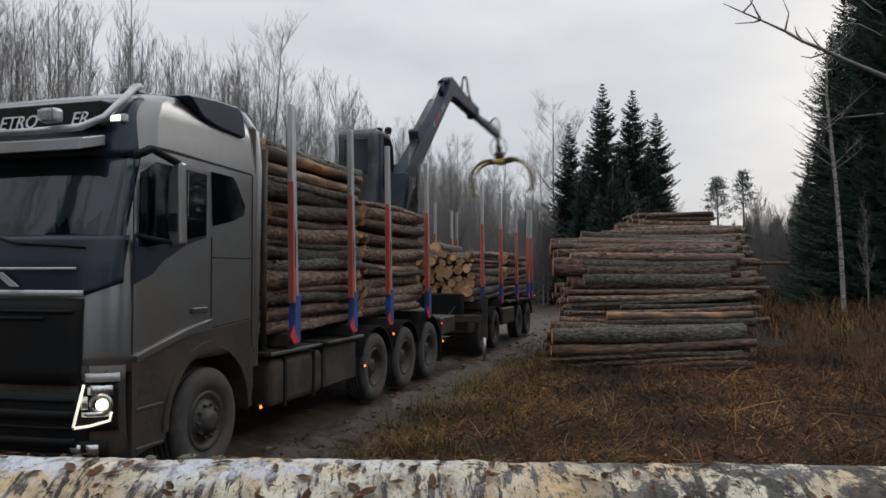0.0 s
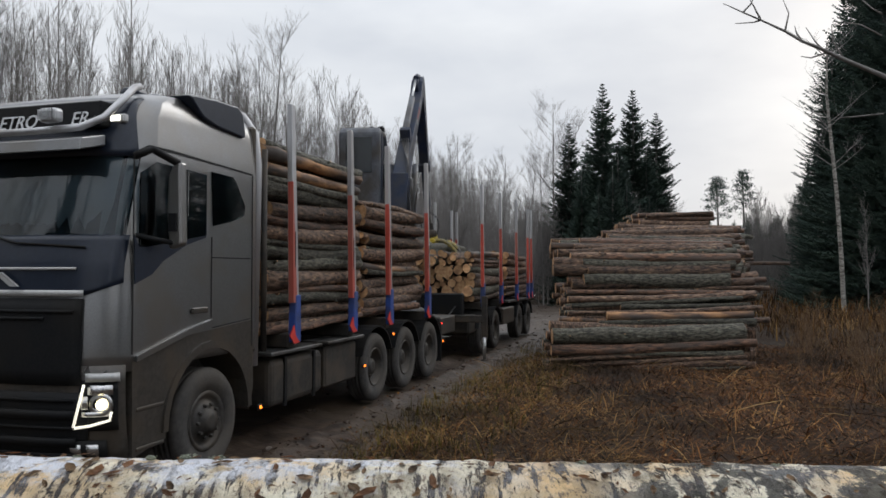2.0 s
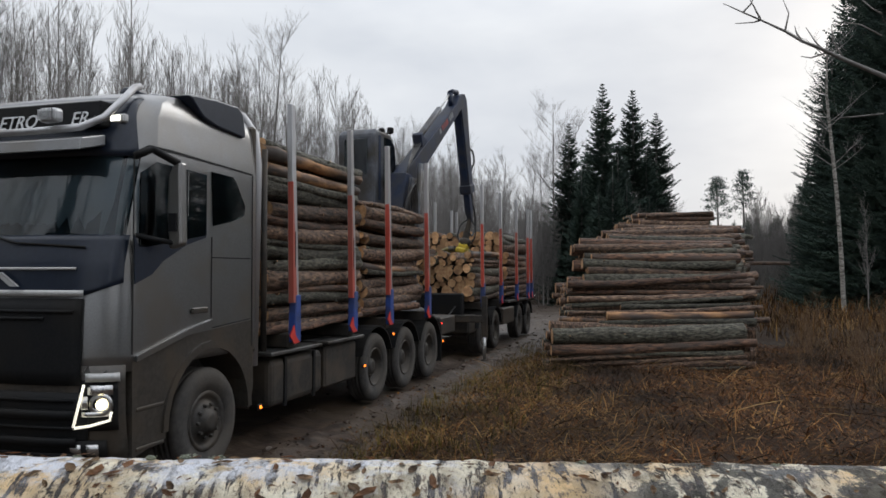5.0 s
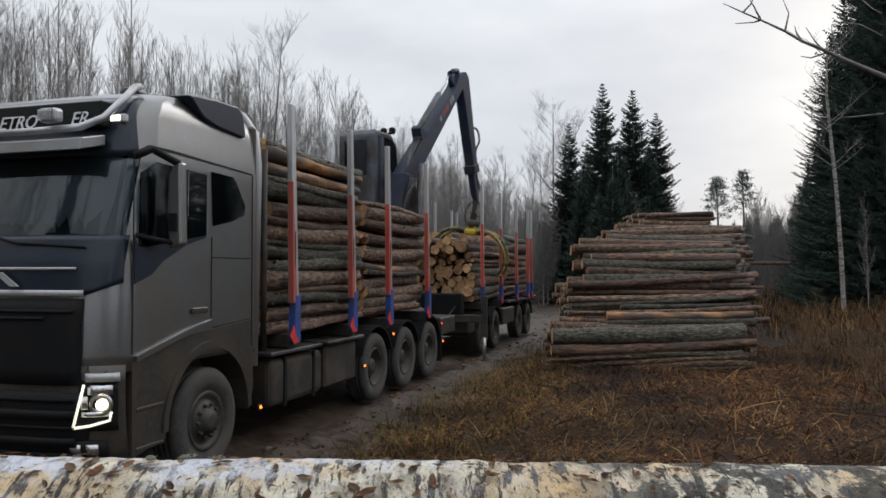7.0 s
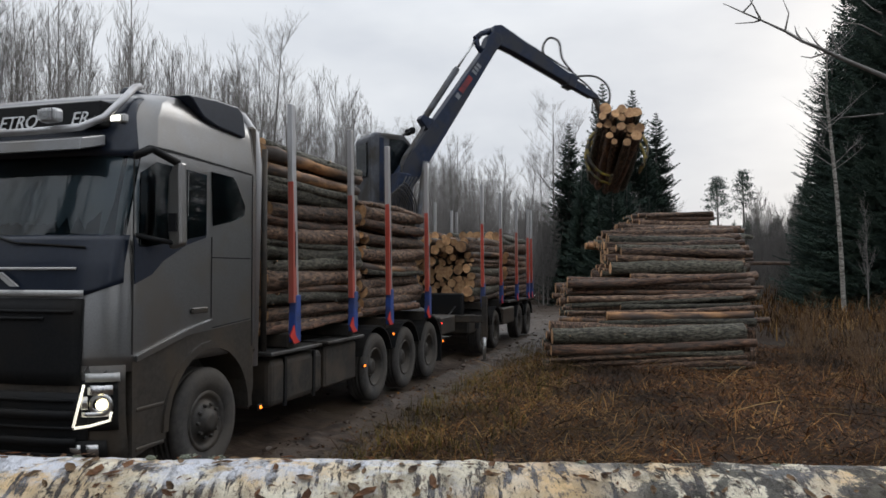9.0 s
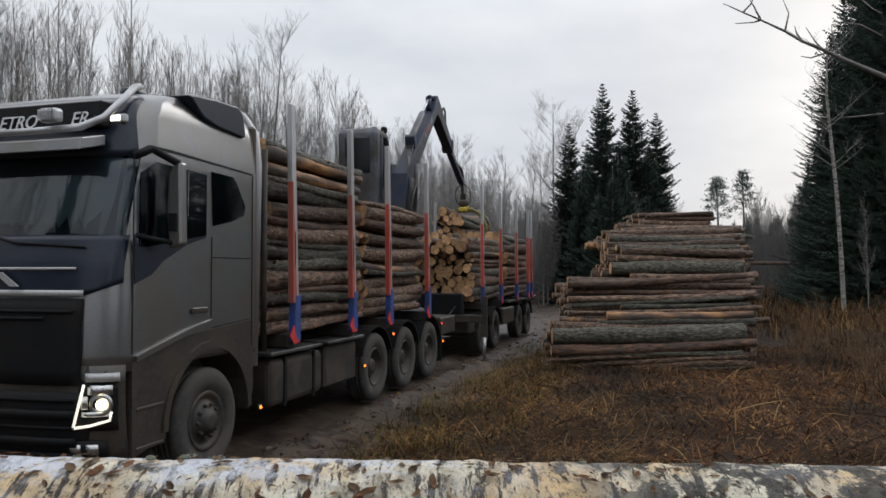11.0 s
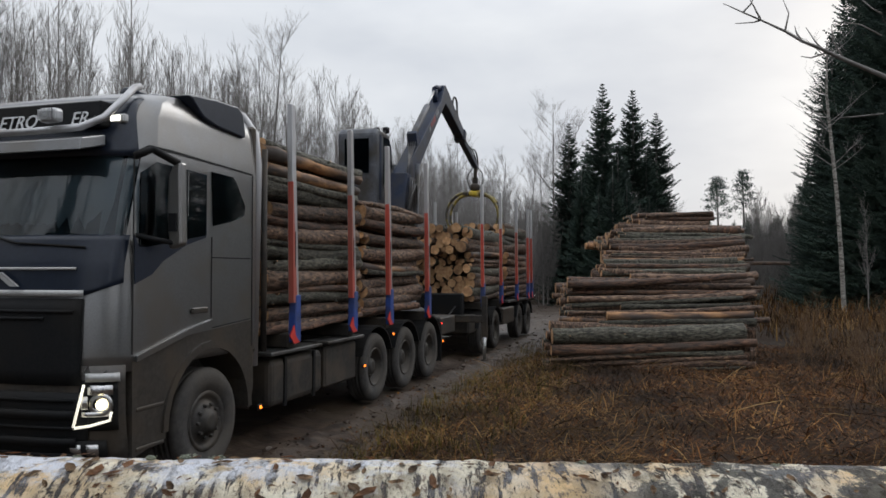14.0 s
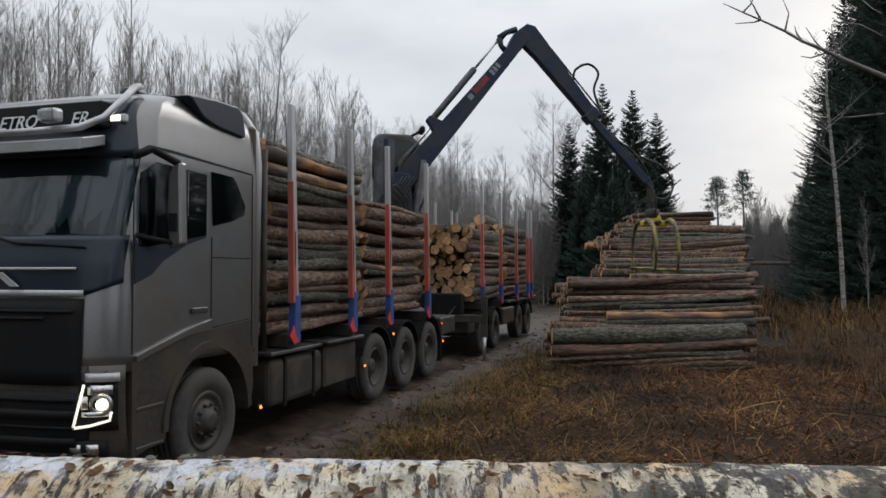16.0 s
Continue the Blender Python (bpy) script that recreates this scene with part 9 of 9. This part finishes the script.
        (14.4, pose(3.312, 7.212, 3.027, 7.7, -0, 72.5)),
        (14.5, pose(3.102, 6.903, 3.024, -11.4, -0, 59.5)),
        (14.6, pose(2.613, 8.084, 4.096, 2.4, 5.9, 21.3)),
        (14.8, pose(3.391, 7.757, 2.831, -3.9, -0, 59.5)),
        (15, pose(3.168, 7.447, 3.055, -0.8, -0, 73)),
        (15.1, pose(3.363, 7.57, 3.087, -6.8, -0, 73)),
        (15.2, pose(3.687, 7.507, 3.672, 3.8, -0, 72.5)),
        (15.3, pose(5.705, 5.08, 4.175, -15.4, -0, 36.9)),
        (15.4, pose(7.05, 4.116, 3.569, 3.8, -0, 5.7)),
        (15.5, pose(7.255, 2.803, 3.215, 2.8, -0, 0)),
        (15.6, pose(7.052, 2.086, 2.668, 4.3, -0, 0)),
        (15.7, pose(6.675, 1.266, 2.294, 5.6, -0, 0)),
        (15.8, pose(6.548, 0.938, 2.097, 0.9, -0, 0)),
        (16, pose(5.743, 0.837, 1.577, 1.1, -0, 0))])
    shut = [(0, 28), (0.6, 28), (0.7, 20), (0.8, 4), (2.2, 4), (2.3, 28), (2.4, 28), (2.9, 28), (3, 28), (3.1, 4), (6.5, 4), (6.7, 28), (7.6, 28), (7.7, 28), (7.8, 4), (11.3, 4), (11.4, 28), (11.5, 32), (12, 28), (12.1, 28), (12.2, 4), (13.3, 4), (13.4, 16), (14.4, 0), (14.5, -16), (15, -16), (15.1, 10), (15.2, 28), (16, 28)]
    for name, s in (("claw_left", -1), ("claw_right", 1)):
        walk(CR[name], [(t, pose(0, s * 0.10, 0.42, s * a, 0, 0)) for t, a in shut])
    for ob, p, sl in DRAGGED:
        rest = Matrix.Translation(p + Vector((0.55, 0.35, -0.02))) @ along((1, 0.02, 0.0))
        out = Matrix.Translation(p) @ along((1, 0.03, sl))
        walk(ob, [(0.0, rest), (3.0, rest), (3.3, out), (16.0, out)])
    carry(BUNDLE_A, [
        (0.8, pose(5.009, 17.239, 2.57, 3.1, -0, 0)),
        (0.9, pose(5.1, 17.191, 3.13, 3.2, -3.4, 2.9)),
        (1, pose(4.911, 17.629, 3.701, 6.1, -14.2, 24)),
        (1.1, pose(3.918, 16.867, 4.191, 4.5, 20.5, 74.5)),
        (1.2, pose(3.823, 17.016, 4.68, -7.1, 75.3, 83.2)),
        (1.3, pose(4.478, 17.3, 3.143, -9, 37.5, 129.8)),
        (1.4, pose(3.85, 17.541, 3.486, -0.5, -15.4, 96.3)),
        (1.5, pose(3.604, 17.039, 4.356, -1.3, -11.8, 84)),
        (1.6, pose(3.917, 17.73, 5.179, -23.2, -5.9, 78.1)),
        (1.7, pose(2.394, 20.642, 5.839, 24.2, -20.1, 42.9)),
        (1.8, pose(0.898, 22.222, 5.639, 9.1, -16.7, 36.9)),
        (1.9, pose(0.307, 22.44, 3.971, -6.1, -5.8, 66)),
        (2, pose(-0.226, 21.486, 2.426, -8.4, -0, 73)),
        (2.1, pose(-0.326, 21.542, 1.846, -8.1, -0, 73)),
        (2.2, pose(-0.34, 21.946, 1.861, -6.1, -0, 73))])
    carry(BUNDLE_B, [
        (3.1, pose(4.498, 17.059, 2.323, 1.1, 8.5, 2.9)),
        (3.2, pose(4.51, 16.777, 2.689, 0.7, 13.9, 3)),
        (3.3, pose(4.544, 16.807, 2.825, 0.6, 12.8, 3)),
        (3.4, pose(4.411, 16.618, 3.828, 2.9, 1.7, 2.9)),
        (3.5, pose(4.169, 17.69, 4.723, 4.7, -0, 5.7)),
        (3.6, pose(3.073, 19.026, 5.378, 3.7, -0, 26.6)),
        (3.7, pose(1.392, 21.775, 5.833, 7.4, 8.6, 56.1)),
        (3.8, pose(0.35, 21.08, 3.93, 9.2, 17.7, 64.8)),
        (3.9, pose(0.44, 21.064, 3.355, 5.7, 2.9, 72.5)),
        (4, pose(0.323, 20.413, 2.829, 12.9, -0, 73)),
        (4.1, pose(0.431, 20.551, 2.213, 13.3, -0, 73)),
        (4.2, pose(0.4, 20.249, 2.001, 14, -0, 73)),
        (5.2, pose(0.448, 20.275, 2.187, 12.1, -0, 73)),
        (6.3, pose(0.41, 20.013, 2.329, 13.4, -0, 73)),
        (6.4, pose(0.491, 20.273, 2.358, 5.3, -0, 73)),
        (6.5, pose(0.568, 20.388, 2.364, 3.9, -0, 73))])
    carry(BUNDLE_C, [
        (7.8, pose(4.465, 16.861, 2.043, 1.4, -0, 0)),
        (7.9, pose(4.757, 16.788, 2.265, -4.7, 3.4, 2.9)),
        (8, pose(4.315, 17.597, 3.324, 6.7, 25, 19.4)),
        (8.1, pose(4.379, 17.159, 3.761, -5.1, -8.7, 84.1)),
        (8.2, pose(4.376, 16.938, 3.823, -8.1, 37.5, 140.2)),
        (8.3, pose(4.4, 18.131, 3.47, -5.5, 75.3, 83.2)),
        (8.4, pose(4.513, 17.922, 3.451, 12.6, 60.8, 108.4)),
        (8.5, pose(4.275, 17.299, 3.48, 1, -5.9, 84.1)),
        (8.6, pose(4.263, 17.041, 3.521, -17.4, 49.9, 71.6)),
        (8.7, pose(4.399, 17.65, 3.643, -18.3, 84, 73.3)),
        (8.8, pose(4.444, 17.531, 3.386, 5.1, 69.2, 98.1)),
        (8.9, pose(4.16, 17.055, 3.73, -5.5, 23.9, 56.3)),
        (9, pose(4.288, 18.966, 5.19, -21.5, 14.7, 84)),
        (9.1, pose(2.743, 19.636, 5.143, 11.3, -0, 30.5)),
        (9.2, pose(1.617, 21.744, 5.545, 13.2, 8.6, 30.5)),
        (9.5, pose(0.611, 21.841, 3.958, 7.3, -0, 66)),
        (9.8, pose(0.712, 23.77, 3.51, -2.8, -0, 73)),
        (10.4, pose(0.729, 24.401, 3.537, -2.9, -0, 73)),
        (11.3, pose(0.727, 24.544, 3.569, -5.6, -0, 73))])
    carry(BUNDLE_D, [
        (12.2, pose(5.434, 18.246, 2.62, 0, -0, 0)),
        (12.3, pose(5.42, 18.252, 2.518, -0.8, 1.7, 0)),
        (12.4, pose(5.51, 18.222, 3.206, 2.5, 8.9, 9)),
        (12.5, pose(5.569, 18.467, 3.743, -1.6, 5.7, 53.1)),
        (12.6, pose(5.438, 18.181, 4.391, -0.3, -5.8, 81.2)),
        (12.67, pose(5.293, 18.661, 4.637, -4.4, 31.7, 84.4)),
        (12.7, pose(5.148, 19.141, 4.883, -8.7, 69.3, 85.1)),
        (12.77, pose(4.703, 20.249, 5.58, -6.5, 31.7, 85.3)),
        (12.8, pose(4.259, 21.356, 6.277, -4.6, -5.9, 84.1)),
        (12.9, pose(2.647, 22.454, 6.036, 9.4, -0, 36.9)),
        (13, pose(1.802, 23.526, 5.383, 5.3, 11.8, 47.1)),
        (13.1, pose(1.634, 24.41, 4.584, 3.6, -0, 66)),
        (13.2, pose(1.798, 24.172, 3.743, 5.2, -0, 73)),
        (13.3, pose(1.729, 23.074, 3.611, -5.2, -0, 73))])
    carry(LONE_LOG, [
        (14.5, pose(2.157, 23.131, 4.104, -11.4, -0, 59.5)),
        (14.6, pose(1.668, 24.312, 5.176, 2.4, 5.9, 21.3)),
        (14.8, pose(2.446, 23.985, 3.911, -3.9, -0, 59.5)),
        (15, pose(2.223, 23.675, 4.135, -0.8, -0, 73))])


motions()
